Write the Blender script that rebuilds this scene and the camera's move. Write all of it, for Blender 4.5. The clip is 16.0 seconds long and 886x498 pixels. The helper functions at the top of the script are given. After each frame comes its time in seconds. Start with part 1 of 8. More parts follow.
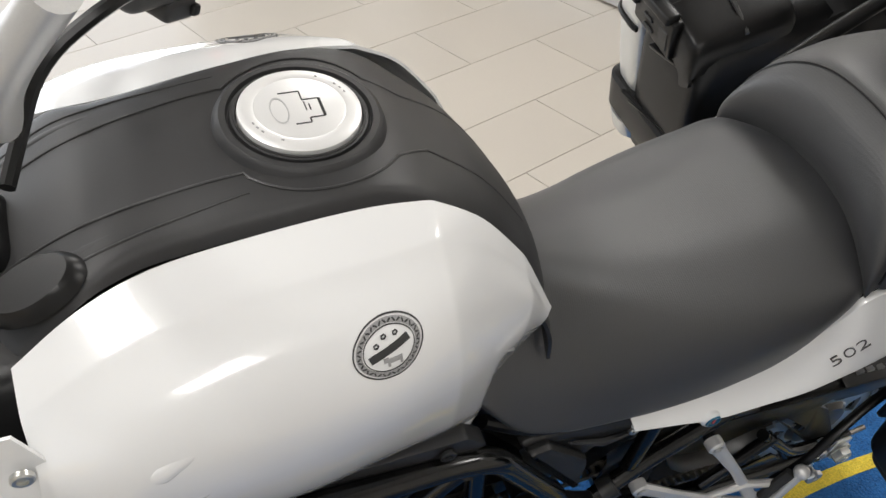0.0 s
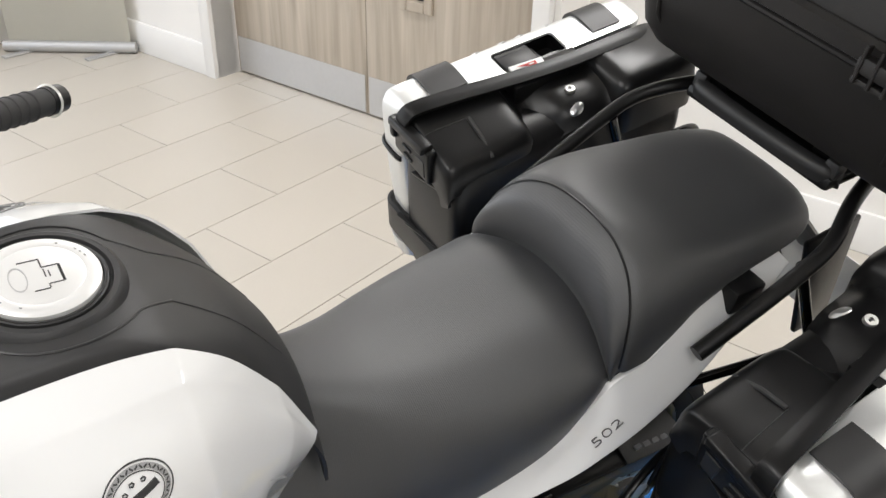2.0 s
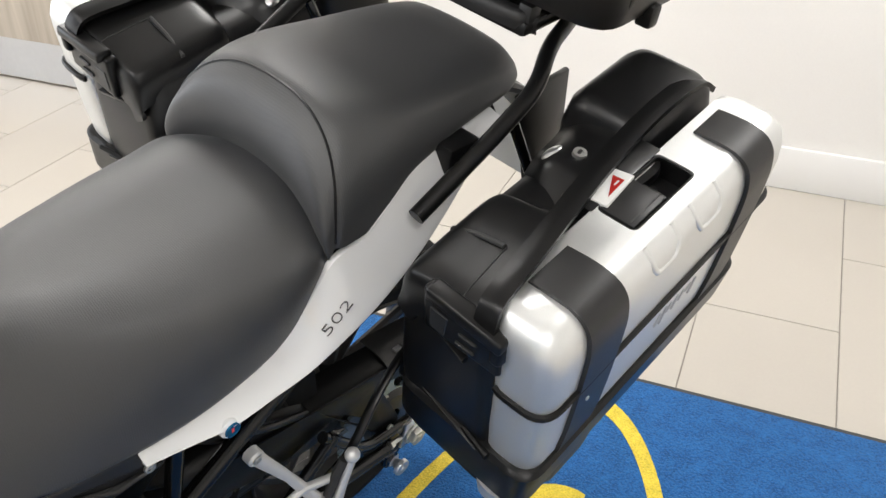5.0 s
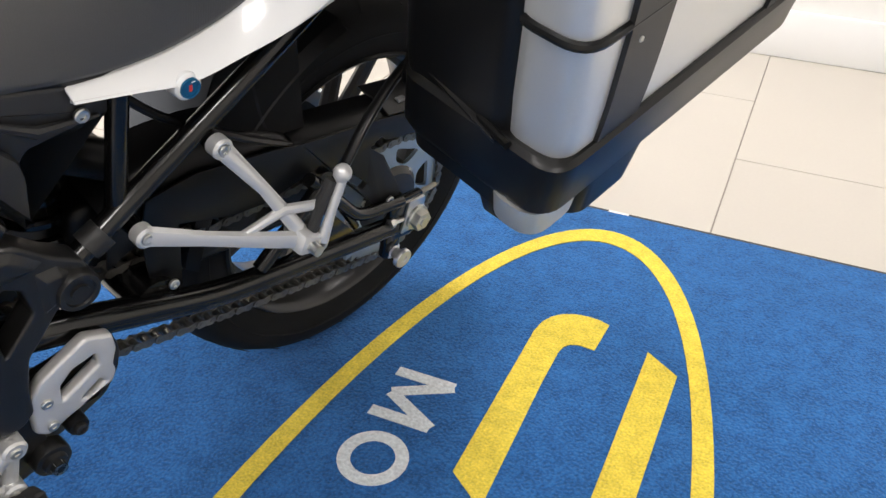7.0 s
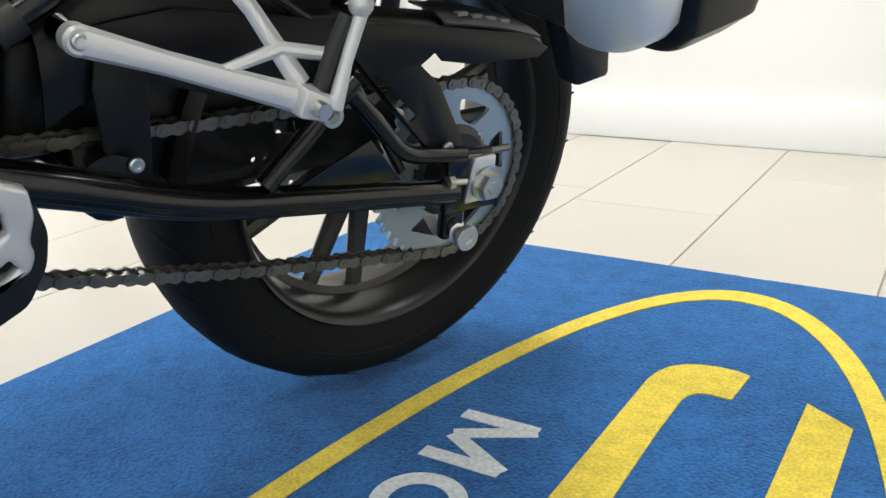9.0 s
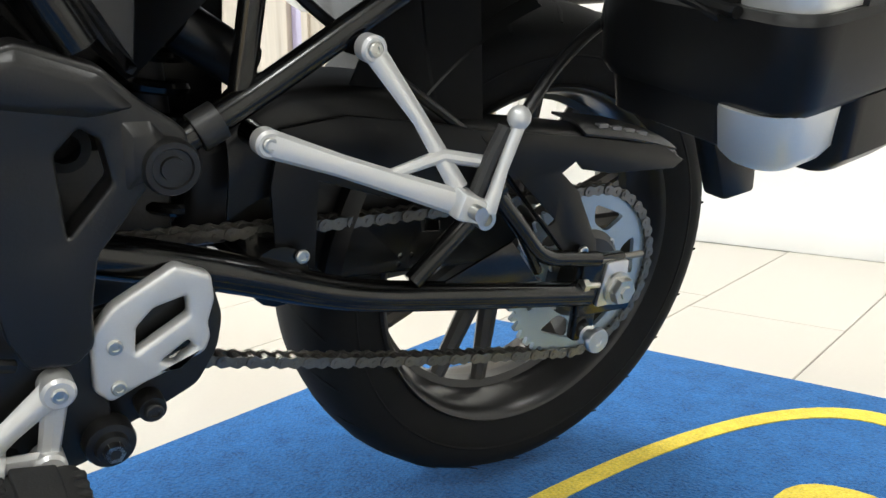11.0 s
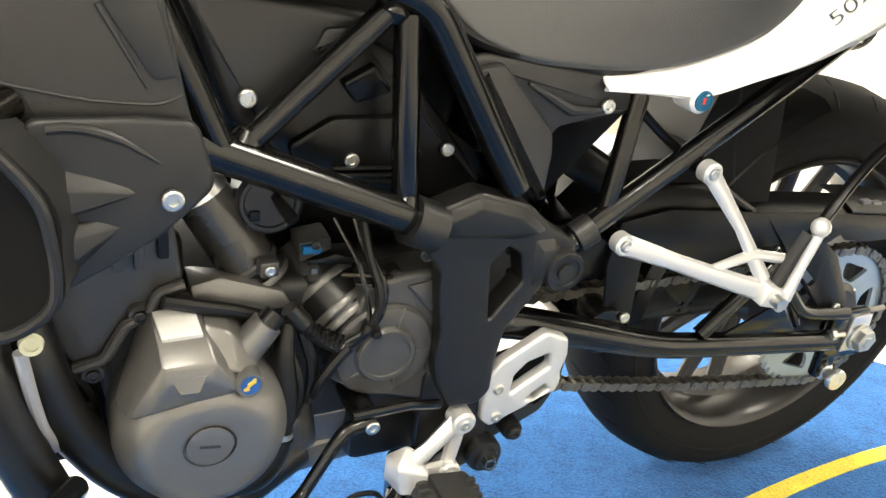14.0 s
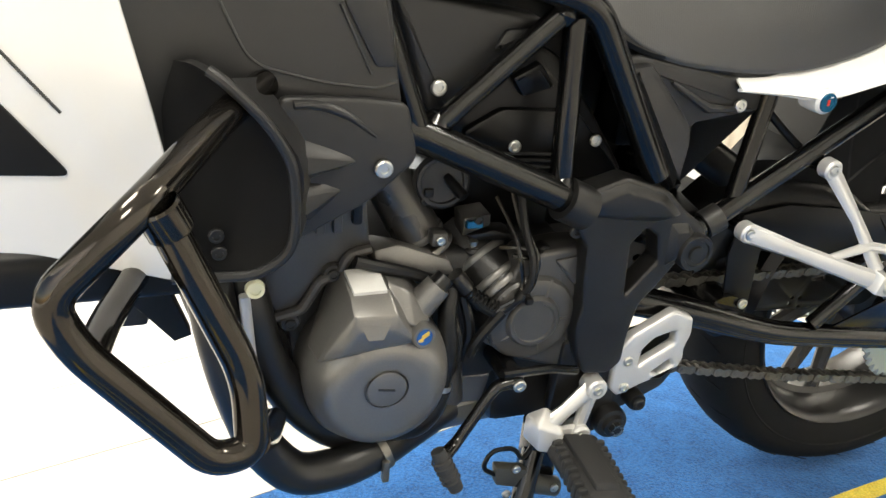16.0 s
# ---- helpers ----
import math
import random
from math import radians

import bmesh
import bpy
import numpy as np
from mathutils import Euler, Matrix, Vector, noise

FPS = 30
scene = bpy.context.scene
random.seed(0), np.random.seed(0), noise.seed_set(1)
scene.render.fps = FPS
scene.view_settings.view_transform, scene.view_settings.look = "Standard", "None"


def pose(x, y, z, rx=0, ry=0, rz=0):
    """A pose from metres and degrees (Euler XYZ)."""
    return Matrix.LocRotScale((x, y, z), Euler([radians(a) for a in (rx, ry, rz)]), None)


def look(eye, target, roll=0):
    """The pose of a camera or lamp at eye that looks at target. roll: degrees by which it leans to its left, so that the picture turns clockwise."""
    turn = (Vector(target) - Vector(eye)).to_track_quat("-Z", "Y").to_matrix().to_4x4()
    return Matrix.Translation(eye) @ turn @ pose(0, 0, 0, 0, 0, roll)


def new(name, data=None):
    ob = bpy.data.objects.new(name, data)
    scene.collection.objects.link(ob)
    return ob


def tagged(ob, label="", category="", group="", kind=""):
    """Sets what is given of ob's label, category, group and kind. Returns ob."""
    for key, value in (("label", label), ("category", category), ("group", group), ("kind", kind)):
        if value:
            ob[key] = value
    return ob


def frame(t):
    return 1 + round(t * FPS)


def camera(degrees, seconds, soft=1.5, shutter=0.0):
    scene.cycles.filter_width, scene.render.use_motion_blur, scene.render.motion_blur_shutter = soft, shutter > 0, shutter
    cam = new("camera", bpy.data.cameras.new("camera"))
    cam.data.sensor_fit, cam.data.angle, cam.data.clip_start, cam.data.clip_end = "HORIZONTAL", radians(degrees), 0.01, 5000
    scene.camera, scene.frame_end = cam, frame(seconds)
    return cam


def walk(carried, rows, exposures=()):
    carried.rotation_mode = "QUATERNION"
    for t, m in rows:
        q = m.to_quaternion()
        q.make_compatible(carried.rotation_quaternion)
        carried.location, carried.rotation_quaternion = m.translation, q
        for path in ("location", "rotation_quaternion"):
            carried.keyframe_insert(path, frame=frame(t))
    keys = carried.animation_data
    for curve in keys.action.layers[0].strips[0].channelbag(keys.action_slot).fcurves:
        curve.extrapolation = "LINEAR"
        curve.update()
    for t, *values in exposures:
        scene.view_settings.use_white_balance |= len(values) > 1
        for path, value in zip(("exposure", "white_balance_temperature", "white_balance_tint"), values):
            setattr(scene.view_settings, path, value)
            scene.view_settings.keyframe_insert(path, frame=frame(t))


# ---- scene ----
cam = camera(54.3, 16.0)
METRES, EYE, TILT, LEAN, TURN = 1.35, 1.4, -35.0, 0.0, 0.0
PATH = [
    (0, (0.017, -0.001, 1.496), (-0.076, 1.544, 0.23), 0.6),
    (0.5, (0.042, -0.015, 1.499), (0.047, 1.547, 0.251), 0.9),
    (1, (0.056, -0.029, 1.511), (0.148, 1.569, 0.312), 1.3),
    (1.5, (0.077, -0.041, 1.531), (0.26, 1.602, 0.406), 1.5),
    (2, (0.103, -0.054, 1.55), (0.374, 1.631, 0.506), 1.4),
    (2.5, (0.131, -0.064, 1.568), (0.519, 1.649, 0.613), 1.6),
    (3, (0.159, -0.065, 1.569), (0.681, 1.628, 0.642), 1.8),
    (3.2, (0.168, -0.064, 1.566), (0.744, 1.609, 0.634), 1.9),
    (5.3, (0.241, -0.079, 1.342), (0.928, 1.445, 0.243), 0.4),
    (5.5, (0.251, -0.07, 1.316), (0.912, 1.439, 0.181), 0.1),
    (6, (0.271, -0.072, 1.241), (0.858, 1.44, 0.07), -0.3),
    (6.5, (0.252, -0.069, 1.146), (0.892, 1.443, 0.004), 1.2),
    (7, (0.228, -0.079, 0.991), (0.891, 1.452, -0.112), 1.3),
    (7.5, (0.233, -0.061, 0.853), (0.836, 1.554, -0.163), -0.2),
    (8, (0.274, -0.044, 0.704), (0.866, 1.642, -0.194), -1.1),
    (8.2, (0.3, -0.027, 0.665), (0.883, 1.688, -0.183), -1.5),
    (10.3, (0.343, 0.021, 0.501), (0.651, 1.957, 0.102), -0.6),
    (10.5, (0.315, 0.015, 0.528), (0.64, 1.946, 0.119), -0.5),
    (11, (0.283, -0.014, 0.573), (0.558, 1.925, 0.168), -0.6),
    (11.5, (0.248, -0.046, 0.614), (0.467, 1.897, 0.197), -0.5),
    (12, (0.221, -0.065, 0.651), (0.386, 1.877, 0.199), -0.2),
    (12.5, (0.191, -0.081, 0.667), (0.262, 1.853, 0.162), 0.2),
    (13, (0.158, -0.107, 0.69), (0.106, 1.811, 0.126), 0.5),
    (13.5, (0.12, -0.134, 0.714), (0.01, 1.77, 0.114), 0.8),
    (14, (0.059, -0.164, 0.784), (0.042, 1.742, 0.177), 1.3),
    (14.5, (0.022, -0.189, 0.829), (0.062, 1.723, 0.241), 0.3),
    (15, (0.035, -0.209, 0.79), (-0.003, 1.702, 0.198), -0.9),
    (15.5, (0.02, -0.242, 0.759), (-0.143, 1.661, 0.168), 0.1),
    (16, (-0.022, -0.29, 0.767), (-0.196, 1.623, 0.21), 1.7),
]
EXPOSURES = [(0, -0.82, 6350, 11), (1, -0.68, 6300, 11), (3.2, -0.52, 6250, 11), (5.5, -0.24, 6350, 11), (7, -0.1, 6400, 13), (8, -0.16, 6250, 9), (10.5, -0.1, 6150, 6), (11.5, 0.3, 6400, 6), (12.5, 0.74, 6950, 7), (13.5, 1.0, 7250, 8), (14.5, 1.06, 7050, 6), (15.5, 0.9, 7000, 6), (16, 0.63, 6900, 7)]
walk(cam, [(t, look(eye, target, roll)) for t, eye, target, roll in PATH], EXPOSURES)

# the bike stands on its side stand: x to its rear, y to its right side, z up in its own plane
PSI, LEAN = radians(25.133), radians(11.294)
BIKE = Matrix.Translation((0.5406, 1.1504, 0.0328)) @ Matrix.Rotation(PSI, 4, "Z") @ Matrix.Rotation(LEAN, 4, "X")
# the room's own axes: a along the door wall, b towards it
ROOM = Matrix.Rotation(radians(-46.4), 4, "Z")

# ---- world and lights ----
world = bpy.data.worlds.new("world")
world.use_nodes = True
scene.world = world
sky = world.node_tree.nodes.new("ShaderNodeTexSky")
sky.sky_type, sky.sun_disc = "NISHITA", False
sky.sun_elevation, sky.sun_rotation = radians(35), radians(200)
world.node_tree.links.new(sky.outputs[0], world.node_tree.nodes["Background"].inputs[0])
world.node_tree.nodes["Background"].inputs[1].default_value = 0.12


def area_lamp(name, m, sx, sy, power, colour):
    data = bpy.data.lights.new(name, "AREA")
    data.shape, data.size, data.size_y, data.energy, data.color = "RECTANGLE", sx, sy, power, colour
    ob = new(name, data)
    ob.matrix_world = m
    return ob


# daylight through the shop window behind the camera
area_lamp("window_daylight", ROOM @ pose(-0.6, -2.93, 1.45, 90, 0, 180), 5.2, 2.3, 195, (0.975, 0.985, 1.0))
area_lamp("window_daylight", ROOM @ pose(-4.52, 0.2, 1.45, 90, 0, 90 + 180), 3.4, 2.3, 95, (0.975, 0.985, 1.0))
# Panels out of view, assumed; row near door wall placed to brighten the seat.
UNSEEN_CEILING_LAMPS = [(-2.6, 2.15), (-0.8, 2.15), (1.0, 2.15), (-2.6, -0.6), (-0.8, -0.6), (1.0, -0.6)]
for la, lb in UNSEEN_CEILING_LAMPS:
    area_lamp("unseen_panel_light", ROOM @ pose(la, lb, 2.66, 0, 0, 0), 0.56, 0.56, 34 if lb > 1 else 30, (1.0, 0.965, 0.91))

# ---- materials ----
def material(name, colour, rough=0.5, metal=0.0, coat=0.0, grain=0.0, scale=200.0, bump=0.0, mottle=0.0, mottle_scale=6.0, rough_vary=0.0, spread=0.0, spec=0.5):
    """A principled material with fine grain, slow mottling, bump, and a slight change from object to object."""
    mat = bpy.data.materials.new(name)
    mat.use_nodes = True
    nt = mat.node_tree
    b = nt.nodes["Principled BSDF"]
    b.inputs["Base Color"].default_value = (*colour, 1)
    b.inputs["Roughness"].default_value, b.inputs["Metallic"].default_value = rough, metal
    b.inputs["Coat Weight"].default_value, b.inputs["Coat Roughness"].default_value = coat, 0.03
    b.inputs["Specular IOR Level"].default_value = spec
    co = nt.nodes.new("ShaderNodeTexCoord")
    fine = nt.nodes.new("ShaderNodeTexNoise")
    fine.inputs["Scale"].default_value, fine.inputs["Detail"].default_value = scale, 3
    nt.links.new(co.outputs["Object"], fine.inputs["Vector"])
    slow = nt.nodes.new("ShaderNodeTexNoise")
    slow.inputs["Scale"].default_value, slow.inputs["Detail"].default_value = mottle_scale, 5
    nt.links.new(co.outputs["Object"], slow.inputs["Vector"])
    value = None

    def math_node(op, a, bb):
        n = nt.nodes.new("ShaderNodeMath")
        n.operation = op
        for i, v in enumerate((a, bb)):
            if isinstance(v, (int, float)):
                n.inputs[i].default_value = v
            else:
                nt.links.new(v, n.inputs[i])
        return n.outputs[0]

    if grain or mottle or spread:
        total = math_node("ADD", math_node("MULTIPLY", math_node("SUBTRACT", fine.outputs[0], 0.5), 2 * grain), math_node("MULTIPLY", math_node("SUBTRACT", slow.outputs[0], 0.5), 2 * mottle))
        if spread:
            info = nt.nodes.new("ShaderNodeObjectInfo")
            total = math_node("ADD", total, math_node("MULTIPLY", math_node("SUBTRACT", info.outputs["Random"], 0.5), spread))
        value = math_node("ADD", total, 1.0)
        hsv = nt.nodes.new("ShaderNodeHueSaturation")
        hsv.inputs["Color"].default_value = (*colour, 1)
        nt.links.new(value, hsv.inputs["Value"])
        nt.links.new(hsv.outputs[0], b.inputs["Base Color"])
    if rough_vary:
        nt.links.new(math_node("ADD", math_node("MULTIPLY", math_node("SUBTRACT", slow.outputs[0], 0.5), rough_vary), rough), b.inputs["Roughness"])
    if bump:
        bp = nt.nodes.new("ShaderNodeBump")
        bp.inputs["Strength"].default_value, bp.inputs["Distance"].default_value = 1.0, bump
        nt.links.new(fine.outputs[0], bp.inputs["Height"])
        nt.links.new(bp.outputs[0], b.inputs["Normal"])
    return mat


WHITE = material("white_paint", (0.81, 0.815, 0.81), 0.22, coat=1.0, mottle=0.02, rough_vary=0.06)
COVER = material("grained_black_plastic", (0.0145, 0.0145, 0.0148), 0.42, spec=0.5, grain=0.15, scale=900, bump=0.00012, mottle=0.08, rough_vary=0.1)
PLASTIC = material("black_plastic", (0.0045, 0.0045, 0.0046), 0.34, spec=0.3, grain=0.12, scale=700, bump=0.00008, mottle=0.12, rough_vary=0.14)
SATIN = material("satin_black_plastic", (0.006, 0.006, 0.0062), 0.32, spec=0.34, grain=0.1, scale=500, bump=0.00005, mottle=0.12, rough_vary=0.15)
DUCTMETAL = material("dark_satin_metal", (0.075, 0.073, 0.07), 0.27, metal=0.6, grain=0.05, scale=700, mottle=0.12, rough_vary=0.15)
CASTGREY = material("dark_grey_painted_casting", (0.075, 0.073, 0.07), 0.33, metal=0.3, grain=0.12, scale=500, bump=0.00012, mottle=0.1, rough_vary=0.12)
GLOSS = material("gloss_black_paint", (0.0035, 0.0035, 0.0035), 0.17, spec=0.5, mottle=0.1, rough_vary=0.06)
CHROMEBLACK = material("polished_black_chrome", (0.05, 0.045, 0.04), 0.1, metal=0.9, mottle=0.1, rough_vary=0.05)
TANKCOVER = material("tank_cover_plastic", (0.024, 0.024, 0.0245), 0.48, grain=0.15, scale=900, bump=0.00012, mottle=0.08, rough_vary=0.1)
# Liner of the flap; in the engine cavity this near-black stands for shade.
DEEPBLACK = material("matt_liner_and_shade_black", (0.005, 0.005, 0.005), 0.75, spec=0.2, mottle=0.1)
CAST = material("black_painted_casting", (0.0095, 0.0092, 0.0089), 0.36, spec=0.5, grain=0.15, scale=450, bump=0.00015, mottle=0.15, rough_vary=0.12)
VINYL = material("seat_vinyl", (0.031, 0.032, 0.034), 0.5, spec=0.95, grain=0.16, scale=600, bump=0.0002, mottle=0.08, rough_vary=0.06)
CASEPLASTIC = material("grained_case_plastic", (0.0155, 0.0142, 0.0134), 0.44, spec=0.4, grain=0.15, scale=420, bump=0.00025, mottle=0.1, rough_vary=0.12)
ENGINE = material("engine_grey_paint", (0.19, 0.185, 0.176), 0.36, metal=0.6, grain=0.1, scale=600, bump=0.0001, mottle=0.08, rough_vary=0.12)
DARKMETAL = material("dark_metal", (0.04, 0.04, 0.04), 0.45, metal=0.6, grain=0.2, scale=300, bump=0.0002, mottle=0.2, rough_vary=0.2)
SILVER = material("silver_painted_alloy", (0.68, 0.68, 0.67), 0.34, metal=0.45, grain=0.04, scale=800, bump=0.00005, mottle=0.05, rough_vary=0.1)
ALLOY = material("brushed_aluminium", (0.72, 0.73, 0.74), 0.3, metal=0.95, grain=0.05, scale=900, bump=0.00004, mottle=0.05, rough_vary=0.12)
CASEALU = material("satin_aluminium_sheet", (0.8, 0.81, 0.8), 0.42, metal=0.75, grain=0.04, scale=900, bump=0.00004, mottle=0.05, rough_vary=0.12)
STEEL = material("zinc_steel", (0.6, 0.6, 0.57), 0.3, metal=0.95, grain=0.06, scale=700, mottle=0.1, rough_vary=0.15)
SPROCKET = material("zinc_blue_steel", (0.42, 0.5, 0.56), 0.36, metal=0.7, grain=0.05, scale=500, mottle=0.12, rough_vary=0.15)
CHAINMETAL = material("oiled_chain_steel", (0.2, 0.19, 0.17), 0.36, metal=0.85, grain=0.2, scale=600, mottle=0.2, spread=0.3)
RUBBER = material("tyre_rubber", (0.008, 0.008, 0.008), 0.74, spec=0.18, grain=0.15, scale=400, bump=0.0002, mottle=0.15, rough_vary=0.15)
PEGRUBBER = material("peg_rubber", (0.025, 0.025, 0.025), 0.66, grain=0.15, scale=500, bump=0.0002, mottle=0.1)
RIM = material("black_rim_paint", (0.014, 0.0135, 0.013), 0.3, grain=0.06, scale=500, mottle=0.08)
SPOKE = material("bronze_grey_spoke_paint", (0.075, 0.07, 0.064), 0.36, metal=0.4, grain=0.06, scale=500, mottle=0.08)
CAPMETAL = material("satin_filler_cap_metal", (0.8, 0.8, 0.79), 0.36, metal=0.35, grain=0.03, scale=900, mottle=0.03)
DECAL = material("black_print", (0.03, 0.03, 0.03), 0.4, mottle=0.05)
MODELGREY = material("dark_grey_outline_print", (0.07, 0.07, 0.07), 0.3, mottle=0.05)
GREYDECAL = material("grey_print", (0.3, 0.3, 0.3), 0.4, mottle=0.05)
RED = material("red_print", (0.6, 0.03, 0.02), 0.3, mottle=0.05)
BLUE = material("anodised_blue", (0.02, 0.16, 0.3), 0.25, metal=0.6, mottle=0.05)
BADGEBLUE = material("badge_blue", (0.02, 0.09, 0.3), 0.25, mottle=0.05)
YELLOWPRINT = material("yellow_print", (0.7, 0.5, 0.08), 0.4, mottle=0.05)
LABELWHITE = material("label_white", (0.7, 0.7, 0.68), 0.35, mottle=0.05)
BROWNMETAL = material("black_coated_pipe", (0.006, 0.006, 0.006), 0.38, grain=0.15, scale=200, mottle=0.2, rough_vary=0.15)
CARPET = material("blue_carpet_pile", (0.024, 0.116, 0.325), 0.95, grain=0.8, scale=210, bump=0.005, mottle=0.42, mottle_scale=26, spec=0.1)
CARPETYELLOW = material("yellow_carpet_pile", (0.78, 0.6, 0.07), 0.95, grain=0.5, scale=240, bump=0.004, mottle=0.3, mottle_scale=45, spec=0.1)
CARPETWHITE = material("white_carpet_pile", (0.72, 0.74, 0.74), 0.95, grain=0.4, scale=170, bump=0.006, mottle=0.1, spec=0.1)
MATRUBBER = material("mat_edge_rubber", (0.05, 0.05, 0.05), 0.7, grain=0.1)
for mat in (CARPET, CARPETYELLOW, CARPETWHITE):
    b = mat.node_tree.nodes["Principled BSDF"]
    b.inputs["Sheen Weight"].default_value, b.inputs["Sheen Roughness"].default_value = 0.16, 0.45
    b.inputs["Sheen Tint"].default_value = (0.55, 0.75, 1.0, 1)
TILE = material("beige_floor_tile", (0.5, 0.465, 0.41), 0.32, grain=0.03, scale=120, mottle=0.05, mottle_scale=2.5, rough_vary=0.15, spread=0.05)
GROUT = material("tile_grout", (0.29, 0.265, 0.235), 0.9, grain=0.2, scale=300)
WALLPAINT = material("white_wall_paint", (0.82, 0.8, 0.77), 0.7, grain=0.02, scale=150, bump=0.0002, mottle=0.02, mottle_scale=1.5)
TRIMPAINT = material("white_gloss_trim", (0.82, 0.81, 0.79), 0.3, mottle=0.02)
CEILING = material("ceiling_board", (0.78, 0.77, 0.75), 0.9, grain=0.05, scale=90, mottle=0.02)
KICK = material("brushed_kick_plate", (0.55, 0.55, 0.55), 0.4, metal=0.6, grain=0.04, scale=60, mottle=0.05)
DARKGLASS = material("dark_door_glass", (0.03, 0.03, 0.035), 0.08, mottle=0.1)
LILACGLASS = material("lilac_blind_glass", (0.38, 0.34, 0.48), 0.12, mottle=0.06)
BANNER = material("cream_banner_film", (0.72, 0.7, 0.62), 0.4, mottle=0.02)
SWITCHGREY = material("olive_grey_plastic", (0.05, 0.05, 0.043), 0.5, grain=0.1, scale=400, mottle=0.1)
LAMPGLASS = material("clear_amber_lens", (0.75, 0.75, 0.55), 0.12, mottle=0.05)


def woodgrain():
    mat = bpy.data.materials.new("grey_oak_laminate")
    mat.use_nodes = True
    nt = mat.node_tree
    b = nt.nodes["Principled BSDF"]
    b.inputs["Roughness"].default_value = 0.45
    co = nt.nodes.new("ShaderNodeTexCoord")
    mp = nt.nodes.new("ShaderNodeMapping")
    mp.inputs["Scale"].default_value = (14, 14, 0.9)
    nt.links.new(co.outputs["Object"], mp.inputs["Vector"])
    n1 = nt.nodes.new("ShaderNodeTexNoise")
    n1.inputs["Scale"].default_value, n1.inputs["Detail"].default_value, n1.inputs["Distortion"].default_value = 1.6, 8, 0.4
    nt.links.new(mp.outputs[0], n1.inputs["Vector"])
    ramp = nt.nodes.new("ShaderNodeValToRGB")
    ramp.color_ramp.elements[0].position, ramp.color_ramp.elements[0].color = 0.3, (0.34, 0.29, 0.23, 1)
    ramp.color_ramp.elements[1].position, ramp.color_ramp.elements[1].color = 0.72, (0.52, 0.46, 0.38, 1)
    nt.links.new(n1.outputs[0], ramp.inputs[0])
    nt.links.new(ramp.outputs[0], b.inputs["Base Color"])
    return mat


OAK = woodgrain()


def ribbed(mat, spacing, depth):
    """Adds fine parallel ribs across the bike to a material's relief."""
    nt = mat.node_tree
    co = next(n for n in nt.nodes if n.type == "TEX_COORD")
    bump = next(n for n in nt.nodes if n.type == "BUMP")
    wave = nt.nodes.new("ShaderNodeTexWave")
    wave.bands_direction = "X"
    wave.inputs["Scale"].default_value, wave.inputs["Distortion"].default_value = 0.314 / spacing, 0.15
    nt.links.new(co.outputs["Object"], wave.inputs["Vector"])
    second = nt.nodes.new("ShaderNodeBump")
    second.inputs["Strength"].default_value, second.inputs["Distance"].default_value = 1.0, depth
    nt.links.new(wave.outputs["Fac"], second.inputs["Height"])
    nt.links.new(bump.outputs[0], second.inputs["Normal"])
    nt.links.new(second.outputs[0], nt.nodes["Principled BSDF"].inputs["Normal"])


ribbed(VINYL, 0.0026, 0.00005)
skin_of_seat = VINYL.node_tree.nodes["Principled BSDF"]
skin_of_seat.inputs["Sheen Weight"].default_value, skin_of_seat.inputs["Sheen Roughness"].default_value = 0.12, 0.35

# ---- mesh tools ----
from mathutils.bvhtree import BVHTree


def link(name, bm, mat, parent=None, label="", sharp=32):
    """One mesh object from a bmesh, shaded smooth but for its sharp edges."""
    bmesh.ops.recalc_face_normals(bm, faces=bm.faces)
    for f in bm.faces:
        f.smooth = True
    me = bpy.data.meshes.new(name)
    bm.to_mesh(me)
    bm.free()
    me.set_sharp_from_angle(angle=radians(sharp))
    me.materials.append(mat)
    ob = new(name, me)
    ob.parent = parent
    if label:
        tagged(ob, label)
    return ob


def shared(name, me, m, parent):
    """Another object on a mesh that already exists."""
    ob = new(name, me)
    ob.parent = parent
    ob.matrix_basis = m
    return ob


def thing(name, m, label, category, group="", kind=""):
    ob = new(name)
    ob.matrix_world = m
    return tagged(ob, label, category, group, kind)


def box(x0, x1, y0, y1, z0, z1, bevel=0.0, seg=2, bm=None):
    bm = bm or bmesh.new()
    m = Matrix.Translation(((x0 + x1) / 2, (y0 + y1) / 2, (z0 + z1) / 2)) @ Matrix.Diagonal((abs(x1 - x0), abs(y1 - y0), abs(z1 - z0), 1))
    vs = bmesh.ops.create_cube(bm, size=1, matrix=m)["verts"]
    if bevel:
        es = list({e for v in vs for e in v.link_edges})
        bmesh.ops.bevel(bm, geom=es, offset=bevel, segments=seg, profile=0.5, affect="EDGES")
    return bm


def hexa(lo, hi, bevel=0.0, seg=2):
    """A solid between two four-cornered faces, given as corner lists in the same order."""
    bm = bmesh.new()
    a, b = [bm.verts.new(p) for p in lo], [bm.verts.new(p) for p in hi]
    bm.faces.new(a[::-1]), bm.faces.new(b)
    for i in range(4):
        j = (i + 1) % 4
        bm.faces.new((a[i], a[j], b[j], b[i]))
    if bevel:
        bmesh.ops.bevel(bm, geom=bm.edges[:], offset=bevel, segments=seg, profile=0.5, affect="EDGES")
    return bm


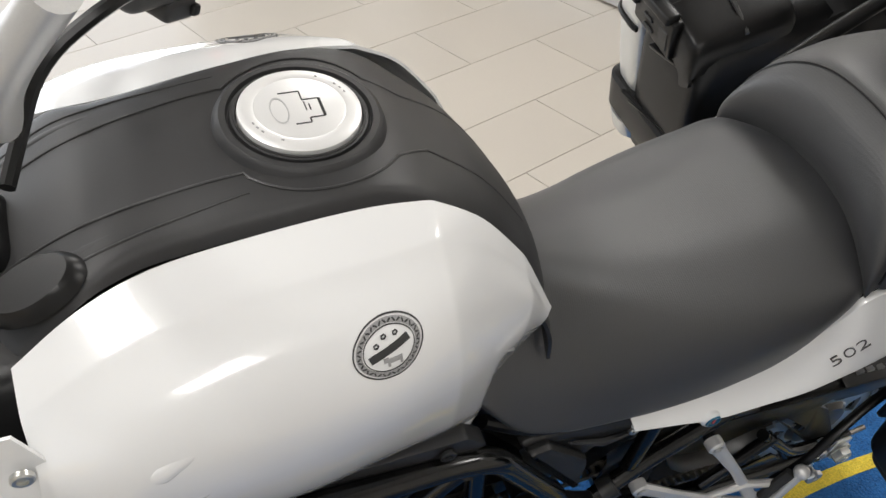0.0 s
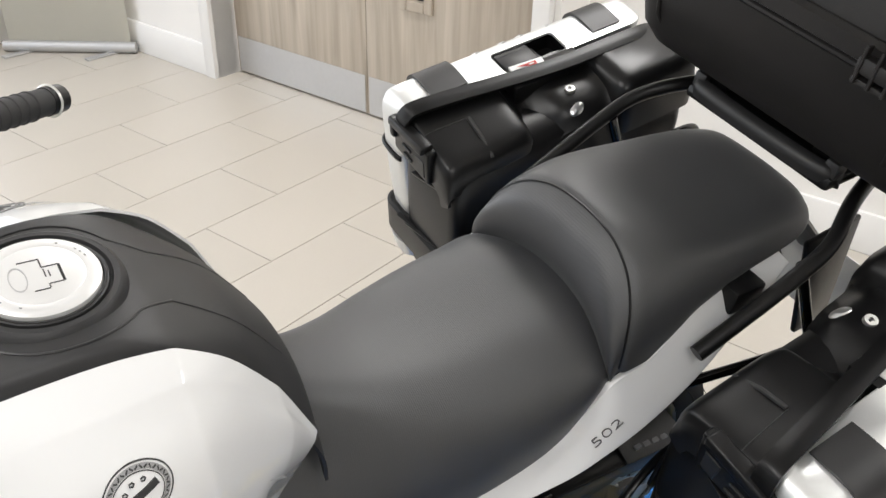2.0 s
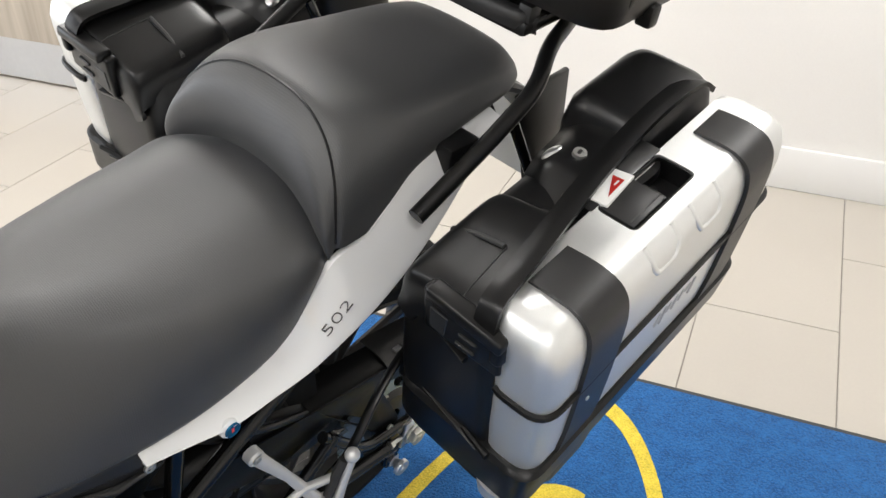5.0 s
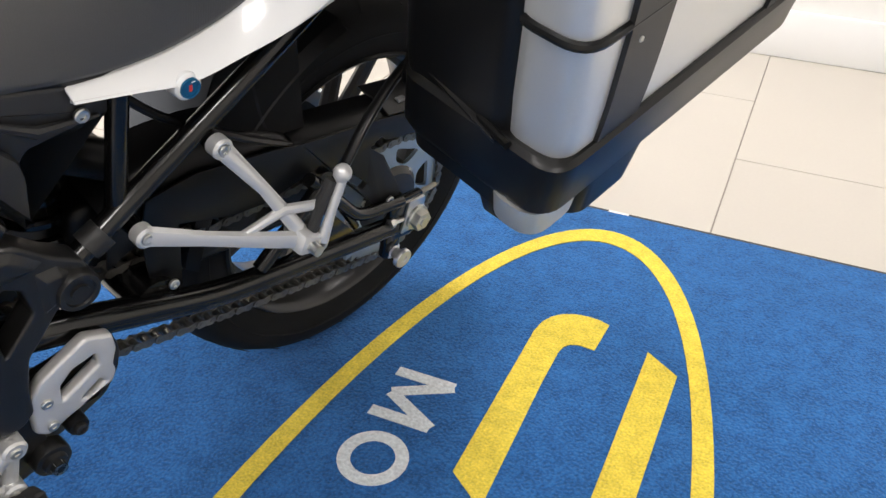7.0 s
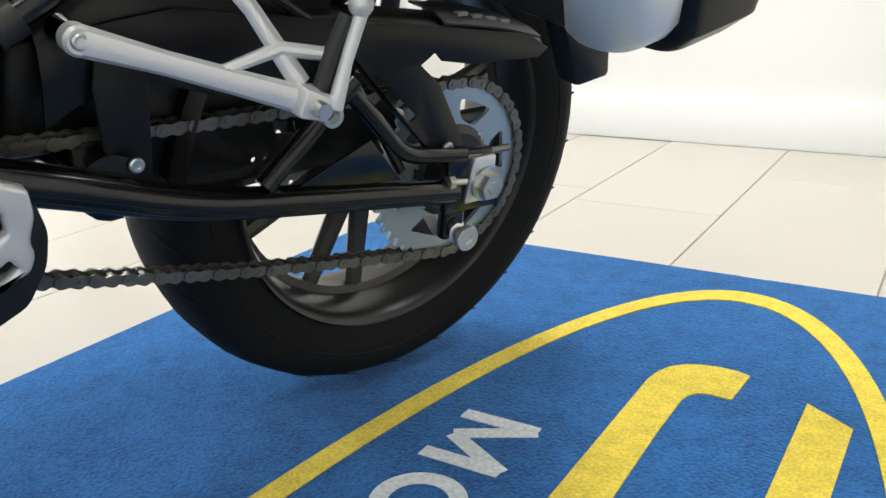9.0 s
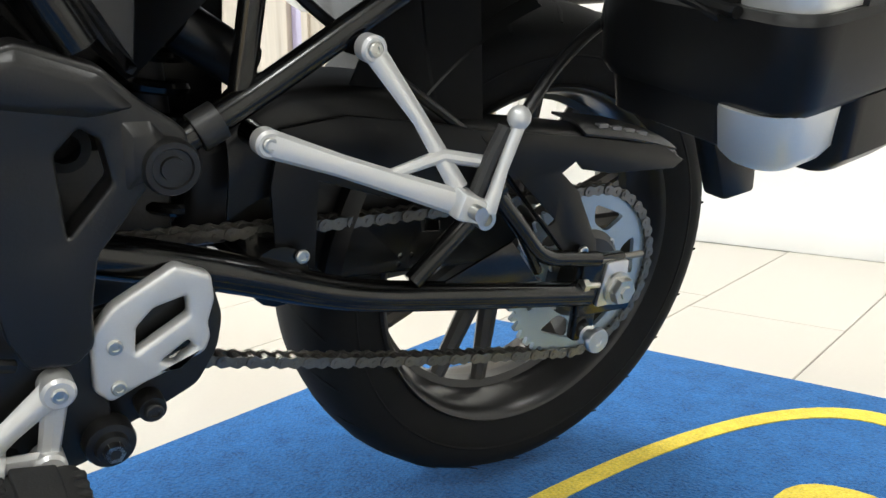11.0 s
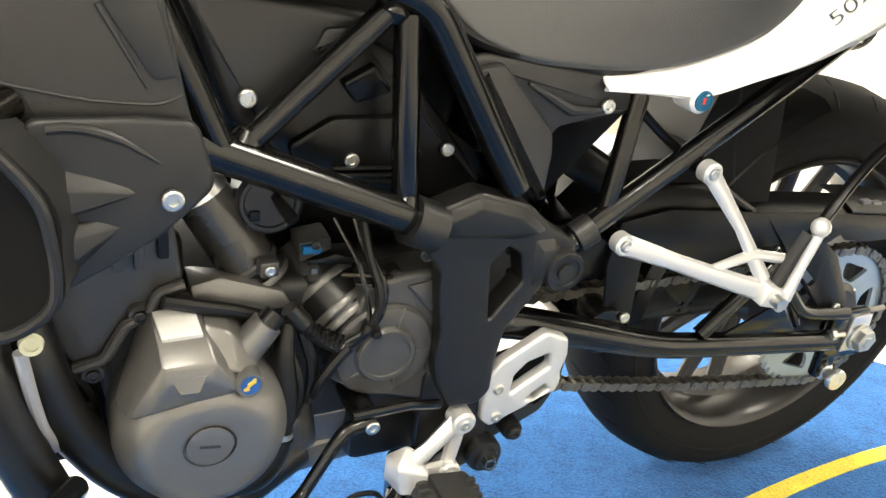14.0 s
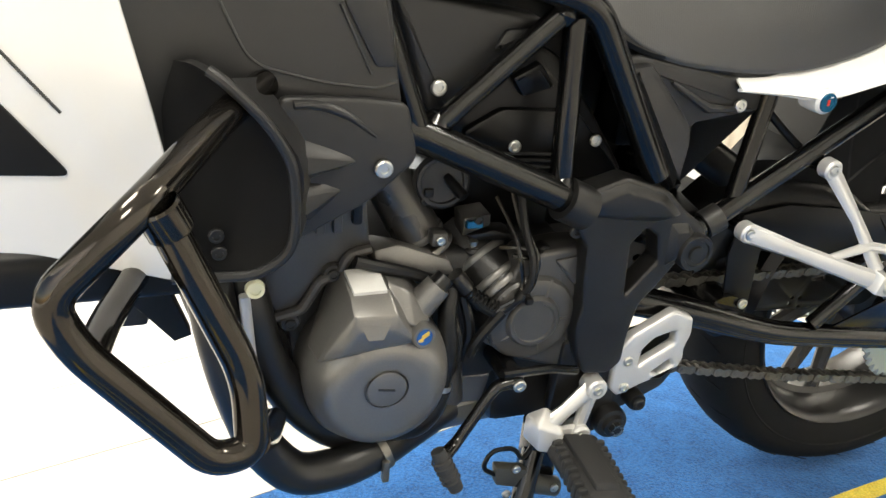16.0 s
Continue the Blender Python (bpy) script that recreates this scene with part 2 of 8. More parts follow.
def fillet(points, radius, steps=6):
    """A polyline with its corners rounded."""
    pts = [Vector(p) for p in points]
    out = [pts[0]]
    for a, p, b in zip(pts, pts[1:], pts[2:]):
        u, v = (a - p), (b - p)
        d = min(radius, u.length * 0.45, v.length * 0.45)
        s, e = p + u.normalized() * d, p + v.normalized() * d
        for i in range(steps + 1):
            k = i / steps
            out.append(s * (1 - k) ** 2 + p * 2 * k * (1 - k) + e * k * k)
    return out + [pts[-1]]


def tube(points, r, n=14, corner=0.0, flat=1.0, bm=None, side=None, steps=6):
    """A round bar swept along a polyline; r a number or one for each point; flat squeezes it along 'side'."""
    bm = bm or bmesh.new()
    pts = fillet(points, corner, steps) if corner and len(points) > 2 else [Vector(p) for p in points]
    total = sum((b - a).length for a, b in zip(pts, pts[1:]))
    rs, run = [], 0.0
    for i, p in enumerate(pts):
        run += (p - pts[i - 1]).length if i else 0
        if isinstance(r, (int, float)):
            rs.append(r)
        else:
            k = run / total * (len(r) - 1)
            j = min(int(k), len(r) - 2)
            rs.append(r[j] + (r[j + 1] - r[j]) * (k - j))
    up = Vector(side) if side else Vector((0.13, 0.2, 0.97))
    rings = []
    for i, p in enumerate(pts):
        t = (pts[min(i + 1, len(pts) - 1)] - pts[max(i - 1, 0)]).normalized()
        u = (up - t * up.dot(t)).normalized()
        v = t.cross(u)
        if not side:
            up = u
        rings.append([bm.verts.new(p + (u * math.cos(2 * math.pi * k / n) * flat + v * math.sin(2 * math.pi * k / n)) * rs[i]) for k in range(n)])
    for a, b in zip(rings, rings[1:]):
        for k in range(n):
            bm.faces.new((a[k], a[(k + 1) % n], b[(k + 1) % n], b[k]))
    bm.faces.new(rings[0][::-1]), bm.faces.new(rings[-1])
    return bm


def lathe(profile, origin, axis=(0, 1, 0), n=40, arc=360.0, closed=False, bm=None):
    """Turns (radius, height) pairs round an axis through origin."""
    bm = bm or bmesh.new()
    w = Vector(axis).normalized()
    u = w.orthogonal().normalized()
    if abs(w.y) > 0.9:
        u = Vector((1, 0, 0)) - w * w.x
        u.normalize()
    v = w.cross(u)
    o = Vector(origin)
    full = arc >= 360
    cols = []
    for k in range(n if full else n + 1):
        a = radians(arc) * k / n
        cols.append([bm.verts.new(o + w * h + (u * math.cos(a) + v * math.sin(a)) * r) for r, h in profile])
    m = len(profile)
    for k in range(n):
        a, b = cols[k], cols[(k + 1) % len(cols)]
        for i in range(m if closed else m - 1):
            j = (i + 1) % m
            if profile[i][0] < 1e-6 and profile[j][0] < 1e-6:
                continue
            bm.faces.new((a[i], a[j], b[j], b[i]))
    bmesh.ops.remove_doubles(bm, verts=bm.verts[:], dist=1e-6)
    return bm


def plate(outline, y0, y1, bevel=0.002, holes=(), seg=2, skew=None):
    """A flat piece cut to an outline in x and z, from y0 to y1, with holes; skew(x, z) shifts it in y."""
    bm = bmesh.new()
    edges = []
    for loop in (outline, *holes):
        vs = [bm.verts.new((x, y0, z)) for x, z in loop]
        edges += [bm.edges.new((vs[i - 1], vs[i])) for i in range(len(vs))]
    bmesh.ops.triangle_fill(bm, use_beauty=True, use_dissolve=True, edges=edges)
    bmesh.ops.recalc_face_normals(bm, faces=bm.faces)
    grown = bmesh.ops.extrude_face_region(bm, geom=bm.faces[:])
    for v in (g for g in grown["geom"] if isinstance(g, bmesh.types.BMVert)):
        v.co.y = y1
    bmesh.ops.recalc_face_normals(bm, faces=bm.faces)
    if bevel:
        rims = [e for e in bm.edges if len(e.link_faces) == 2 and abs(e.verts[0].co.y - e.verts[1].co.y) < 1e-6 and e.calc_face_angle(0) > 0.8]
        bmesh.ops.bevel(bm, geom=rims, offset=bevel, segments=seg, profile=0.5, affect="EDGES")
    if skew:
        for v in bm.verts:
            v.co.y += skew(v.co.x, v.co.z)
    return bm


def rounded(outline, radius, steps=4):
    """A closed outline in the plane with rounded corners."""
    n, out = len(outline), []
    for i in range(n):
        a, p, b = (Vector(outline[(i + k) % n]) for k in (-1, 0, 1))
        u, v = a - p, b - p
        d = min(radius, u.length * 0.45, v.length * 0.45)
        s, e = p + u.normalized() * d, p + v.normalized() * d
        for k in (j / steps for j in range(steps + 1)):
            q = s * (1 - k) ** 2 + p * 2 * k * (1 - k) + e * k * k
            out.append((q.x, q.y))
    return out


def spline(values, k):
    """Catmull-Rom through the values at k from 0 to len - 1."""
    n = len(values)
    i = min(int(k), n - 2)
    t = k - i
    p1, p2 = values[i], values[i + 1]
    p0 = values[i - 1] if i else p1 * 2 - p2
    p3 = values[i + 2] if i + 2 < n else p2 * 2 - p1
    return 0.5 * (2 * p1 + (p2 - p0) * t + (2 * p0 - 5 * p1 + 4 * p2 - p3) * t * t + (3 * p1 - p0 - 3 * p2 + p3) * t**3)


def skin(net, nu=6, nv=6, thick=0.0, mirror=False, cap=False, bm=None):
    """A smooth sheet through rows of control points, as thick as told; mirror flips it to the other side in y."""
    bm = bm or bmesh.new()
    rows = [[Vector(p) for p in row] for row in net]
    along = [[spline([row[j] for row in rows], i / nu) for j in range(len(rows[0]))] for i in range(nu * (len(rows) - 1) + 1)]
    fine = [[spline(row, j / nv) for j in range(nv * (len(row) - 1) + 1)] for row in along]
    vs = [[bm.verts.new((p.x, -p.y if mirror else p.y, p.z)) for p in row] for row in fine]
    for a, b in zip(vs, vs[1:]):
        for j in range(len(a) - 1):
            bm.faces.new((a[j], a[j + 1], b[j + 1], b[j]))
    if cap:
        for row in (vs[0], vs[-1]):
            bm.faces.new(row)
    bmesh.ops.recalc_face_normals(bm, faces=bm.faces)
    if thick:
        bmesh.ops.solidify(bm, geom=bm.faces[:], thickness=thick)
    return bm


def hull(points, bevel=0.0):
    """A faceted solid round the points, its edges slightly broken."""
    bm = bmesh.new()
    for p in points:
        bm.verts.new(p)
    out = bmesh.ops.convex_hull(bm, input=bm.verts[:])
    bmesh.ops.delete(bm, geom=list({g for g in out["geom_interior"] + out["geom_unused"] if isinstance(g, bmesh.types.BMVert)}), context="VERTS")
    bmesh.ops.dissolve_limit(bm, angle_limit=radians(4), verts=bm.verts[:], edges=bm.edges[:])
    if bevel:
        bmesh.ops.bevel(bm, geom=[e for e in bm.edges if e.calc_face_angle(0) > 0.2], offset=bevel, segments=2, profile=0.5, affect="EDGES")
    return bm


def crease(net, rows=(), cols=(), k=0.16):
    """The net with the given rows and columns turned into tight creases between flatter panels."""
    def split(lines, marks):
        lines = [[Vector(p) for p in line] for line in lines]
        out = []
        for i, line in enumerate(lines):
            if i in marks:
                out.append([a.lerp(b, 1 - k) for a, b in zip(lines[i - 1], line)])
                out.append([a.lerp(b, k) for a, b in zip(line, lines[i + 1])])
            else:
                out.append(line)
        return out

    net = split(net, rows)
    return [list(c) for c in zip(*split([list(c) for c in zip(*net)], cols))]


def across(rows):
    """Half sections (x, then y, z pairs from the middle out) made whole on both sides."""
    out = []
    for x, *pairs in rows:
        half = [(x, y, z) for y, z in pairs]
        out.append([(x, -y, z) for x, y, z in half[::-1]] + half[1:])
    return out


def bolt_mesh(name, r, h, mat):
    """A round-headed socket screw along -y, its foot at the origin."""
    prof = [(0.0, -h * 0.55), (r * 0.45, -h * 0.55), (r * 0.5, -h), (r * 0.82, -h), (r, -h * 0.75), (r, 0.0), (0.0, 0.0)]
    bm = lathe(prof, (0, 0, 0), (0, 1, 0), 18)
    bmesh.ops.recalc_face_normals(bm, faces=bm.faces)
    for f in bm.faces:
        f.smooth = True
    me = bpy.data.meshes.new(name)
    bm.to_mesh(me)
    bm.free()
    me.set_sharp_from_angle(angle=radians(30))
    me.materials.append(mat)
    return me


SCREW = bolt_mesh("screw", 0.0068, 0.004, STEEL)
DARKSCREW = bolt_mesh("screw", 0.0072, 0.004, DARKMETAL)


def screws(parent, places, size=1.0, me=None, name="screw"):
    for p in places:
        shared(name, me or SCREW, Matrix.Translation(p) @ Matrix.Diagonal((size, size, size, 1)), parent)


def lettering(name, words, size, m, mat, parent, depth=0.0006, weight=0.0):
    """Raised letters in the built-in font."""
    cu = bpy.data.curves.new(name, "FONT")
    cu.offset = weight * size
    cu.body, cu.size, cu.extrude, cu.align_x, cu.align_y = words, size, depth, "CENTER", "CENTER"
    tmp = bpy.data.objects.new(name, cu)
    me = bpy.data.meshes.new_from_object(tmp)
    bpy.data.objects.remove(tmp)
    me.materials.clear()
    me.materials.append(mat)
    ob = new(name, me)
    ob.parent = parent
    ob.matrix_basis = m
    return ob


def drape(bm, target, lift, way=(0, 1, 0), reach=0.15):
    """Lays a mesh on a surface: every vertex goes along 'way' onto the target, keeping its own depth over it."""
    way = Vector(way).normalized()
    me = target.data
    tree = BVHTree.FromPolygons([v.co for v in me.vertices], [tuple(p.vertices) for p in me.polygons])
    for v in bm.verts:
        deep = v.co.dot(way)
        base = v.co - way * deep
        hit = tree.ray_cast(base - way * 3, way, 6)
        if hit[0] is not None:
            v.co = hit[0] + way * (deep - lift)
    return bm

# ---- the room ----
def room_piece(name, bm, mat, label="", kind="structure", category=""):
    ob = link(name, bm, mat, None, label)
    ob.matrix_world = ROOM
    return tagged(ob, label, category, "", kind)


A0, A1, B0, B1, TOP = -4.6, 2.6, -3.0, 3.0, 2.7
floor = room_piece("floor", box(A0 - 0.2, A1 + 0.2, B0 - 0.2, B1 + 0.2, -0.12, -0.003), GROUT, "pale beige stretcher-bond floor tiles with grey grout")
room_piece("ceiling", box(A0 - 0.2, A1 + 0.2, B0 - 0.2, B1 + 0.2, TOP, TOP + 0.1), CEILING, "plain off-white showroom ceiling")
DOOR0, DOOR1, DOORB, DOORTOP = -3.288, -1.56, 2.76, 2.06
# wall beside the door, the wall over it, and the wall behind the bike
room_piece("wall_left", box(A0 - 0.1, DOOR0, 2.625, 2.86, 0, TOP), WALLPAINT, "white painted wall beside the double door")
room_piece("wall_over_door", box(DOOR0, DOOR1, 2.625, 2.86, DOORTOP, TOP), WALLPAINT, "white painted wall over the double door")
room_piece("wall_right", box(DOOR1, A1 + 0.1, 2.985, 3.1, 0, TOP), WALLPAINT, "bright white painted showroom wall")
room_piece("wall_return", box(DOOR1, DOOR1 + 0.1, 2.775, 2.985, 0, TOP), WALLPAINT, "white wall return beside the door")
room_piece("wall_end", box(A1, A1 + 0.1, B0, 2.985, 0, TOP), WALLPAINT, "white painted end wall")
# the wall with shop windows behind the camera, and the left wall with another
for lo, hi, z0, z1 in ((A0, A1, 0, 0.3), (A0, A1, 2.6, TOP), (A0, -3.2, 0.3, 2.6), (2.0, A1, 0.3, 2.6)):
    room_piece("wall_front", box(lo, hi, B0 - 0.1, B0, z0, z1), WALLPAINT, "white wall with a wide shop window")
for lo, hi, z0, z1 in ((B0, 2.625, 0, 0.3), (B0, 2.625, 2.6, TOP), (B0, -1.5, 0.3, 2.6), (1.9, 2.625, 0.3, 2.6)):
    room_piece("wall_side", box(A0 - 0.1, A0, lo, hi, z0, z1), WALLPAINT, "white wall with a shop window")
for x0, x1 in ((A0, DOOR0 - 0.07),):
    room_piece("baseboard", box(x0, x1, 2.607, 2.6245, 0, 0.165, 0.004), TRIMPAINT, "white painted skirting board")
room_piece("baseboard", box(DOOR1 + 0.1, A1, 2.966, 2.9845, 0, 0.15, 0.004), TRIMPAINT, "white painted skirting board")
room_piece("trim", box(DOOR0 - 0.07, DOOR0, 2.6, 2.76, 0, DOORTOP + 0.07, 0.004), TRIMPAINT, "white painted door architrave")
room_piece("trim", box(DOOR1, DOOR1 + 0.075, 2.735, 2.772, 0, DOORTOP + 0.07, 0.004), TRIMPAINT, "white painted door architrave")
room_piece("trim", box(DOOR0, DOOR1, 2.6, 2.76, DOORTOP, DOORTOP + 0.07, 0.004), TRIMPAINT, "white painted door head")


def door_leaf(name, a0, a1, w0, w1, glass):
    d = thing(name, ROOM, "closed grey oak laminate door with a narrow glass panel and steel kick plate", "door", "double door", "structure")
    outline = [(a0, 0.008), (a1, 0.008), (a1, DOORTOP - 0.004), (a0, DOORTOP - 0.004)]
    hole = [(w0, 0.56), (w1, 0.56), (w1, 1.86), (w0, 1.86)]
    link("leaf", plate(outline, DOORB, DOORB + 0.044, 0.001, [hole]), OAK, d)
    fr = bmesh.new()
    for x0, x1, z0, z1 in ((w0 - 0.03, w0 + 0.012, 0.53, 1.89), (w1 - 0.012, w1 + 0.03, 0.53, 1.89), (w0 + 0.012, w1 - 0.012, 0.53, 0.572), (w0 + 0.012, w1 - 0.012, 1.848, 1.89)):
        box(x0, x1, DOORB - 0.012, DOORB + 0.02, z0, z1, 0.003, 1, fr)
    link("glazing_bead", fr, OAK, d)
    link("pane", box(w0 + 0.012, w1 - 0.012, DOORB + 0.018, DOORB + 0.024, 0.572, 1.848), glass, d)
    link("kick_plate", box(a0 + 0.01, a1 - 0.01, DOORB - 0.0035, DOORB - 0.0005, 0.012, 0.188), KICK, d, "brushed steel kick plate")
    return d


MID = -2.41
door_leaf("door_1", DOOR0 + 0.003, MID - 0.002, -2.655, -2.545, LILACGLASS)
door_leaf("door_2", MID + 0.002, DOOR1 - 0.003, -2.185, -2.07, DARKGLASS)
# Backing added behind the closed doors; unseen, it closes the opening.
room_piece("wall_behind_door", box(DOOR0, DOOR1, 2.83, 2.86, 0, DOORTOP), WALLPAINT, "white backing wall added behind the doors, unseen")

# roll-up banner beside the door
banner = thing("banner_stand", ROOM, "cream roll-up banner stand with a slim metal foot", "banner")
bm = bmesh.new()
vs = [bm.verts.new(p) for p in ((-4.43, 2.17, 0.05), (-3.93, 2.57, 0.05), (-3.93, 2.57, 1.98), (-4.43, 2.17, 1.98))]
bm.faces.new(vs)
bmesh.ops.solidify(bm, geom=bm.faces[:], thickness=0.004)
link("banner_sheet", bm, BANNER, banner)
link("cassette", tube([(-4.45, 2.15, 0.032), (-3.91, 2.585, 0.032)], 0.03, 14), KICK, banner, "silver banner cassette")
for p in ((-4.35, 2.24), (-4.0, 2.5)):
    link("foot", box(p[0] - 0.02, p[0] + 0.02, p[1] - 0.16, p[1] + 0.02, 0.0, 0.012, 0.003), KICK, banner)
for k, wd in enumerate((0.09, 0.05, 0.07)):
    bm = box(-0.06 - 0.12 * k, -0.06 - 0.12 * k + wd, -0.004, 0.0, 0.62, 0.645)
    bm.transform(Matrix.Translation((-3.95, 2.545, 0)) @ Matrix.Rotation(math.atan2(0.4, 0.5), 4, "Z"))
    link("printed_bar", bm, DECAL, banner)

# frames of the assumed lamps in the unseen ceiling
for la, lb in UNSEEN_CEILING_LAMPS:
    lamp = thing("unseen_ceiling_light", ROOM @ Matrix.Translation((la, lb, 0)), "assumed square recessed ceiling light panel with a white frame, out of view", "ceiling light", "ceiling lights")
    fr = bmesh.new()
    for x0, x1, y0, y1 in ((-0.32, 0.32, -0.32, -0.29), (-0.32, 0.32, 0.29, 0.32), (-0.32, -0.29, -0.29, 0.29), (0.29, 0.32, -0.29, 0.29)):
        box(x0, x1, y0, y1, 2.665, 2.7, 0.003, 1, fr)
    link("frame", fr, TRIMPAINT, lamp)

# ---- entrance mat ----
def mat_sheet():
    m = thing("entrance_mat", ROOM, "blue carpet entrance mat with yellow ring and white letters", "mat")
    link("rubber_border", box(-0.923, 0.8, -0.6, 1.79, 0.0, 0.004), MATRUBBER, m, "thin black rubber border")
    link("carpet", box(-0.912, 0.79, -0.59, 1.772, 0.004, 0.011, 0.002), CARPET, m)
    ring = bmesh.new()
    n, cols = 96, []
    for k in range(n):
        t = 2 * math.pi * k / n
        cols.append([ring.verts.new((-0.062 + aa * math.cos(t), 0.6 + bb * math.sin(t), z)) for aa, bb, z in ((0.343, 1.09, 0.0105), (0.343, 1.09, 0.0127), (0.31, 1.042, 0.0127), (0.31, 1.042, 0.0105))])
    for k in range(n):
        a, b = cols[k], cols[(k + 1) % n]
        for i in range(3):
            ring.faces.new((a[i], a[i + 1], b[i + 1], b[i]))
    link("ring", ring, CARPETYELLOW, m, "yellow oval line")

    def flat(name, outline, mat):
        bm = plate([(x, y) for x, y in outline], 0.0105, 0.0127, 0)
        bm.transform(Matrix(((1, 0, 0, 0), (0, 0, 1, 0), (0, 1, 0, 0), (0, 0, 0, 1))))
        link(name, bm, mat, m)

    hook = [(-0.111, 0.934), (-0.049, 0.886), (-0.052, 1.171), (-0.05, 1.262), (-0.046, 1.279), (-0.037, 1.29), (-0.022, 1.295), (0.006, 1.292), (0.012, 1.372), (-0.006, 1.379), (-0.03, 1.381), (-0.055, 1.377), (-0.076, 1.368), (-0.092, 1.352), (-0.103, 1.33), (-0.108, 1.3)]
    flat("emblem_bar", hook, CARPETYELLOW)
    flat("emblem_bar", [(0.093, 1.327), (0.152, 1.285), (0.147, 0.9), (0.088, 0.86)], CARPETYELLOW)
    flat("emblem_bar", [(-0.09, 0.86), (-0.05, 0.83), (-0.05, 0.5), (-0.09, 0.5)], CARPETYELLOW)
    def letter(ch, at, h=0.052, w=0.021):
        """A block letter woven into the pile, with broad strokes."""
        bm = bmesh.new()
        bars = {"M": [((-0.05, -h), (-0.05, h)), ((0.05, -h), (0.05, h)), ((-0.05, h), (0, -h * 0.75)), ((0, -h * 0.75), (0.05, h))], "T": [((0, -h), (0, h)), ((-0.045, h - w / 2), (0.045, h - w / 2))]}.get(ch, [])
        for k, ((x0, y0), (x1, y1)) in enumerate(bars):
            d = Vector((x1 - x0, y1 - y0))
            b2 = box(-w / 2, w / 2, 0, d.length, 0, 0.002 - 0.0003 * k)
            b2.transform(Matrix.Translation((x0, y0, 0)) @ Matrix.Rotation(math.atan2(-d.x, d.y), 4, "Z"))
            me = bpy.data.meshes.new("tmp")
            b2.to_mesh(me), b2.free()
            bm.from_mesh(me)
            bpy.data.meshes.remove(me)
        if ch == "O":
            lathe([(0.034, 0.0), (0.034, 0.002), (0.0545, 0.002), (0.0545, 0.0)], (0, 0, 0), (0, 0, 1), 40, bm=bm)
        bm.transform(at)
        link("letter", bm, CARPETWHITE, m)

    for k, ch in enumerate("MOT"):
        letter(ch, Matrix.Translation((-0.231, (1.05, 0.909, 0.775)[k], 0.0107)) @ Matrix.Rotation(radians(-90), 4, "Z"))
    link("maker_tag", box(-0.095, -0.05, 1.778, 1.788, 0.004, 0.0055), LABELWHITE, m)
    return m


mat_sheet()

# ---- the motorcycle ----
bike = thing("motorcycle", BIKE, "white and black touring motorcycle leaning on its side stand", "motorcycle")


def part(name, bm, mat, parent=None, label="", sharp=32):
    return link(name, bm, mat, parent or bike, label, sharp)


# seat of the rider: half sections from the middle to the lower edge
def rider_seat():
    rows = across([
        (-0.715, (0, 0.955), (0.035, 0.95), (0.06, 0.93), (0.095, 0.87), (0.125, 0.835), (0.128, 0.82)),
        (-0.66, (0, 0.938), (0.04, 0.932), (0.068, 0.905), (0.115, 0.83), (0.142, 0.765), (0.143, 0.752)),
        (-0.60, (0, 0.908), (0.045, 0.902), (0.078, 0.875), (0.125, 0.80), (0.147, 0.735), (0.147, 0.722)),
        (-0.53, (0, 0.884), (0.055, 0.88), (0.1, 0.855), (0.136, 0.79), (0.15, 0.725), (0.15, 0.712)),
        (-0.46, (0, 0.876), (0.065, 0.873), (0.122, 0.85), (0.148, 0.79), (0.154, 0.722), (0.153, 0.71)),
        (-0.39, (0, 0.878), (0.07, 0.876), (0.136, 0.853), (0.158, 0.80), (0.158, 0.735), (0.156, 0.722)),
        (-0.32, (0, 0.888), (0.075, 0.885), (0.142, 0.86), (0.162, 0.82), (0.16, 0.762), (0.157, 0.748)),
        (-0.265, (0, 0.899), (0.075, 0.895), (0.14, 0.87), (0.158, 0.845), (0.155, 0.805), (0.152, 0.79)),
        (-0.225, (0, 0.9), (0.07, 0.893), (0.125, 0.868), (0.14, 0.855), (0.142, 0.84), (0.14, 0.83)),
    ])
    seat = part("seat", skin(rows, 6, 5, cap=True), VINYL, None, "black textured vinyl rider seat", 60)
    return seat


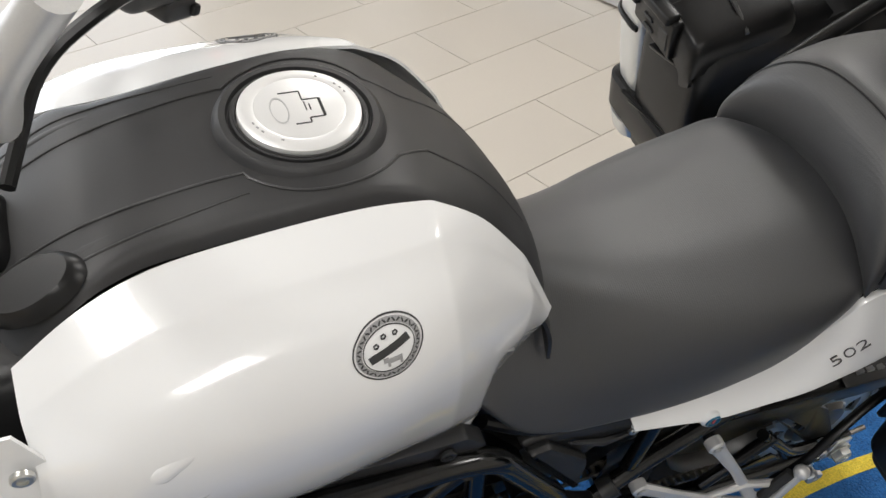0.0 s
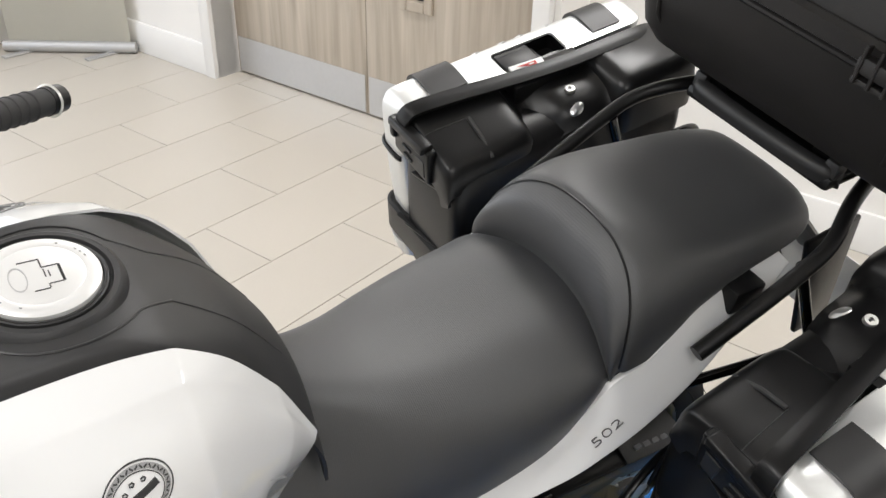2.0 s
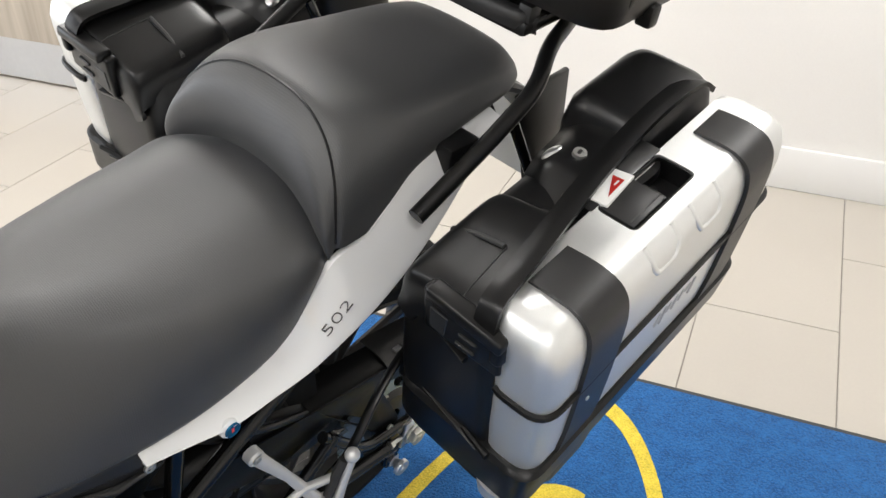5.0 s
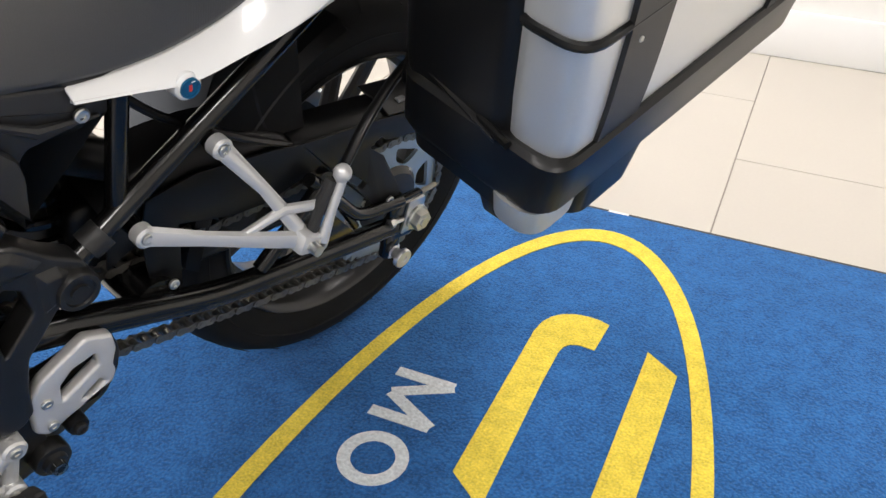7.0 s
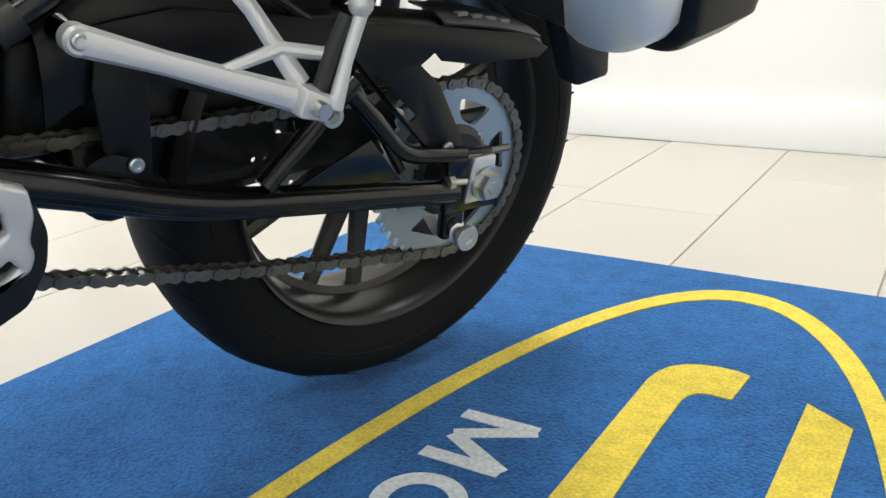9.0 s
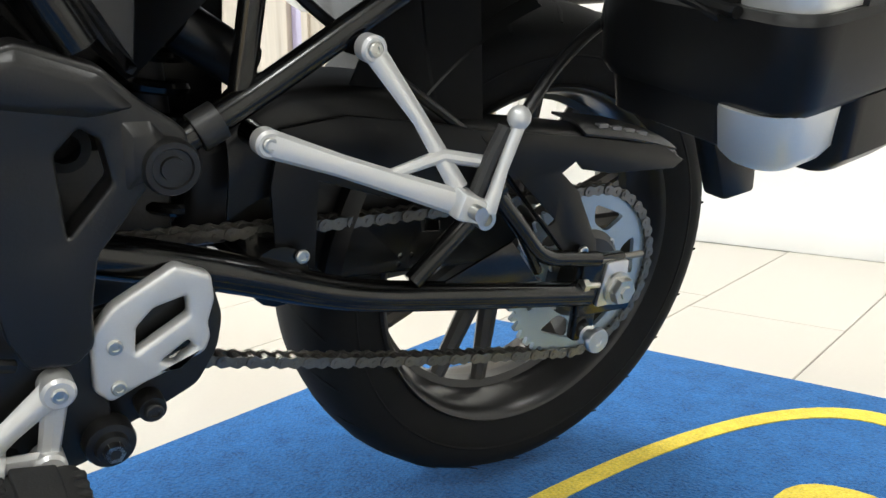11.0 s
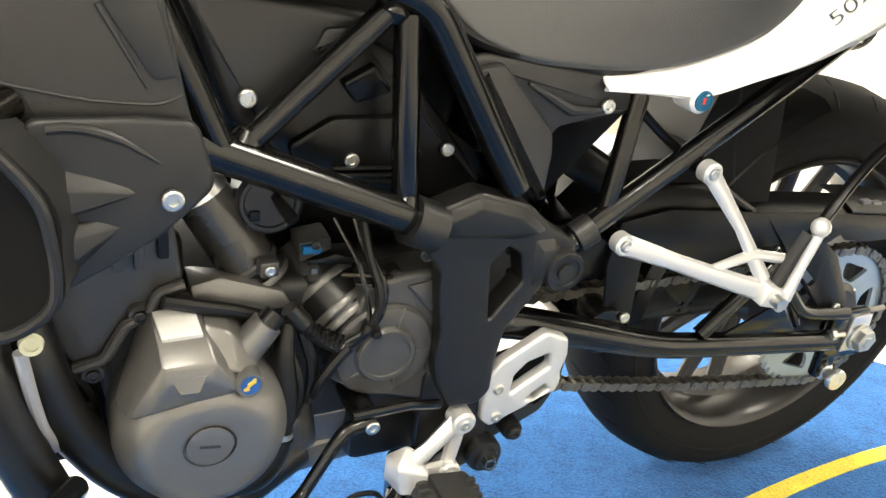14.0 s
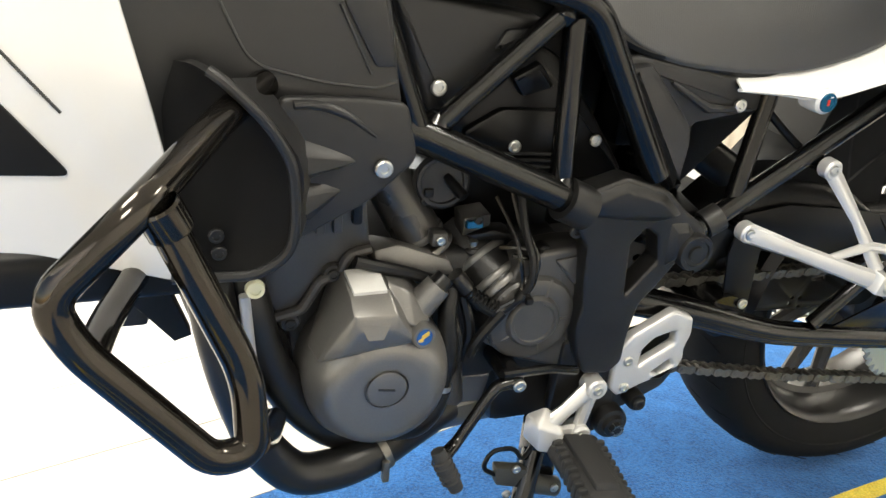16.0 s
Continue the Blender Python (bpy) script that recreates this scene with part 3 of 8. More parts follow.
def pillion_seat():
    """Half sections from the middle to the lower edge: the swept front lobe, the seam, then the flat top and side walls."""
    seam = [(-0.203, 0, 1.003), (-0.207, 0.058, 0.999), (-0.216, 0.103, 0.98), (-0.227, 0.134, 0.948), (-0.236, 0.151, 0.906), (-0.238, 0.157, 0.862)]
    rows = [
        [(-0.2, 0, 0.862), (-0.203, 0.05, 0.859), (-0.209, 0.09, 0.85), (-0.216, 0.12, 0.838), (-0.221, 0.136, 0.83), (-0.222, 0.141, 0.826)],
        [(-0.222, 0, 0.89), (-0.225, 0.055, 0.886), (-0.232, 0.1, 0.873), (-0.238, 0.129, 0.857), (-0.238, 0.144, 0.845), (-0.236, 0.149, 0.838)],
        [(-0.237, 0, 0.932), (-0.24, 0.056, 0.927), (-0.247, 0.103, 0.91), (-0.252, 0.135, 0.887), (-0.251, 0.151, 0.863), (-0.245, 0.156, 0.845)],
        [(-0.229, 0, 0.977), (-0.233, 0.057, 0.972), (-0.242, 0.104, 0.952), (-0.25, 0.136, 0.92), (-0.252, 0.153, 0.885), (-0.247, 0.158, 0.852)],
        seam,
        [(-0.185, 0, 1.009), (-0.188, 0.062, 1.006), (-0.196, 0.108, 0.99), (-0.207, 0.138, 0.956), (-0.217, 0.155, 0.91), (-0.222, 0.161, 0.862)],
    ]
    for x, *pairs in [
        (-0.155, (0, 1.01), (0.07, 1.007), (0.116, 0.993), (0.141, 0.961), (0.155, 0.915), (0.157, 0.868)),
        (-0.1, (0, 1.008), (0.077, 1.004), (0.121, 0.99), (0.14, 0.962), (0.149, 0.93), (0.147, 0.9)),
        (-0.03, (0, 1.003), (0.08, 0.999), (0.121, 0.985), (0.138, 0.96), (0.144, 0.942), (0.14, 0.929)),
        (0.04, (0, 1.0), (0.08, 0.997), (0.119, 0.982), (0.134, 0.962), (0.14, 0.95), (0.136, 0.942)),
        (0.1, (0, 0.998), (0.078, 0.994), (0.114, 0.979), (0.127, 0.964), (0.132, 0.954), (0.128, 0.946)),
        (0.14, (0, 0.992), (0.07, 0.988), (0.1, 0.975), (0.111, 0.964), (0.115, 0.955), (0.112, 0.948)),
        (0.158, (0, 0.968), (0.055, 0.966), (0.082, 0.96), (0.092, 0.955), (0.096, 0.95), (0.093, 0.945)),
    ]:
        rows.append([(x, y, z) for y, z in pairs])
    whole = lambda half: [(x, -y, z) for x, y, z in half[:0:-1]] + half
    s = part("pillion_seat", skin([whole(r) for r in rows], 6, 6, cap=True), VINYL, None, "black vinyl pillion seat with a stitched front edge", 60)
    arch = [Vector(p) for p in whole(seam)]
    path = [spline(arch, k / 6) for k in range(1, 60)]
    part("seam", tube(path, 0.0018, 6), SATIN, s)
    stitch = box(-0.0011, 0.0011, -0.0022, 0.0022, -0.0005, 0.0006)
    me = bpy.data.meshes.new("stitch")
    stitch.to_mesh(me)
    stitch.free()
    me.materials.append(GREYDECAL)
    for k in range(8, 112):
        p, q = spline(arch, k / 12), spline(arch, k / 12 + 0.02)
        run = (q - p).normalized()
        out = Vector((-0.2, p.y * 3, p.z - 0.86)).normalized()
        out = (out - run * out.dot(run)).normalized()
        side = run.cross(out)
        at = p + out * 0.0006 + Vector((0.0052, 0, 0.0))
        shared("stitch", me, Matrix(((side.x, run.x, out.x, at.x), (side.y, run.y, out.y, at.y), (side.z, run.z, out.z, at.z), (0, 0, 0, 1))), s)
    return s


rider_seat()
pillion_seat()


# the tank: grained top cover, white side panels, filler cap
def tank():
    t = part("tank_cover", skin(across([
        (-1.13, (0, 1.05), (0.04, 1.048), (0.08, 1.035), (0.112, 1.02), (0.13, 1.0)),
        (-1.05, (0, 1.098), (0.04, 1.096), (0.075, 1.094), (0.1, 1.09), (0.111, 1.082)),
        (-1.0, (0, 1.116), (0.04, 1.115), (0.07, 1.113), (0.087, 1.108), (0.095, 1.098)),
        (-0.95, (0, 1.127), (0.04, 1.126), (0.07, 1.122), (0.086, 1.117), (0.094, 1.106)),
        (-0.9, (0, 1.132), (0.045, 1.131), (0.073, 1.128), (0.088, 1.123), (0.096, 1.112)),
        (-0.84, (0, 1.133), (0.045, 1.132), (0.075, 1.13), (0.09, 1.127), (0.097, 1.116)),
        (-0.79, (0, 1.123), (0.045, 1.122), (0.074, 1.121), (0.09, 1.118), (0.097, 1.108)),
        (-0.75, (0, 1.1), (0.045, 1.099), (0.075, 1.096), (0.092, 1.09), (0.1, 1.08)),
        (-0.7, (0, 1.062), (0.043, 1.059), (0.075, 1.05), (0.097, 1.03), (0.107, 1.012)),
        (-0.66, (0, 1.012), (0.04, 1.007), (0.07, 0.992), (0.098, 0.965), (0.111, 0.945)),
        (-0.632, (0, 0.965), (0.035, 0.96), (0.062, 0.945), (0.09, 0.915), (0.114, 0.885)),
        (-0.625, (0, 0.925), (0.03, 0.92), (0.055, 0.905), (0.085, 0.875), (0.115, 0.84)),
    ]), 6, 6, 0.004), TANKCOVER, None, "grained black plastic tank cover", 50)

    def lay(points, r, n=8, sink=0.6):
        """A bar whose middle follows the cover."""
        top = max(r) if not isinstance(r, float) else r
        dense = [points[0]]
        for a, b in zip(points, points[1:]):
            k = max(1, int(math.dist(a, b) / 0.012))
            dense += [(a[0] + (b[0] - a[0]) * i / k, a[1] + (b[1] - a[1]) * i / k) for i in range(1, k + 1)]
        bm = tube([(x, y, 0) for x, y in dense], r, n)
        return drape(bm, t, sink * top, (0, 0, -1))

    for s in (-1, 1):
        part("rib", lay([(-1.12, s * 0.076), (-1.0, s * 0.066), (-0.9, s * 0.062)], [0.009, 0.008, 0.006, 0.0005], 12, -0.75), TANKCOVER, t)
        part("rib_edge", lay([(-1.12, s * 0.087), (-1.0, s * 0.0755), (-0.905, s * 0.069)], [0.0014, 0.0012, 0.001, 0.0004], 6, 0.1), DECAL, t)
        seam = [(-1.1, s * 0.046), (-0.905, s * 0.05)]
        arc = [(-0.844 + 0.078 * math.cos(a), s * 0.078 * math.sin(a) - 0.004) for a in [radians(d) for d in range(138, 30, -9)]]
        back = [(-0.752, s * 0.036), (-0.72, s * 0.04), (-0.685, s * 0.043), (-0.65, s * 0.045)]
        part("panel_seam", lay(seam + arc + back, 0.0012, 6, 0.2), DECAL, t)
    # filler neck and cap
    tip = Matrix.Translation((-0.849, -0.001, 1.1325)) @ Matrix.Rotation(radians(3), 4, "Y") @ Matrix.Diagonal((0.84, 0.84, 1, 1))
    bm = lathe([(0.083, -0.007), (0.079, 0.0005), (0.075, 0.003), (0.069, 0.0032), (0.0672, -0.0005), (0.0655, -0.001), (0.0645, 0.0025), (0.0625, 0.003), (0.0612, 0.0), (0.0605, -0.006)], (0, 0, 0), (0, 0, 1), 64)
    bm.transform(tip)
    part("filler_collar", bm, TANKCOVER, t, "black stepped collar round the filler cap")
    bm = lathe([(0.0625, 0.0028), (0.062, 0.004), (0.0602, 0.004), (0.0595, 0.001)], (0, 0, 0), (0, 0, 1), 64)
    bm.transform(tip)
    part("filler_seal", bm, DECAL, t)
    bm = lathe([(0.0, 0.009), (0.042, 0.0088), (0.0432, 0.0084), (0.0444, 0.0088), (0.054, 0.0084), (0.058, 0.0065), (0.0588, 0.002), (0.0588, -0.006)], (0, 0, 0), (0, 0, 1), 64)
    bm.transform(tip)
    cap = part("filler_cap", bm, CAPMETAL, t, "round silver filler cap with a key slot")
    bm = lathe([(0.0, 0.0), (0.012, 0.0), (0.0125, 0.0008), (0.014, 0.0008)], (0, 0, 0), (0, 0, 1), 24)
    bm.transform(tip @ Matrix.Translation((-0.02, -0.002, 0.0085)) @ Matrix.Diagonal((0.6, 1.35, 1, 1)))
    part("finger_dip", bm, KICK, cap)
    for x, y, sx, sy in ((0.02, -0.004, 0.0026, 0.026), (-0.006, 0.022, 0.02, 0.0013), (0.004, 0.0155, 0.0013, 0.0135), (0.012, 0.009, 0.016, 0.0013), (0.013, -0.017, 0.014, 0.0013), (0.0055, -0.02, 0.0013, 0.006), (-0.002, -0.0235, 0.0145, 0.0013), (0.005, 0.0, 0.0012, 0.012), (0.009, -0.002, 0.0012, 0.009)):
        bm = box(x - sx / 2, x + sx / 2, y - sy / 2, y + sy / 2, 0.0085, 0.0093)
        bm.transform(tip)
        part("key_flap_line", bm, DARKMETAL, cap)
    # writing round the edge that is too small to read
    for k in range(44):
        if k % 11 not in (0, 1, 5, 6) and 8 > k % 22:
            b2 = box(-0.0007, 0.0007, -0.0014, 0.0014, 0.0084, 0.0091)
            b2.transform(tip @ Matrix.Rotation(2 * math.pi * k / 44, 4, "Z") @ Matrix.Translation((0.049, 0, 0)))
            part("printed_bar", b2, GREYDECAL, cap)
    # white panels
    net = [
        [(-1.088, -0.128, 1.068), (-1.088, -0.16, 1.052), (-1.085, -0.183, 1.03), (-1.092, -0.192, 1.0), (-1.095, -0.19, 0.98), (-1.09, -0.18, 0.955)],
        [(-1.04, -0.11, 1.089), (-1.04, -0.15, 1.074), (-1.04, -0.18, 1.045), (-1.045, -0.2, 0.995), (-1.05, -0.188, 0.925), (-1.05, -0.158, 0.87)],
        [(-0.985, -0.098, 1.1025), (-0.985, -0.142, 1.088), (-0.985, -0.174, 1.06), (-0.985, -0.2, 1.0), (-0.985, -0.188, 0.905), (-0.985, -0.152, 0.842)],
        [(-0.905, -0.0985, 1.1145), (-0.905, -0.138, 1.098), (-0.905, -0.169, 1.067), (-0.905, -0.195, 1.005), (-0.905, -0.184, 0.895), (-0.905, -0.152, 0.832)],
        [(-0.83, -0.0995, 1.119), (-0.83, -0.134, 1.1), (-0.83, -0.165, 1.068), (-0.83, -0.189, 1.015), (-0.828, -0.176, 0.9), (-0.825, -0.15, 0.832)],
        [(-0.772, -0.1, 1.113), (-0.775, -0.125, 1.095), (-0.775, -0.151, 1.058), (-0.772, -0.172, 1.0), (-0.765, -0.163, 0.89), (-0.757, -0.147, 0.826)],
        [(-0.728, -0.106, 1.083), (-0.73, -0.12, 1.066), (-0.728, -0.138, 1.028), (-0.725, -0.154, 0.97), (-0.725, -0.152, 0.88), (-0.725, -0.145, 0.818)],
        [(-0.684, -0.111, 1.028), (-0.684, -0.119, 1.016), (-0.678, -0.131, 0.985), (-0.69, -0.141, 0.942), (-0.735, -0.15, 0.895), (-0.765, -0.152, 0.848)],
        [(-0.642, -0.114, 0.938), (-0.643, -0.115, 0.934), (-0.646, -0.116, 0.922), (-0.655, -0.114, 0.9), (-0.677, -0.113, 0.86), (-0.7, -0.115, 0.818)],
    ]
    # fuller shoulders above the knee
    full = [0.5, 0.9, 1, 1, 1, 1, 0.55, 0.1, 0]
    net = [[(x, y * (1 + f * dy), z + f * dz) for (x, y, z), (dy, dz) in zip(row, ((0, 0), (0.03, 0.006), (0.15, 0.002), (0.125, 0), (0.1, 0), (0.03, 0)))] for row, f in zip(net, full)]
    for g in (1, -1):
        side = part("tank_panel", skin(crease(net, (5, 7), (1,), 0.17), 5, 5, 0.003, mirror=g < 0), WHITE, None, "glossy white tank side panel with a round black badge", 40)
        on = (0, g, 0)
        for x0, z0, x1, z1, r in ((-1.075, 1.0, -0.94, 1.05, 0.011), (-1.06, 0.955, -0.95, 1.005, 0.012)):
            bm = tube([(x0, 0, z0), ((x0 + x1) / 2, 0, (z0 + z1) / 2 + 0.003), (x1, 0, z1)], [0.004, r, r * 0.7, 0.0005], 16, flat=0.8)
            for v in bm.verts:
                v.co.y *= 0.35
            part("pressed_rib", drape(bm, side, -0.1 * r, on), WHITE, side, "", 60)
        # round badge: rings, a plain bar for the name, small marks
        m = Matrix.Translation((-0.836, 0, 1.068) if g > 0 else (-0.858, 0, 1.09)) @ Matrix.Diagonal((1.03, 1, 0.64, 1))

        def badge(name, bm, mat, lift=0.0):
            bmesh.ops.subdivide_edges(bm, edges=[e for e in bm.edges if e.calc_length() > 0.006], cuts=7, use_grid_fill=True)
            bm.transform(m)
            part(name, drape(bm, side, lift + 0.0004, on), mat, side)

        for name, r0, r1, mat in (("badge_ring", 0.0268, 0.0278, DECAL), ("badge_wreath", 0.021, 0.0252, GREYDECAL), ("badge_ring", 0.0196, 0.0202, DECAL)):
            badge(name, lathe([(r0, 0.0), (r0, -0.0005 * g), (r1, -0.0005 * g), (r1, 0.0)], (0, 0, 0), (0, 1, 0), 56), mat)
        for k in range(40):
            a = 2 * math.pi * k / 40
            bm = box(-0.0016, 0.0016, -0.0008 * g, 0, -0.0006, 0.0006)
            bm.transform(Matrix.Translation((0.0231 * math.cos(a), 0, 0.0231 * math.sin(a))) @ Matrix.Rotation(-a + (0.7 if k % 2 else 2.4), 4, "Y"))
            badge("wreath_leaf", bm, DECAL)
        bm = box(-0.0165, 0.0165, -0.0008 * g, 0, -0.0034, 0.0034)
        bm.transform(Matrix.Rotation(radians(-18), 4, "Y"))
        badge("badge_bar", bm, DECAL)
        for x, z in ((-0.0095, 0.0065), (-0.003, 0.0125), (0.006, 0.0125)):
            badge("badge_star", lathe([(0.0014, 0.0), (0.0014, -0.0008 * g), (0.0024, -0.0008 * g), (0.0024, 0)], (x, 0, z), (0, 1, 0), 5), DECAL)
        for x, z, sx, sz in ((0.003, -0.0105, 0.011, 0.004), (-0.002, -0.013, 0.002, 0.005), (0.0075, -0.0135, 0.002, 0.005), (-0.004, -0.009, 0.004, 0.004)):
            badge("badge_emblem", box(x - sx / 2, x + sx / 2, -0.0008 * g, 0, z - sz / 2, z + sz / 2), GREYDECAL)
        groove = tube([(-0.712, 0, 0.955), (-0.694, 0, 0.93), (-0.684, 0, 0.905)], [0.0005, 0.0022, 0.0005], 6)
        part("edge_groove", drape(groove, side, 0, on), GREYDECAL, side)
    # steering lug and fork recess in front of the cover
    part("steering_lug", hexa([(-1.13, -0.05, 1.03), (-1.07, -0.05, 1.06), (-1.07, 0.04, 1.06), (-1.13, 0.04, 1.03)], [(-1.125, -0.045, 1.1), (-1.085, -0.04, 1.095), (-1.085, 0.03, 1.095), (-1.125, 0.035, 1.1)], 0.014, 3), SATIN, None, "black steering head lug")
    bm = lathe([(0.0, 0.0), (0.028, 0.0), (0.033, -0.004), (0.036, -0.012)], (0, 0, 0), (0, 0, 1), 32)
    bm.transform(Matrix.Translation((-1.066, -0.083, 1.1)) @ Matrix.Rotation(radians(-22), 4, "Y") @ Matrix.Diagonal((1.1, 0.75, 1, 1)))
    part("fork_recess", bm, SATIN, t)
    return t


tank()


# white tail panels with the model number
def tail(s):
    upper = [(-0.508, 0.716), (-0.455, 0.72), (-0.4, 0.728), (-0.335, 0.745), (-0.29, 0.78), (-0.262, 0.826), (-0.24, 0.852), (-0.194, 0.861), (-0.155, 0.886), (-0.1, 0.918), (-0.03, 0.938), (0.05, 0.952)]
    lower = [(-0.506, 0.69), (-0.452, 0.687), (-0.4, 0.684), (-0.345, 0.702), (-0.3, 0.717), (-0.258, 0.734), (-0.215, 0.754), (-0.165, 0.784), (-0.11, 0.822), (-0.06, 0.852), (0.0, 0.888), (0.07, 0.928)]
    wide = [0.16, 0.168, 0.176, 0.185, 0.193, 0.197, 0.199, 0.198, 0.194, 0.184, 0.168, 0.15]
    net = []
    for (x0, z0), (x1, z1), w in zip(upper, lower, wide):
        mid = lambda k: (x0 + (x1 - x0) * k, z0 + (z1 - z0) * k)
        pts = [(x0, -(w - 0.045), z0 - 0.001), (x0, -(w - 0.037), z0)]
        for k, dy in ((0.05, -0.034), (0.42, -0.0165), (0.82, -0.0005), (0.89, 0.0), (0.93, -0.005), (1.0, -0.007)):
            x, z = mid(k)
            pts.append((x, -(w + dy), z))
        net.append(pts)
    side = part("tail_panel", skin(net, 4, 4, 0.0025, mirror=s > 0), WHITE, None, "glossy white tail panel with grey model number", 45)
    # boss with a reflector
    y = 0.166 * s
    part("boss", lathe([(0.0, 0.01), (0.0118, 0.01), (0.0145, 0.007), (0.0155, 0.0), (0.0155, -0.02), (0.0, -0.02)], (-0.402, y, 0.684), (0, s, 0), 24), WHITE, side)
    part("reflector_ring", lathe([(0.0, 0.01), (0.0082, 0.01), (0.0082, 0.0118), (0.0105, 0.0118), (0.0112, 0.009), (0.0, 0.009)], (-0.402, y, 0.684), (0, s, 0), 24), BLUE, side, "blue anodised ring")
    part("reflector_face", lathe([(0.0, 0.0108), (0.0081, 0.0108), (0.0081, 0.009), (0.0, 0.009)], (-0.402, y, 0.684), (0, s, 0), 20), BLUE, side)
    part("reflector", box(-0.4035, -0.4, y + s * 0.01, y + s * 0.0116, 0.6805, 0.6875, 0.0005, 1), RED, side, "small red reflector")
    if s < 0:
        ang = math.atan2(0.038, 0.045)
        tree = BVHTree.FromPolygons([v.co for v in side.data.vertices], [tuple(p.vertices) for p in side.data.polygons])
        spot, out = tree.ray_cast(Vector((-0.254, -1, 0.781)), Vector((0, 1, 0)))[:2]
        out = out if out.y < 0 else -out
        run = Vector((math.cos(ang), 0, math.sin(ang)))
        run = (run - out * run.dot(out)).normalized()
        up = out.cross(run)
        m = Matrix(((run.x, up.x, out.x, spot.x), (run.y, up.y, out.y, spot.y), (run.z, up.z, out.z, spot.z), (0, 0, 0, 1))) @ Matrix.Diagonal((1.7, 0.95, 1, 1))
        lettering("model_number", "502", 0.021, m, MODELGREY, side, 0.0012, -0.022)


tail(-1)
tail(1)


# luggage rack and grab rails
def rack():
    r = part("rack_plate", hexa([(0.1, -0.135, 1.03), (0.1, 0.135, 1.03), (0.33, 0.13, 1.04), (0.33, -0.13, 1.04)], [(0.104, -0.134, 1.05), (0.104, 0.134, 1.05), (0.33, 0.135, 1.062), (0.33, -0.135, 1.062)], 0.006), PLASTIC, None, "black moulded luggage rack plate")
    lip = [(0.13, -0.137, 1.048), (0.1, -0.11, 1.056), (0.091, 0.0, 1.058), (0.1, 0.11, 1.056), (0.13, 0.137, 1.048)]
    part("rack_lip", skin([[(x - 0.002, w, z - 0.018), (x - 0.006, w, z - 0.002), (x, w, z + 0.007), (x + 0.014, w, z + 0.008)] for x, w, z in lip], 6, 4, 0.005), TANKCOVER, r, "dark grey raised front lip", 40)
    for s in (-1, 1):
        part("lip_end", box(0.108, 0.134, s * 0.123 - 0.011, s * 0.123 + 0.011, 1.046, 1.072, 0.004), TANKCOVER, r)
        rail = part("grab_rail", tube([(-0.142, s * 0.193, 0.886), (-0.02, s * 0.198, 0.955), (0.06, s * 0.197, 1.0), (0.12, s * 0.165, 1.028), (0.26, s * 0.12, 1.035)], 0.0115, 14, 0.05), PLASTIC, None, "matt black tubular grab rail")
        part("rail_foot", box(-0.06, 0.0, s * 0.15 - 0.02, s * 0.15 + 0.03, 0.895, 0.935, 0.006), SATIN, rail)
        part("rail_stay", tube([(0.02, s * 0.19, 0.975), (0.09, s * 0.2, 0.86), (0.14, s * 0.22, 0.76)], 0.008, 12, 0.03), GLOSS, rail)
        carrier = part("pannier_carrier", tube([(-0.1, s * 0.165, 0.77), (0.05, s * 0.2, 0.79), (0.16, s * 0.225, 0.82), (0.24, s * 0.225, 0.87), (0.3, s * 0.225, 0.87), (0.3, s * 0.225, 0.62), (0.02, s * 0.225, 0.60), (-0.12, s * 0.228, 0.595)], 0.008, 12, 0.04), GLOSS, None, "black tubular pannier carrier")
        # Plate added to blacken the shaded gap between wheel and pannier.
        part("carrier_plate", plate(rounded([(-0.155, 0.632), (-0.15, 0.71), (-0.08, 0.75), (-0.02, 0.75), (-0.02, 0.62), (-0.1, 0.6)], 0.01), s * 0.216, s * 0.222, 0.001), PLASTIC, carrier)
        screws(carrier, [(0.13, -0.23 if s < 0 else 0.236, 0.865)], 1.0)


rack()
# number plate holder and tail lamp bracket behind the seat
hanger = part("plate_holder", tube([(0.1, 0, 0.9), (0.3, 0, 0.84), (0.46, 0, 0.7)], 0.03, 12, 0.05, 0.5), PLASTIC, None, "black plastic number plate holder")
part("plate_flap", hexa([(0.16, -0.17, 0.76), (0.26, -0.16, 0.74), (0.26, -0.15, 0.74), (0.16, -0.16, 0.76)], [(0.1, -0.15, 0.95), (0.24, -0.14, 0.95), (0.24, -0.13, 0.95), (0.1, -0.14, 0.95)], 0.004), PLASTIC, hanger, "black mudflap bracket")
part("number_plate", hexa([(0.4, -0.13, 0.62), (0.4, 0.13, 0.62), (0.44, 0.13, 0.74), (0.44, -0.13, 0.74)], [(0.403, -0.13, 0.62), (0.403, 0.13, 0.62), (0.443, 0.13, 0.74), (0.443, -0.13, 0.74)]), LABELWHITE, hanger)

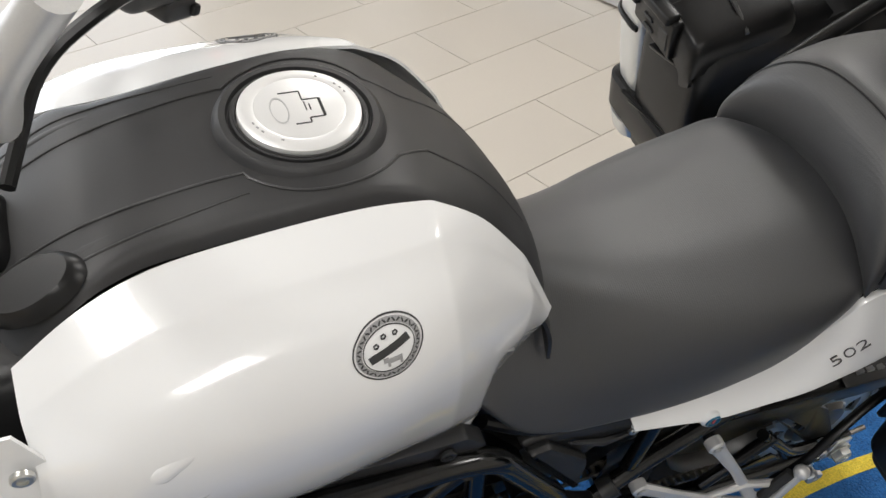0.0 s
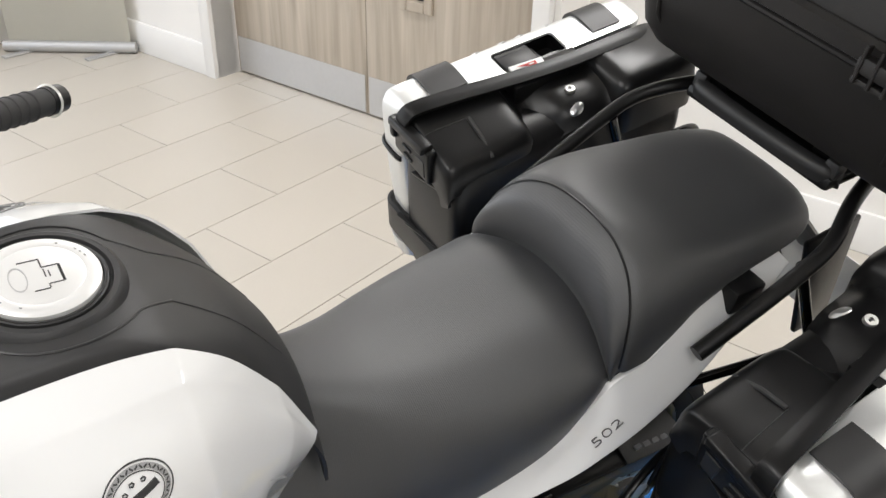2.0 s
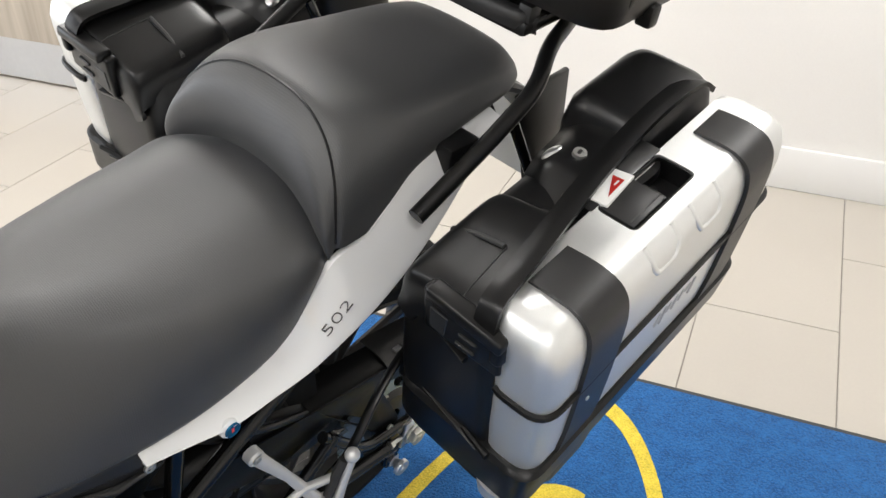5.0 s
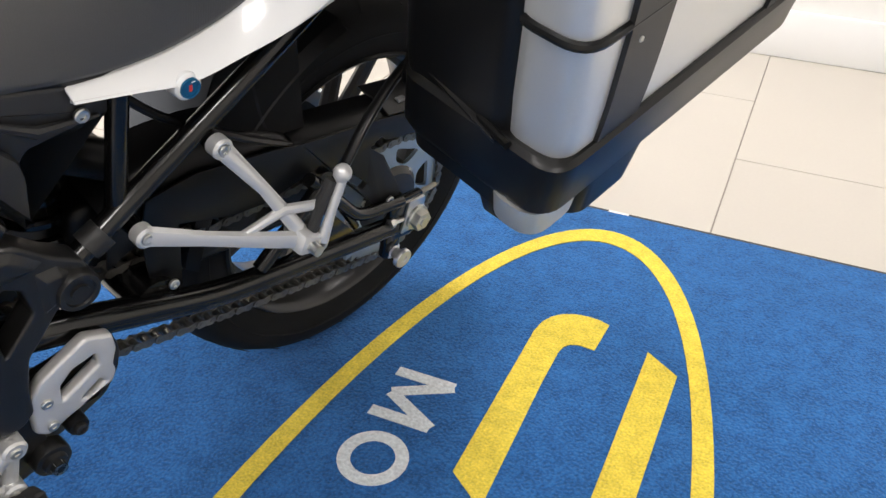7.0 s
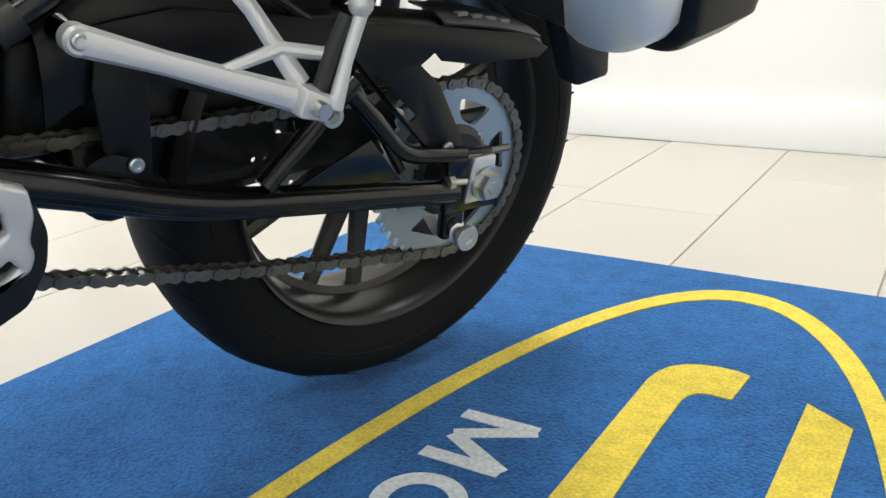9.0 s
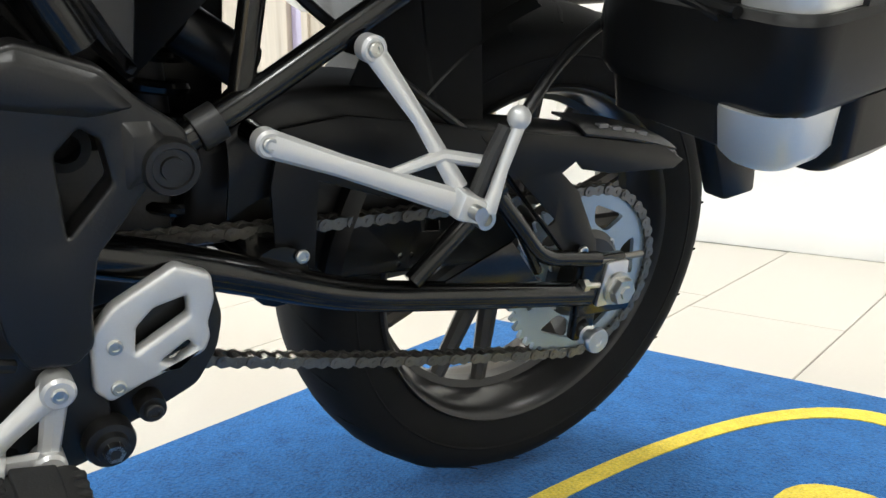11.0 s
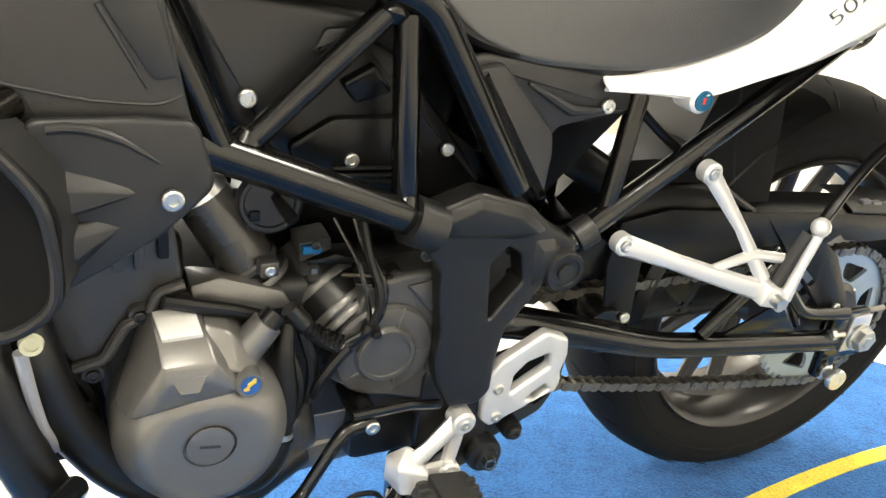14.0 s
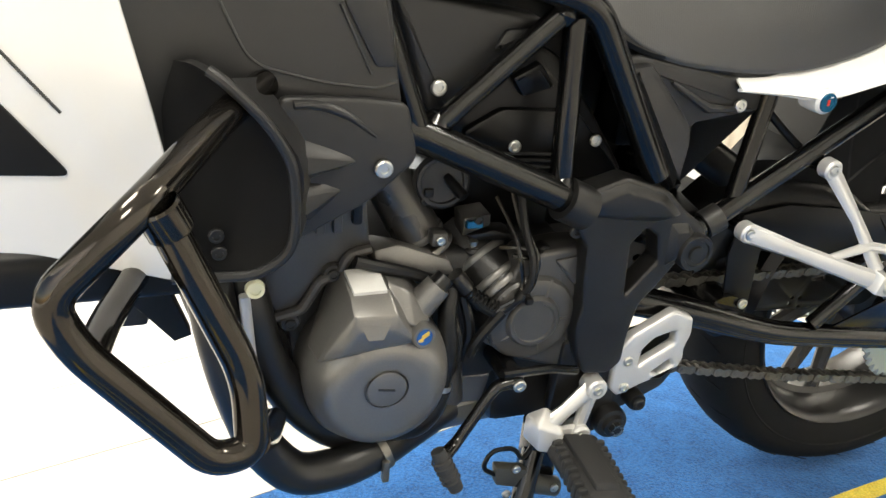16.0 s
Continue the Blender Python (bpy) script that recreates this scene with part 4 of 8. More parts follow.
# ---- panniers and top case ----
def stack(rings, top=True, hole=None):
    """A solid through closed rings, one above the other; hole cuts an opening through the top."""
    bm = bmesh.new()
    vs = [[bm.verts.new(p) for p in rr] for rr in rings]
    for a, b in zip(vs, vs[1:]):
        for i in range(len(a)):
            j = (i + 1) % len(a)
            bm.faces.new((a[i], a[j], b[j], b[i]))
    bm.faces.new(vs[0][::-1])
    if hole:
        rim = [bm.verts.new(p) for p in hole]
        loops = [bm.edges.get((vs[-1][i - 1], vs[-1][i])) for i in range(len(vs[-1]))] + [bm.edges.new((rim[i - 1], rim[i])) for i in range(len(rim))]
        bmesh.ops.triangle_fill(bm, use_beauty=True, edges=loops)
        deep = [bm.verts.new((p[0], p[1], p[2] - 0.004)) for p in hole]
        for i in range(len(rim)):
            bm.faces.new((rim[i - 1], rim[i], deep[i], deep[i - 1]))
    elif top:
        bm.faces.new(vs[-1])
    return bm


def pannier(s):
    """Built for the side y = s; x to the rear."""
    tip = Matrix.Translation((-0.19, 0, 0.8)) @ Matrix.Rotation(radians(-11.5), 4, "Y") @ Matrix.Translation((0.19, 0, -0.8))
    # the far one hangs a little further out at its foot
    hang = Matrix.Translation((0, 0.39, 0.93)) @ Matrix.Rotation(radians(5), 4, "X") @ Matrix.Translation((0, -0.386, -0.93)) if s > 0 else Matrix()
    p = thing("pannier", BIKE @ hang @ tip, "black pannier with a brushed aluminium cover and black straps", "pannier", "side panniers")
    y = lambda v: s * v

    def lay(name, bm, mat, parent=None, label="", sharp=32):
        return link(name, bm, mat, parent or p, label, sharp)

    def ring(z, x0, x1, y0, y1, r=0.03, skew=0.0, ri=None):
        """A rounded plan; the front edge runs back by skew towards the bike."""
        x1 -= 0.062 if x1 > 0.2 else 0
        pts = rounded([(x0 + skew, y0), (x0, y1), (x1, y1), (x1 - skew * 0.3, y0)], r, 6)
        return [(x, y(w), z) for x, w in pts]

    # inner black shell
    shell = lay("shell", stack([ring(0.555, -0.195, 0.32, 0.25, 0.39, 0.02, 0.012), ring(0.563, -0.208, 0.33, 0.24, 0.391, 0.022, 0.01), ring(0.7, -0.214, 0.345, 0.234, 0.391, 0.022, 0.008), ring(0.8, -0.214, 0.347, 0.236, 0.391, 0.024, 0.01),
                                ring(0.86, -0.211, 0.347, 0.242, 0.391, 0.026, 0.016), ring(0.885, -0.205, 0.345, 0.25, 0.391, 0.03, 0.02), ring(0.896, -0.19, 0.34, 0.268, 0.391, 0.03, 0.03), ring(0.9, -0.17, 0.335, 0.29, 0.385, 0.02, 0.02)]), SATIN, None, "satin black inner shell", 50)
    # front half of the lid: one smooth slab with a groove across it
    net = []
    for x, dz, dy in ((-0.213, -0.06, 0.02), (-0.2125, -0.03, 0.01), (-0.208, -0.0085, 0.004), (-0.195, 0.0, 0.0), (-0.15, 0.0045, 0.0), (-0.1, 0.008, 0.0), (-0.06, 0.009, 0.001), (-0.046, 0.003, 0.006), (-0.038, -0.018, 0.012)):
        net.append([(x, y(0.246), 0.85 + dz * 0.3), (x, y(0.247 + dy), 0.878 + dz), (x, y(0.254 + dy), 0.894 + dz), (x, y(0.27 + dy), 0.904 + dz), (x, y(0.32 + dy * 0.5), 0.913 + dz), (x, y(0.385), 0.925 + dz)])
    slab = lay("lid_slab", skin(net, 5, 5, 0.006), SATIN, shell, "", 70)
    notch = tube([(-0.127, y(0.252), 0), (-0.126, y(0.29), 0), (-0.125, y(0.327), 0)], 0.0034, 8)
    lay("lid_groove", drape(notch, slab, 0.0015, (0, 0, -1)), DECAL, shell)
    line = tube([(-0.124, y(0.329), 0), (-0.207, y(0.336), 0)], 0.0008, 6)
    bmesh.ops.subdivide_edges(line, edges=[e for e in line.edges if e.calc_length() > 0.02], cuts=12)
    lay("lid_groove", drape(line, slab, 0.0003, (0, 0, -1)), DECAL, shell)
    lay("lid_valley", skin([[(-0.05, y(0.262), 0.89), (-0.05, y(0.3), 0.912), (-0.05, y(0.385), 0.925)], [(-0.02, y(0.254), 0.865), (-0.02, y(0.3), 0.893), (-0.02, y(0.385), 0.92)], [(0.02, y(0.245), 0.885), (0.02, y(0.285), 0.915), (0.02, y(0.385), 0.927)], [(0.05, y(0.24), 0.893), (0.05, y(0.28), 0.919), (0.05, y(0.385), 0.928)], [(0.095, y(0.236), 0.893), (0.095, y(0.28), 0.919), (0.095, y(0.385), 0.928)], [(0.12, y(0.23), 0.9), (0.12, y(0.28), 0.93), (0.12, y(0.36), 0.932)]], 5, 5, 0.012), SATIN, shell, "", 60)
    lay("lid_block", stack([ring(0.85, 0.105, 0.345, 0.222, 0.36, 0.03), ring(0.9, 0.105, 0.345, 0.222, 0.36, 0.03), ring(0.932, 0.112, 0.34, 0.228, 0.355, 0.03), ring(0.945, 0.124, 0.33, 0.24, 0.345, 0.026), ring(0.949, 0.14, 0.32, 0.255, 0.335, 0.02)]), SATIN, shell, "", 60)
    # aluminium cover with a sunk handle well
    well = rounded([(-0.022, 0.372), (-0.022, 0.426), (0.107, 0.426), (0.107, 0.372)], 0.01, 4)
    cover = lay("aluminium_cover", stack([ring(0.655, -0.208, 0.338, 0.376, 0.453, 0.03), ring(0.72, -0.213, 0.342, 0.38, 0.46, 0.03), ring(0.8, -0.216, 0.345, 0.384, 0.465, 0.03), ring(0.88, -0.218, 0.347, 0.384, 0.467, 0.03), ring(0.902, -0.218, 0.347, 0.383, 0.465, 0.03),
                                          ring(0.92, -0.214, 0.344, 0.379, 0.459, 0.028), ring(0.931, -0.206, 0.337, 0.374, 0.448, 0.025), ring(0.9355, -0.194, 0.328, 0.37, 0.436, 0.02), ring(0.936, -0.186, 0.324, 0.37, 0.428, 0.018)], hole=[(x, y(w), 0.936) for x, w in well]), CASEALU, None, "brushed aluminium pannier cover", 50)
    pan = lay("handle_well", stack([[(x, y(w), z) for x, w in well] for z in (0.89, 0.9062)]), SATIN, None, "black sunk handle well")
    inner = rounded([(-0.019, 0.375), (-0.019, 0.423), (0.104, 0.423), (0.104, 0.375)], 0.008, 4)
    bm = bmesh.new()
    for lo, hi in ((well, inner),):
        cols = [[bm.verts.new((q[0], y(q[1]), z)) for q, z in ((lo[i], 0.9345), (lo[i], 0.89), (hi[i], 0.89), (hi[i], 0.9345))] for i in range(len(lo))]
    for i in range(len(cols)):
        for j in range(4):
            bm.faces.new((cols[i - 1][j], cols[i][j], cols[i][(j + 1) % 4], cols[i - 1][(j + 1) % 4]))
    lay("well_lining", bm, PLASTIC, pan)
    lay("well_edge", box(-0.03, 0.115, y(0.33), y(0.373), 0.9, 0.9372, 0.003), SATIN, pan)
    # shallow pressed outlines on the shoulder
    for x in (-0.032, 0.06):
        dent = [(x, y(0.4438), 0.9312), (x, y(0.457), 0.9185), (x + 0.002, y(0.4616), 0.909), (x + 0.008, y(0.4632), 0.9), (x + 0.027, y(0.4635), 0.897), (x + 0.046, y(0.4632), 0.9), (x + 0.052, y(0.4616), 0.909), (x + 0.054, y(0.457), 0.9185), (x + 0.054, y(0.4438), 0.9312)]
        lay("pressed_rib", tube(dent, 0.0045, 12, 0.01), CASEALU, cover)
    loop = ring(0.815, -0.2175, 0.3465, 0.383, 0.4665, 0.03)
    loop = [q for q in loop if q[1] * s > 0.392]
    lay("trim_strip", tube(loop, 0.0052, 8), PLASTIC, cover, "black trim strip")
    # two black straps over the cover
    for x0, x1 in ((-0.158, -0.09), (0.168, 0.228)):
        net = [[(x, y(0.384), 0.9385), (x, y(0.402), 0.9405), (x, y(0.43), 0.941), (x, y(0.4525), 0.935), (x, y(0.466), 0.921), (x, y(0.4715), 0.9), (x, y(0.473), 0.872), (x, y(0.4705), 0.8), (x, y(0.4655), 0.72), (x, y(0.458), 0.66)] for x in (x0, (x0 + x1) / 2, x1)]
        lay("strap", skin(net, 3, 5, 0.006), COVER, None, "black plastic strap")
    screws(p, [(-0.147, y(0.4745) - (0 if s < 0 else -0.004), 0.8)], 0.45)
    # name marks that cannot be read
    for k, (x, z, h) in enumerate(((0.02, 0.767, 0.02), (0.033, 0.765, 0.028), (0.045, 0.77, 0.014), (0.06, 0.767, 0.022), (0.075, 0.768, 0.016), (0.09, 0.77, 0.012), (0.102, 0.764, 0.026))):
        lay("printed_bar", hexa([(x, y(0.4615), z - h / 2), (x + 0.004, y(0.4615), z - h / 2), (x + 0.004, y(0.4645), z - h / 2), (x, y(0.4645), z - h / 2)], [(x + 0.006, y(0.4625), z + h / 2), (x + 0.01, y(0.4625), z + h / 2), (x + 0.01, y(0.4655), z + h / 2), (x + 0.006, y(0.4655), z + h / 2)]), KICK, cover)
    # lower tray, its deep rear part, and the aluminium corner under the front
    tray = lay("lower_tray", stack([ring(0.6, -0.222, 0.338, 0.238, 0.449, 0.035, 0.01), ring(0.61, -0.227, 0.342, 0.232, 0.457, 0.035, 0.012), ring(0.67, -0.224, 0.346, 0.232, 0.464, 0.036, 0.012), ring(0.676, -0.218, 0.342, 0.24, 0.459, 0.036, 0.012)]), PLASTIC, None, "black lower tray", 40)
    lay("tray_keel", stack([ring(0.536, -0.146, -0.06, 0.36, 0.432, 0.02), ring(0.55, -0.148, -0.045, 0.34, 0.447, 0.02), ring(0.602, -0.148, -0.03, 0.3, 0.452, 0.02)]), PLASTIC, tray, "", 40)
    lay("corner_cap", stack([ring(0.546, -0.19, -0.135, 0.384, 0.42, 0.018), ring(0.552, -0.206, -0.135, 0.378, 0.432, 0.026), ring(0.564, -0.22, -0.135, 0.376, 0.443, 0.032), ring(0.603, -0.226, -0.135, 0.376, 0.449, 0.034)]), CASEALU, None, "aluminium bottom corner", 50)
    lay("bottom_sheet", stack([ring(0.594, -0.02, 0.3, 0.32, 0.44, 0.02), ring(0.601, -0.02, 0.32, 0.31, 0.448, 0.02)]), CASEALU, tray, "aluminium underside")
    lay("tray_hook", hexa([(-0.17, y(0.335), 0.495), (-0.13, y(0.335), 0.493), (-0.13, y(0.36), 0.493), (-0.17, y(0.36), 0.495)], [(-0.19, y(0.335), 0.56), (-0.13, y(0.335), 0.56), (-0.13, y(0.36), 0.56), (-0.19, y(0.36), 0.56)], 0.004), PLASTIC, tray)
    # ledges across the front face, and the latch
    for z, drop, x, y0, y1 in ((0.84, 0.012, -0.208, 0.258, 0.352), (0.694, 0.024, -0.21, 0.246, 0.382)):
        lay("ledge", hexa([(x + 0.012, y(y0), z - 0.012), (x + 0.04, y(y0), z - 0.012), (x + 0.03, y(y1), z - drop - 0.012), (x - 0.008, y(y1), z - drop - 0.012)], [(x + 0.006, y(y0), z), (x + 0.04, y(y0), z), (x + 0.03, y(y1), z - drop), (x - 0.014, y(y1), z - drop)], 0.003), SATIN, shell)
    lay("ledge", tube([(-0.21, y(0.352), 0.674), (-0.222, y(0.4), 0.674)], 0.005, 8), PLASTIC, shell)
    latch = lay("latch", box(-0.2215, -0.203, y(0.294), y(0.403), 0.845, 0.914, 0.005, 3), PLASTIC, None, "black front latch")
    bar = hexa([(-0.23, y(0.303), 0.907), (-0.205, y(0.303), 0.907), (-0.205, y(0.408), 0.898), (-0.231, y(0.408), 0.898)], [(-0.228, y(0.303), 0.923), (-0.205, y(0.303), 0.923), (-0.205, y(0.408), 0.914), (-0.229, y(0.408), 0.914)], 0.004, 3)
    lay("latch_bar", bar, SATIN, latch)
    lay("latch_catch", box(-0.2285, -0.21, y(0.391), y(0.408), 0.873, 0.906, 0.006, 3), PLASTIC, latch)
    for k in range(2):
        lay("latch_slot", box(-0.2245, -0.218, y(0.347 - 0.004 * k), y(0.373 - 0.003 * k), 0.8745 - 0.0175 * k, 0.8785 - 0.0175 * k, 0.0012, 1), COVER, latch)
    lay("latch_window", hexa([(-0.2228, y(0.304), 0.856), (-0.218, y(0.304), 0.856), (-0.218, y(0.326), 0.853), (-0.2228, y(0.326), 0.853)], [(-0.2228, y(0.306), 0.889), (-0.218, y(0.306), 0.889), (-0.218, y(0.331), 0.886), (-0.2228, y(0.331), 0.886)], 0.001, 1), COVER, latch)
    # grip in the well, label, carrying bar
    lay("handle_grip", box(-0.017, 0.05, y(0.374), y(0.4215), 0.905, 0.9362, 0.004), COVER, pan, "hinged black carrying grip")
    lay("grip_groove", box(-0.012, 0.046, y(0.4125), y(0.4145), 0.9358, 0.9366), DECAL, pan)
    lay("handle_grip", box(0.054, 0.062, y(0.377), y(0.418), 0.905, 0.926, 0.003), SATIN, pan)
    lay("well_screw", lathe([(0.0, 0.003), (0.005, 0.003), (0.006, 0.0)], (0.078, y(0.39), 0.9062), (0, 0, 1), 12), DARKMETAL, pan)
    line = [(-0.221, 0.38, 0.9), (-0.2225, 0.38, 0.914), (-0.2155, 0.378, 0.932), (-0.195, 0.374, 0.944), (-0.12, 0.364, 0.946), (-0.05, 0.353, 0.947), (0.06, 0.338, 0.949), (0.17, 0.332, 0.953), (0.25, 0.334, 0.948), (0.283, 0.339, 0.925)]
    lay("carry_bar", skin([[(x, y(w - 0.0145), z - 0.003), (x, y(w), z), (x, y(w + 0.0135), z)] for x, w, z in line], 4, 3, 0.008), PLASTIC, None, "flat black carrying bar", 40)
    tagp = lay("label_plate", hexa([(-0.016, y(0.352), 0.933), (0.046, y(0.35), 0.933), (0.052, y(0.376), 0.933), (-0.012, y(0.382), 0.933)], [(-0.016, y(0.352), 0.9392), (0.046, y(0.35), 0.9392), (0.052, y(0.376), 0.9392), (-0.012, y(0.382), 0.9392)], 0.001, 1), LABELWHITE, None, "white label with a red triangle")
    bm = bmesh.new()
    t = [bm.verts.new(q) for q in ((0.0, y(0.374), 0.94), (0.034, y(0.357), 0.9402), (0.036, y(0.372), 0.9402))]
    bm.faces.new(t)
    bmesh.ops.solidify(bm, geom=bm.faces[:], thickness=0.0008)
    lay("red_triangle", bm, RED, tagp)
    lay("triangle_mark", box(0.021, 0.03, y(0.367), y(0.369), 0.9403, 0.941), LABELWHITE, tagp)
    # lock and knob on the lid
    lock = lay("lock", lathe([(0.0, 0.004), (0.004, 0.004), (0.0042, 0.006), (0.0085, 0.006), (0.0095, 0.002), (0.0095, -0.02)], (0.055, y(0.297), 0.92), (0, 0.1 * s, 1), 20), STEEL, None, "round steel lock")
    lay("key_slot", box(0.0515, 0.0585, y(0.2955), y(0.2985), 0.9235, 0.9268), DECAL, lock)
    knob = lathe([(0.0, 0.008), (0.008, 0.0075), (0.0125, 0.004), (0.0135, 0.0), (0.0135, -0.02)], (0, 0, 0), (0, 0, 1), 20)
    knob.transform(Matrix.Translation((0.048, y(0.266), 0.907)) @ Matrix.Rotation(radians(24 * s), 4, "X") @ Matrix.Rotation(radians(20 * s), 4, "Z") @ Matrix.Diagonal((1.35, 0.8, 1, 1)))
    lay("release_button", knob, ALLOY, None, "oval silver release button")
    return p


pannier(-1)
pannier(1)


def top_case():
    c = thing("top_case", BIKE, "large ribbed black plastic top case on the rack", "top case")

    def ring(z, x0, x1, w, r):
        pts = rounded([(x0, -w), (x1, -w * 0.92), (x1, w * 0.92), (x0, w)], r, 5)
        return [(x, y_, z) for x, y_ in pts]

    base = link("base_tub", stack([ring(1.078, 0.115, 0.41, 0.226, 0.05), ring(1.083, 0.095, 0.44, 0.247, 0.055), ring(1.11, 0.073, 0.466, 0.259, 0.06), ring(1.18, 0.055, 0.483, 0.269, 0.06), ring(1.24, 0.043, 0.49, 0.276, 0.06)]), CASEPLASTIC, c, "black lower tub")
    link("tub_line", stack([ring(1.226, 0.043, 0.491, 0.2765, 0.062), ring(1.229, 0.0405, 0.4935, 0.279, 0.063), ring(1.233, 0.0405, 0.4935, 0.279, 0.063), ring(1.236, 0.043, 0.491, 0.2765, 0.062)], True), CASEPLASTIC, base)
    link("seam_band", stack([ring(1.238, 0.038, 0.494, 0.276, 0.066), ring(1.243, 0.028, 0.503, 0.285, 0.07), ring(1.266, 0.025, 0.505, 0.287, 0.07), ring(1.272, 0.033, 0.497, 0.279, 0.068)]), CASEPLASTIC, c, "raised black seam band")
    lid = link("lid", stack([ring(1.27, 0.038, 0.492, 0.272, 0.066), ring(1.325, 0.048, 0.486, 0.268, 0.07), ring(1.358, 0.062, 0.475, 0.26, 0.075), ring(1.381, 0.088, 0.455, 0.245, 0.08), ring(1.393, 0.125, 0.42, 0.218, 0.08), ring(1.396, 0.16, 0.39, 0.19, 0.07)]), CASEPLASTIC, c, "domed black lid", 40)
    for s in (-1, 1):
        # rounded end block, the strap that runs back over the lid, and the aluminium sheet behind it
        block = []
        for z, x0, x1, w0, w1, r in ((1.27, 0.043, 0.2, 0.19, 0.281, 0.045), (1.325, 0.047, 0.2, 0.19, 0.279, 0.045), (1.352, 0.055, 0.198, 0.19, 0.274, 0.045), (1.372, 0.068, 0.194, 0.192, 0.265, 0.042), (1.386, 0.09, 0.186, 0.195, 0.249, 0.034), (1.392, 0.112, 0.178, 0.2, 0.232, 0.015)):
            block.append([(x, s * w, z) for x, w in rounded([(x0, w0), (x0, w1), (x1, w1), (x1, w0)], r, 6)])
        link("end_block", stack(block), CASEPLASTIC, lid, "rounded black end of the lid", 50)
        way = [(0.033, 1.27), (0.041, 1.325), (0.053, 1.361), (0.078, 1.388), (0.12, 1.402), (0.2, 1.407), (0.42, 1.405)]
        link("lid_strap", skin([[(x + 0.004, s * 0.173, z - 0.003), (x, s * 0.176, z), (x - 0.001, s * 0.198, z + 0.001), (x, s * 0.22, z), (x + 0.004, s * 0.223, z - 0.003)] for x, z in way], 5, 3, 0.008), CASEPLASTIC, lid, "raised black strap over the lid", 50)
        edge = [(0.19, 1.4), (0.222, 1.399), (0.25, 1.387), (0.268, 1.362), (0.277, 1.325), (0.282, 1.275)]
        link("edge_strap", skin([[(x, s * (w + up), z + up) for w, z in edge] for x, up in ((0.19, 0.0), (0.2, 0.003), (0.21, 0.003), (0.22, 0.0))], 3, 5, 0.006), CASEPLASTIC, lid, "black strap round the end of the lid", 50)
        link("lid_sheet", skin([[(x, s * w, z) for w, z in edge] for x in (0.218, 0.3, 0.43)], 4, 5, 0.004), CASEALU, lid, "brushed aluminium lid sheet", 50)
        link("tub_rib", tube([(0.085, s * 0.19, 1.105), (0.063, s * 0.2, 1.14), (0.048, s * 0.206, 1.235)], 0.0035, 8), CASEPLASTIC, base)
        link("corner_rib", tube([(0.13, s * 0.25, 1.11), (0.115, s * 0.268, 1.17), (0.105, s * 0.279, 1.235)], 0.005, 8), CASEPLASTIC, base)
        hinge = link("latch", box(0.012, 0.03, s * 0.172 - 0.036, s * 0.172 + 0.036, 1.236, 1.256, 0.003), CASEPLASTIC, c, "black hinge latch")
        link("latch_foot", box(0.014, 0.038, s * 0.172 - 0.036, s * 0.172 + 0.036, 1.222, 1.23, 0.002), CASEPLASTIC, hinge)
        for k in range(4):
            link("latch_bar", box(0.01, 0.022, s * 0.172 - 0.03 + 0.02 * k - 0.0022, s * 0.172 - 0.03 + 0.02 * k + 0.0022, 1.224, 1.27, 0.001, 1), CASEPLASTIC, hinge)
        link("strap_loop", tube([(0.044, s * 0.18 - 0.026, 1.294), (0.02, s * 0.18 - 0.026, 1.288), (0.02, s * 0.18 + 0.026, 1.288), (0.044, s * 0.18 + 0.026, 1.294)], 0.0045, 8, 0.008), CASEPLASTIC, c, "black strap loop")
    link("lid_handle_slot", box(0.1, 0.118, -0.07, 0.07, 1.383, 1.394, 0.003), DECAL, lid)
    for s in (-1, 1):
        link("foot", box(0.12, 0.18, s * 0.1 - 0.02, s * 0.1 + 0.02, 1.06, 1.1, 0.004), PLASTIC, c)
    link("release_lever", box(0.2, 0.225, -0.256, -0.232, 1.068, 1.1, 0.005), PLASTIC, c)
    return c


top_case()

# ---- rear wheel, chain and swingarm ----
WHEEL = (-0.034, 0.025, 0.312)


def circle(cx, cz, r, n, start=0.0):
    return [(cx + r * math.cos(start + 2 * math.pi * k / n), cz + r * math.sin(start + 2 * math.pi * k / n)) for k in range(n)]


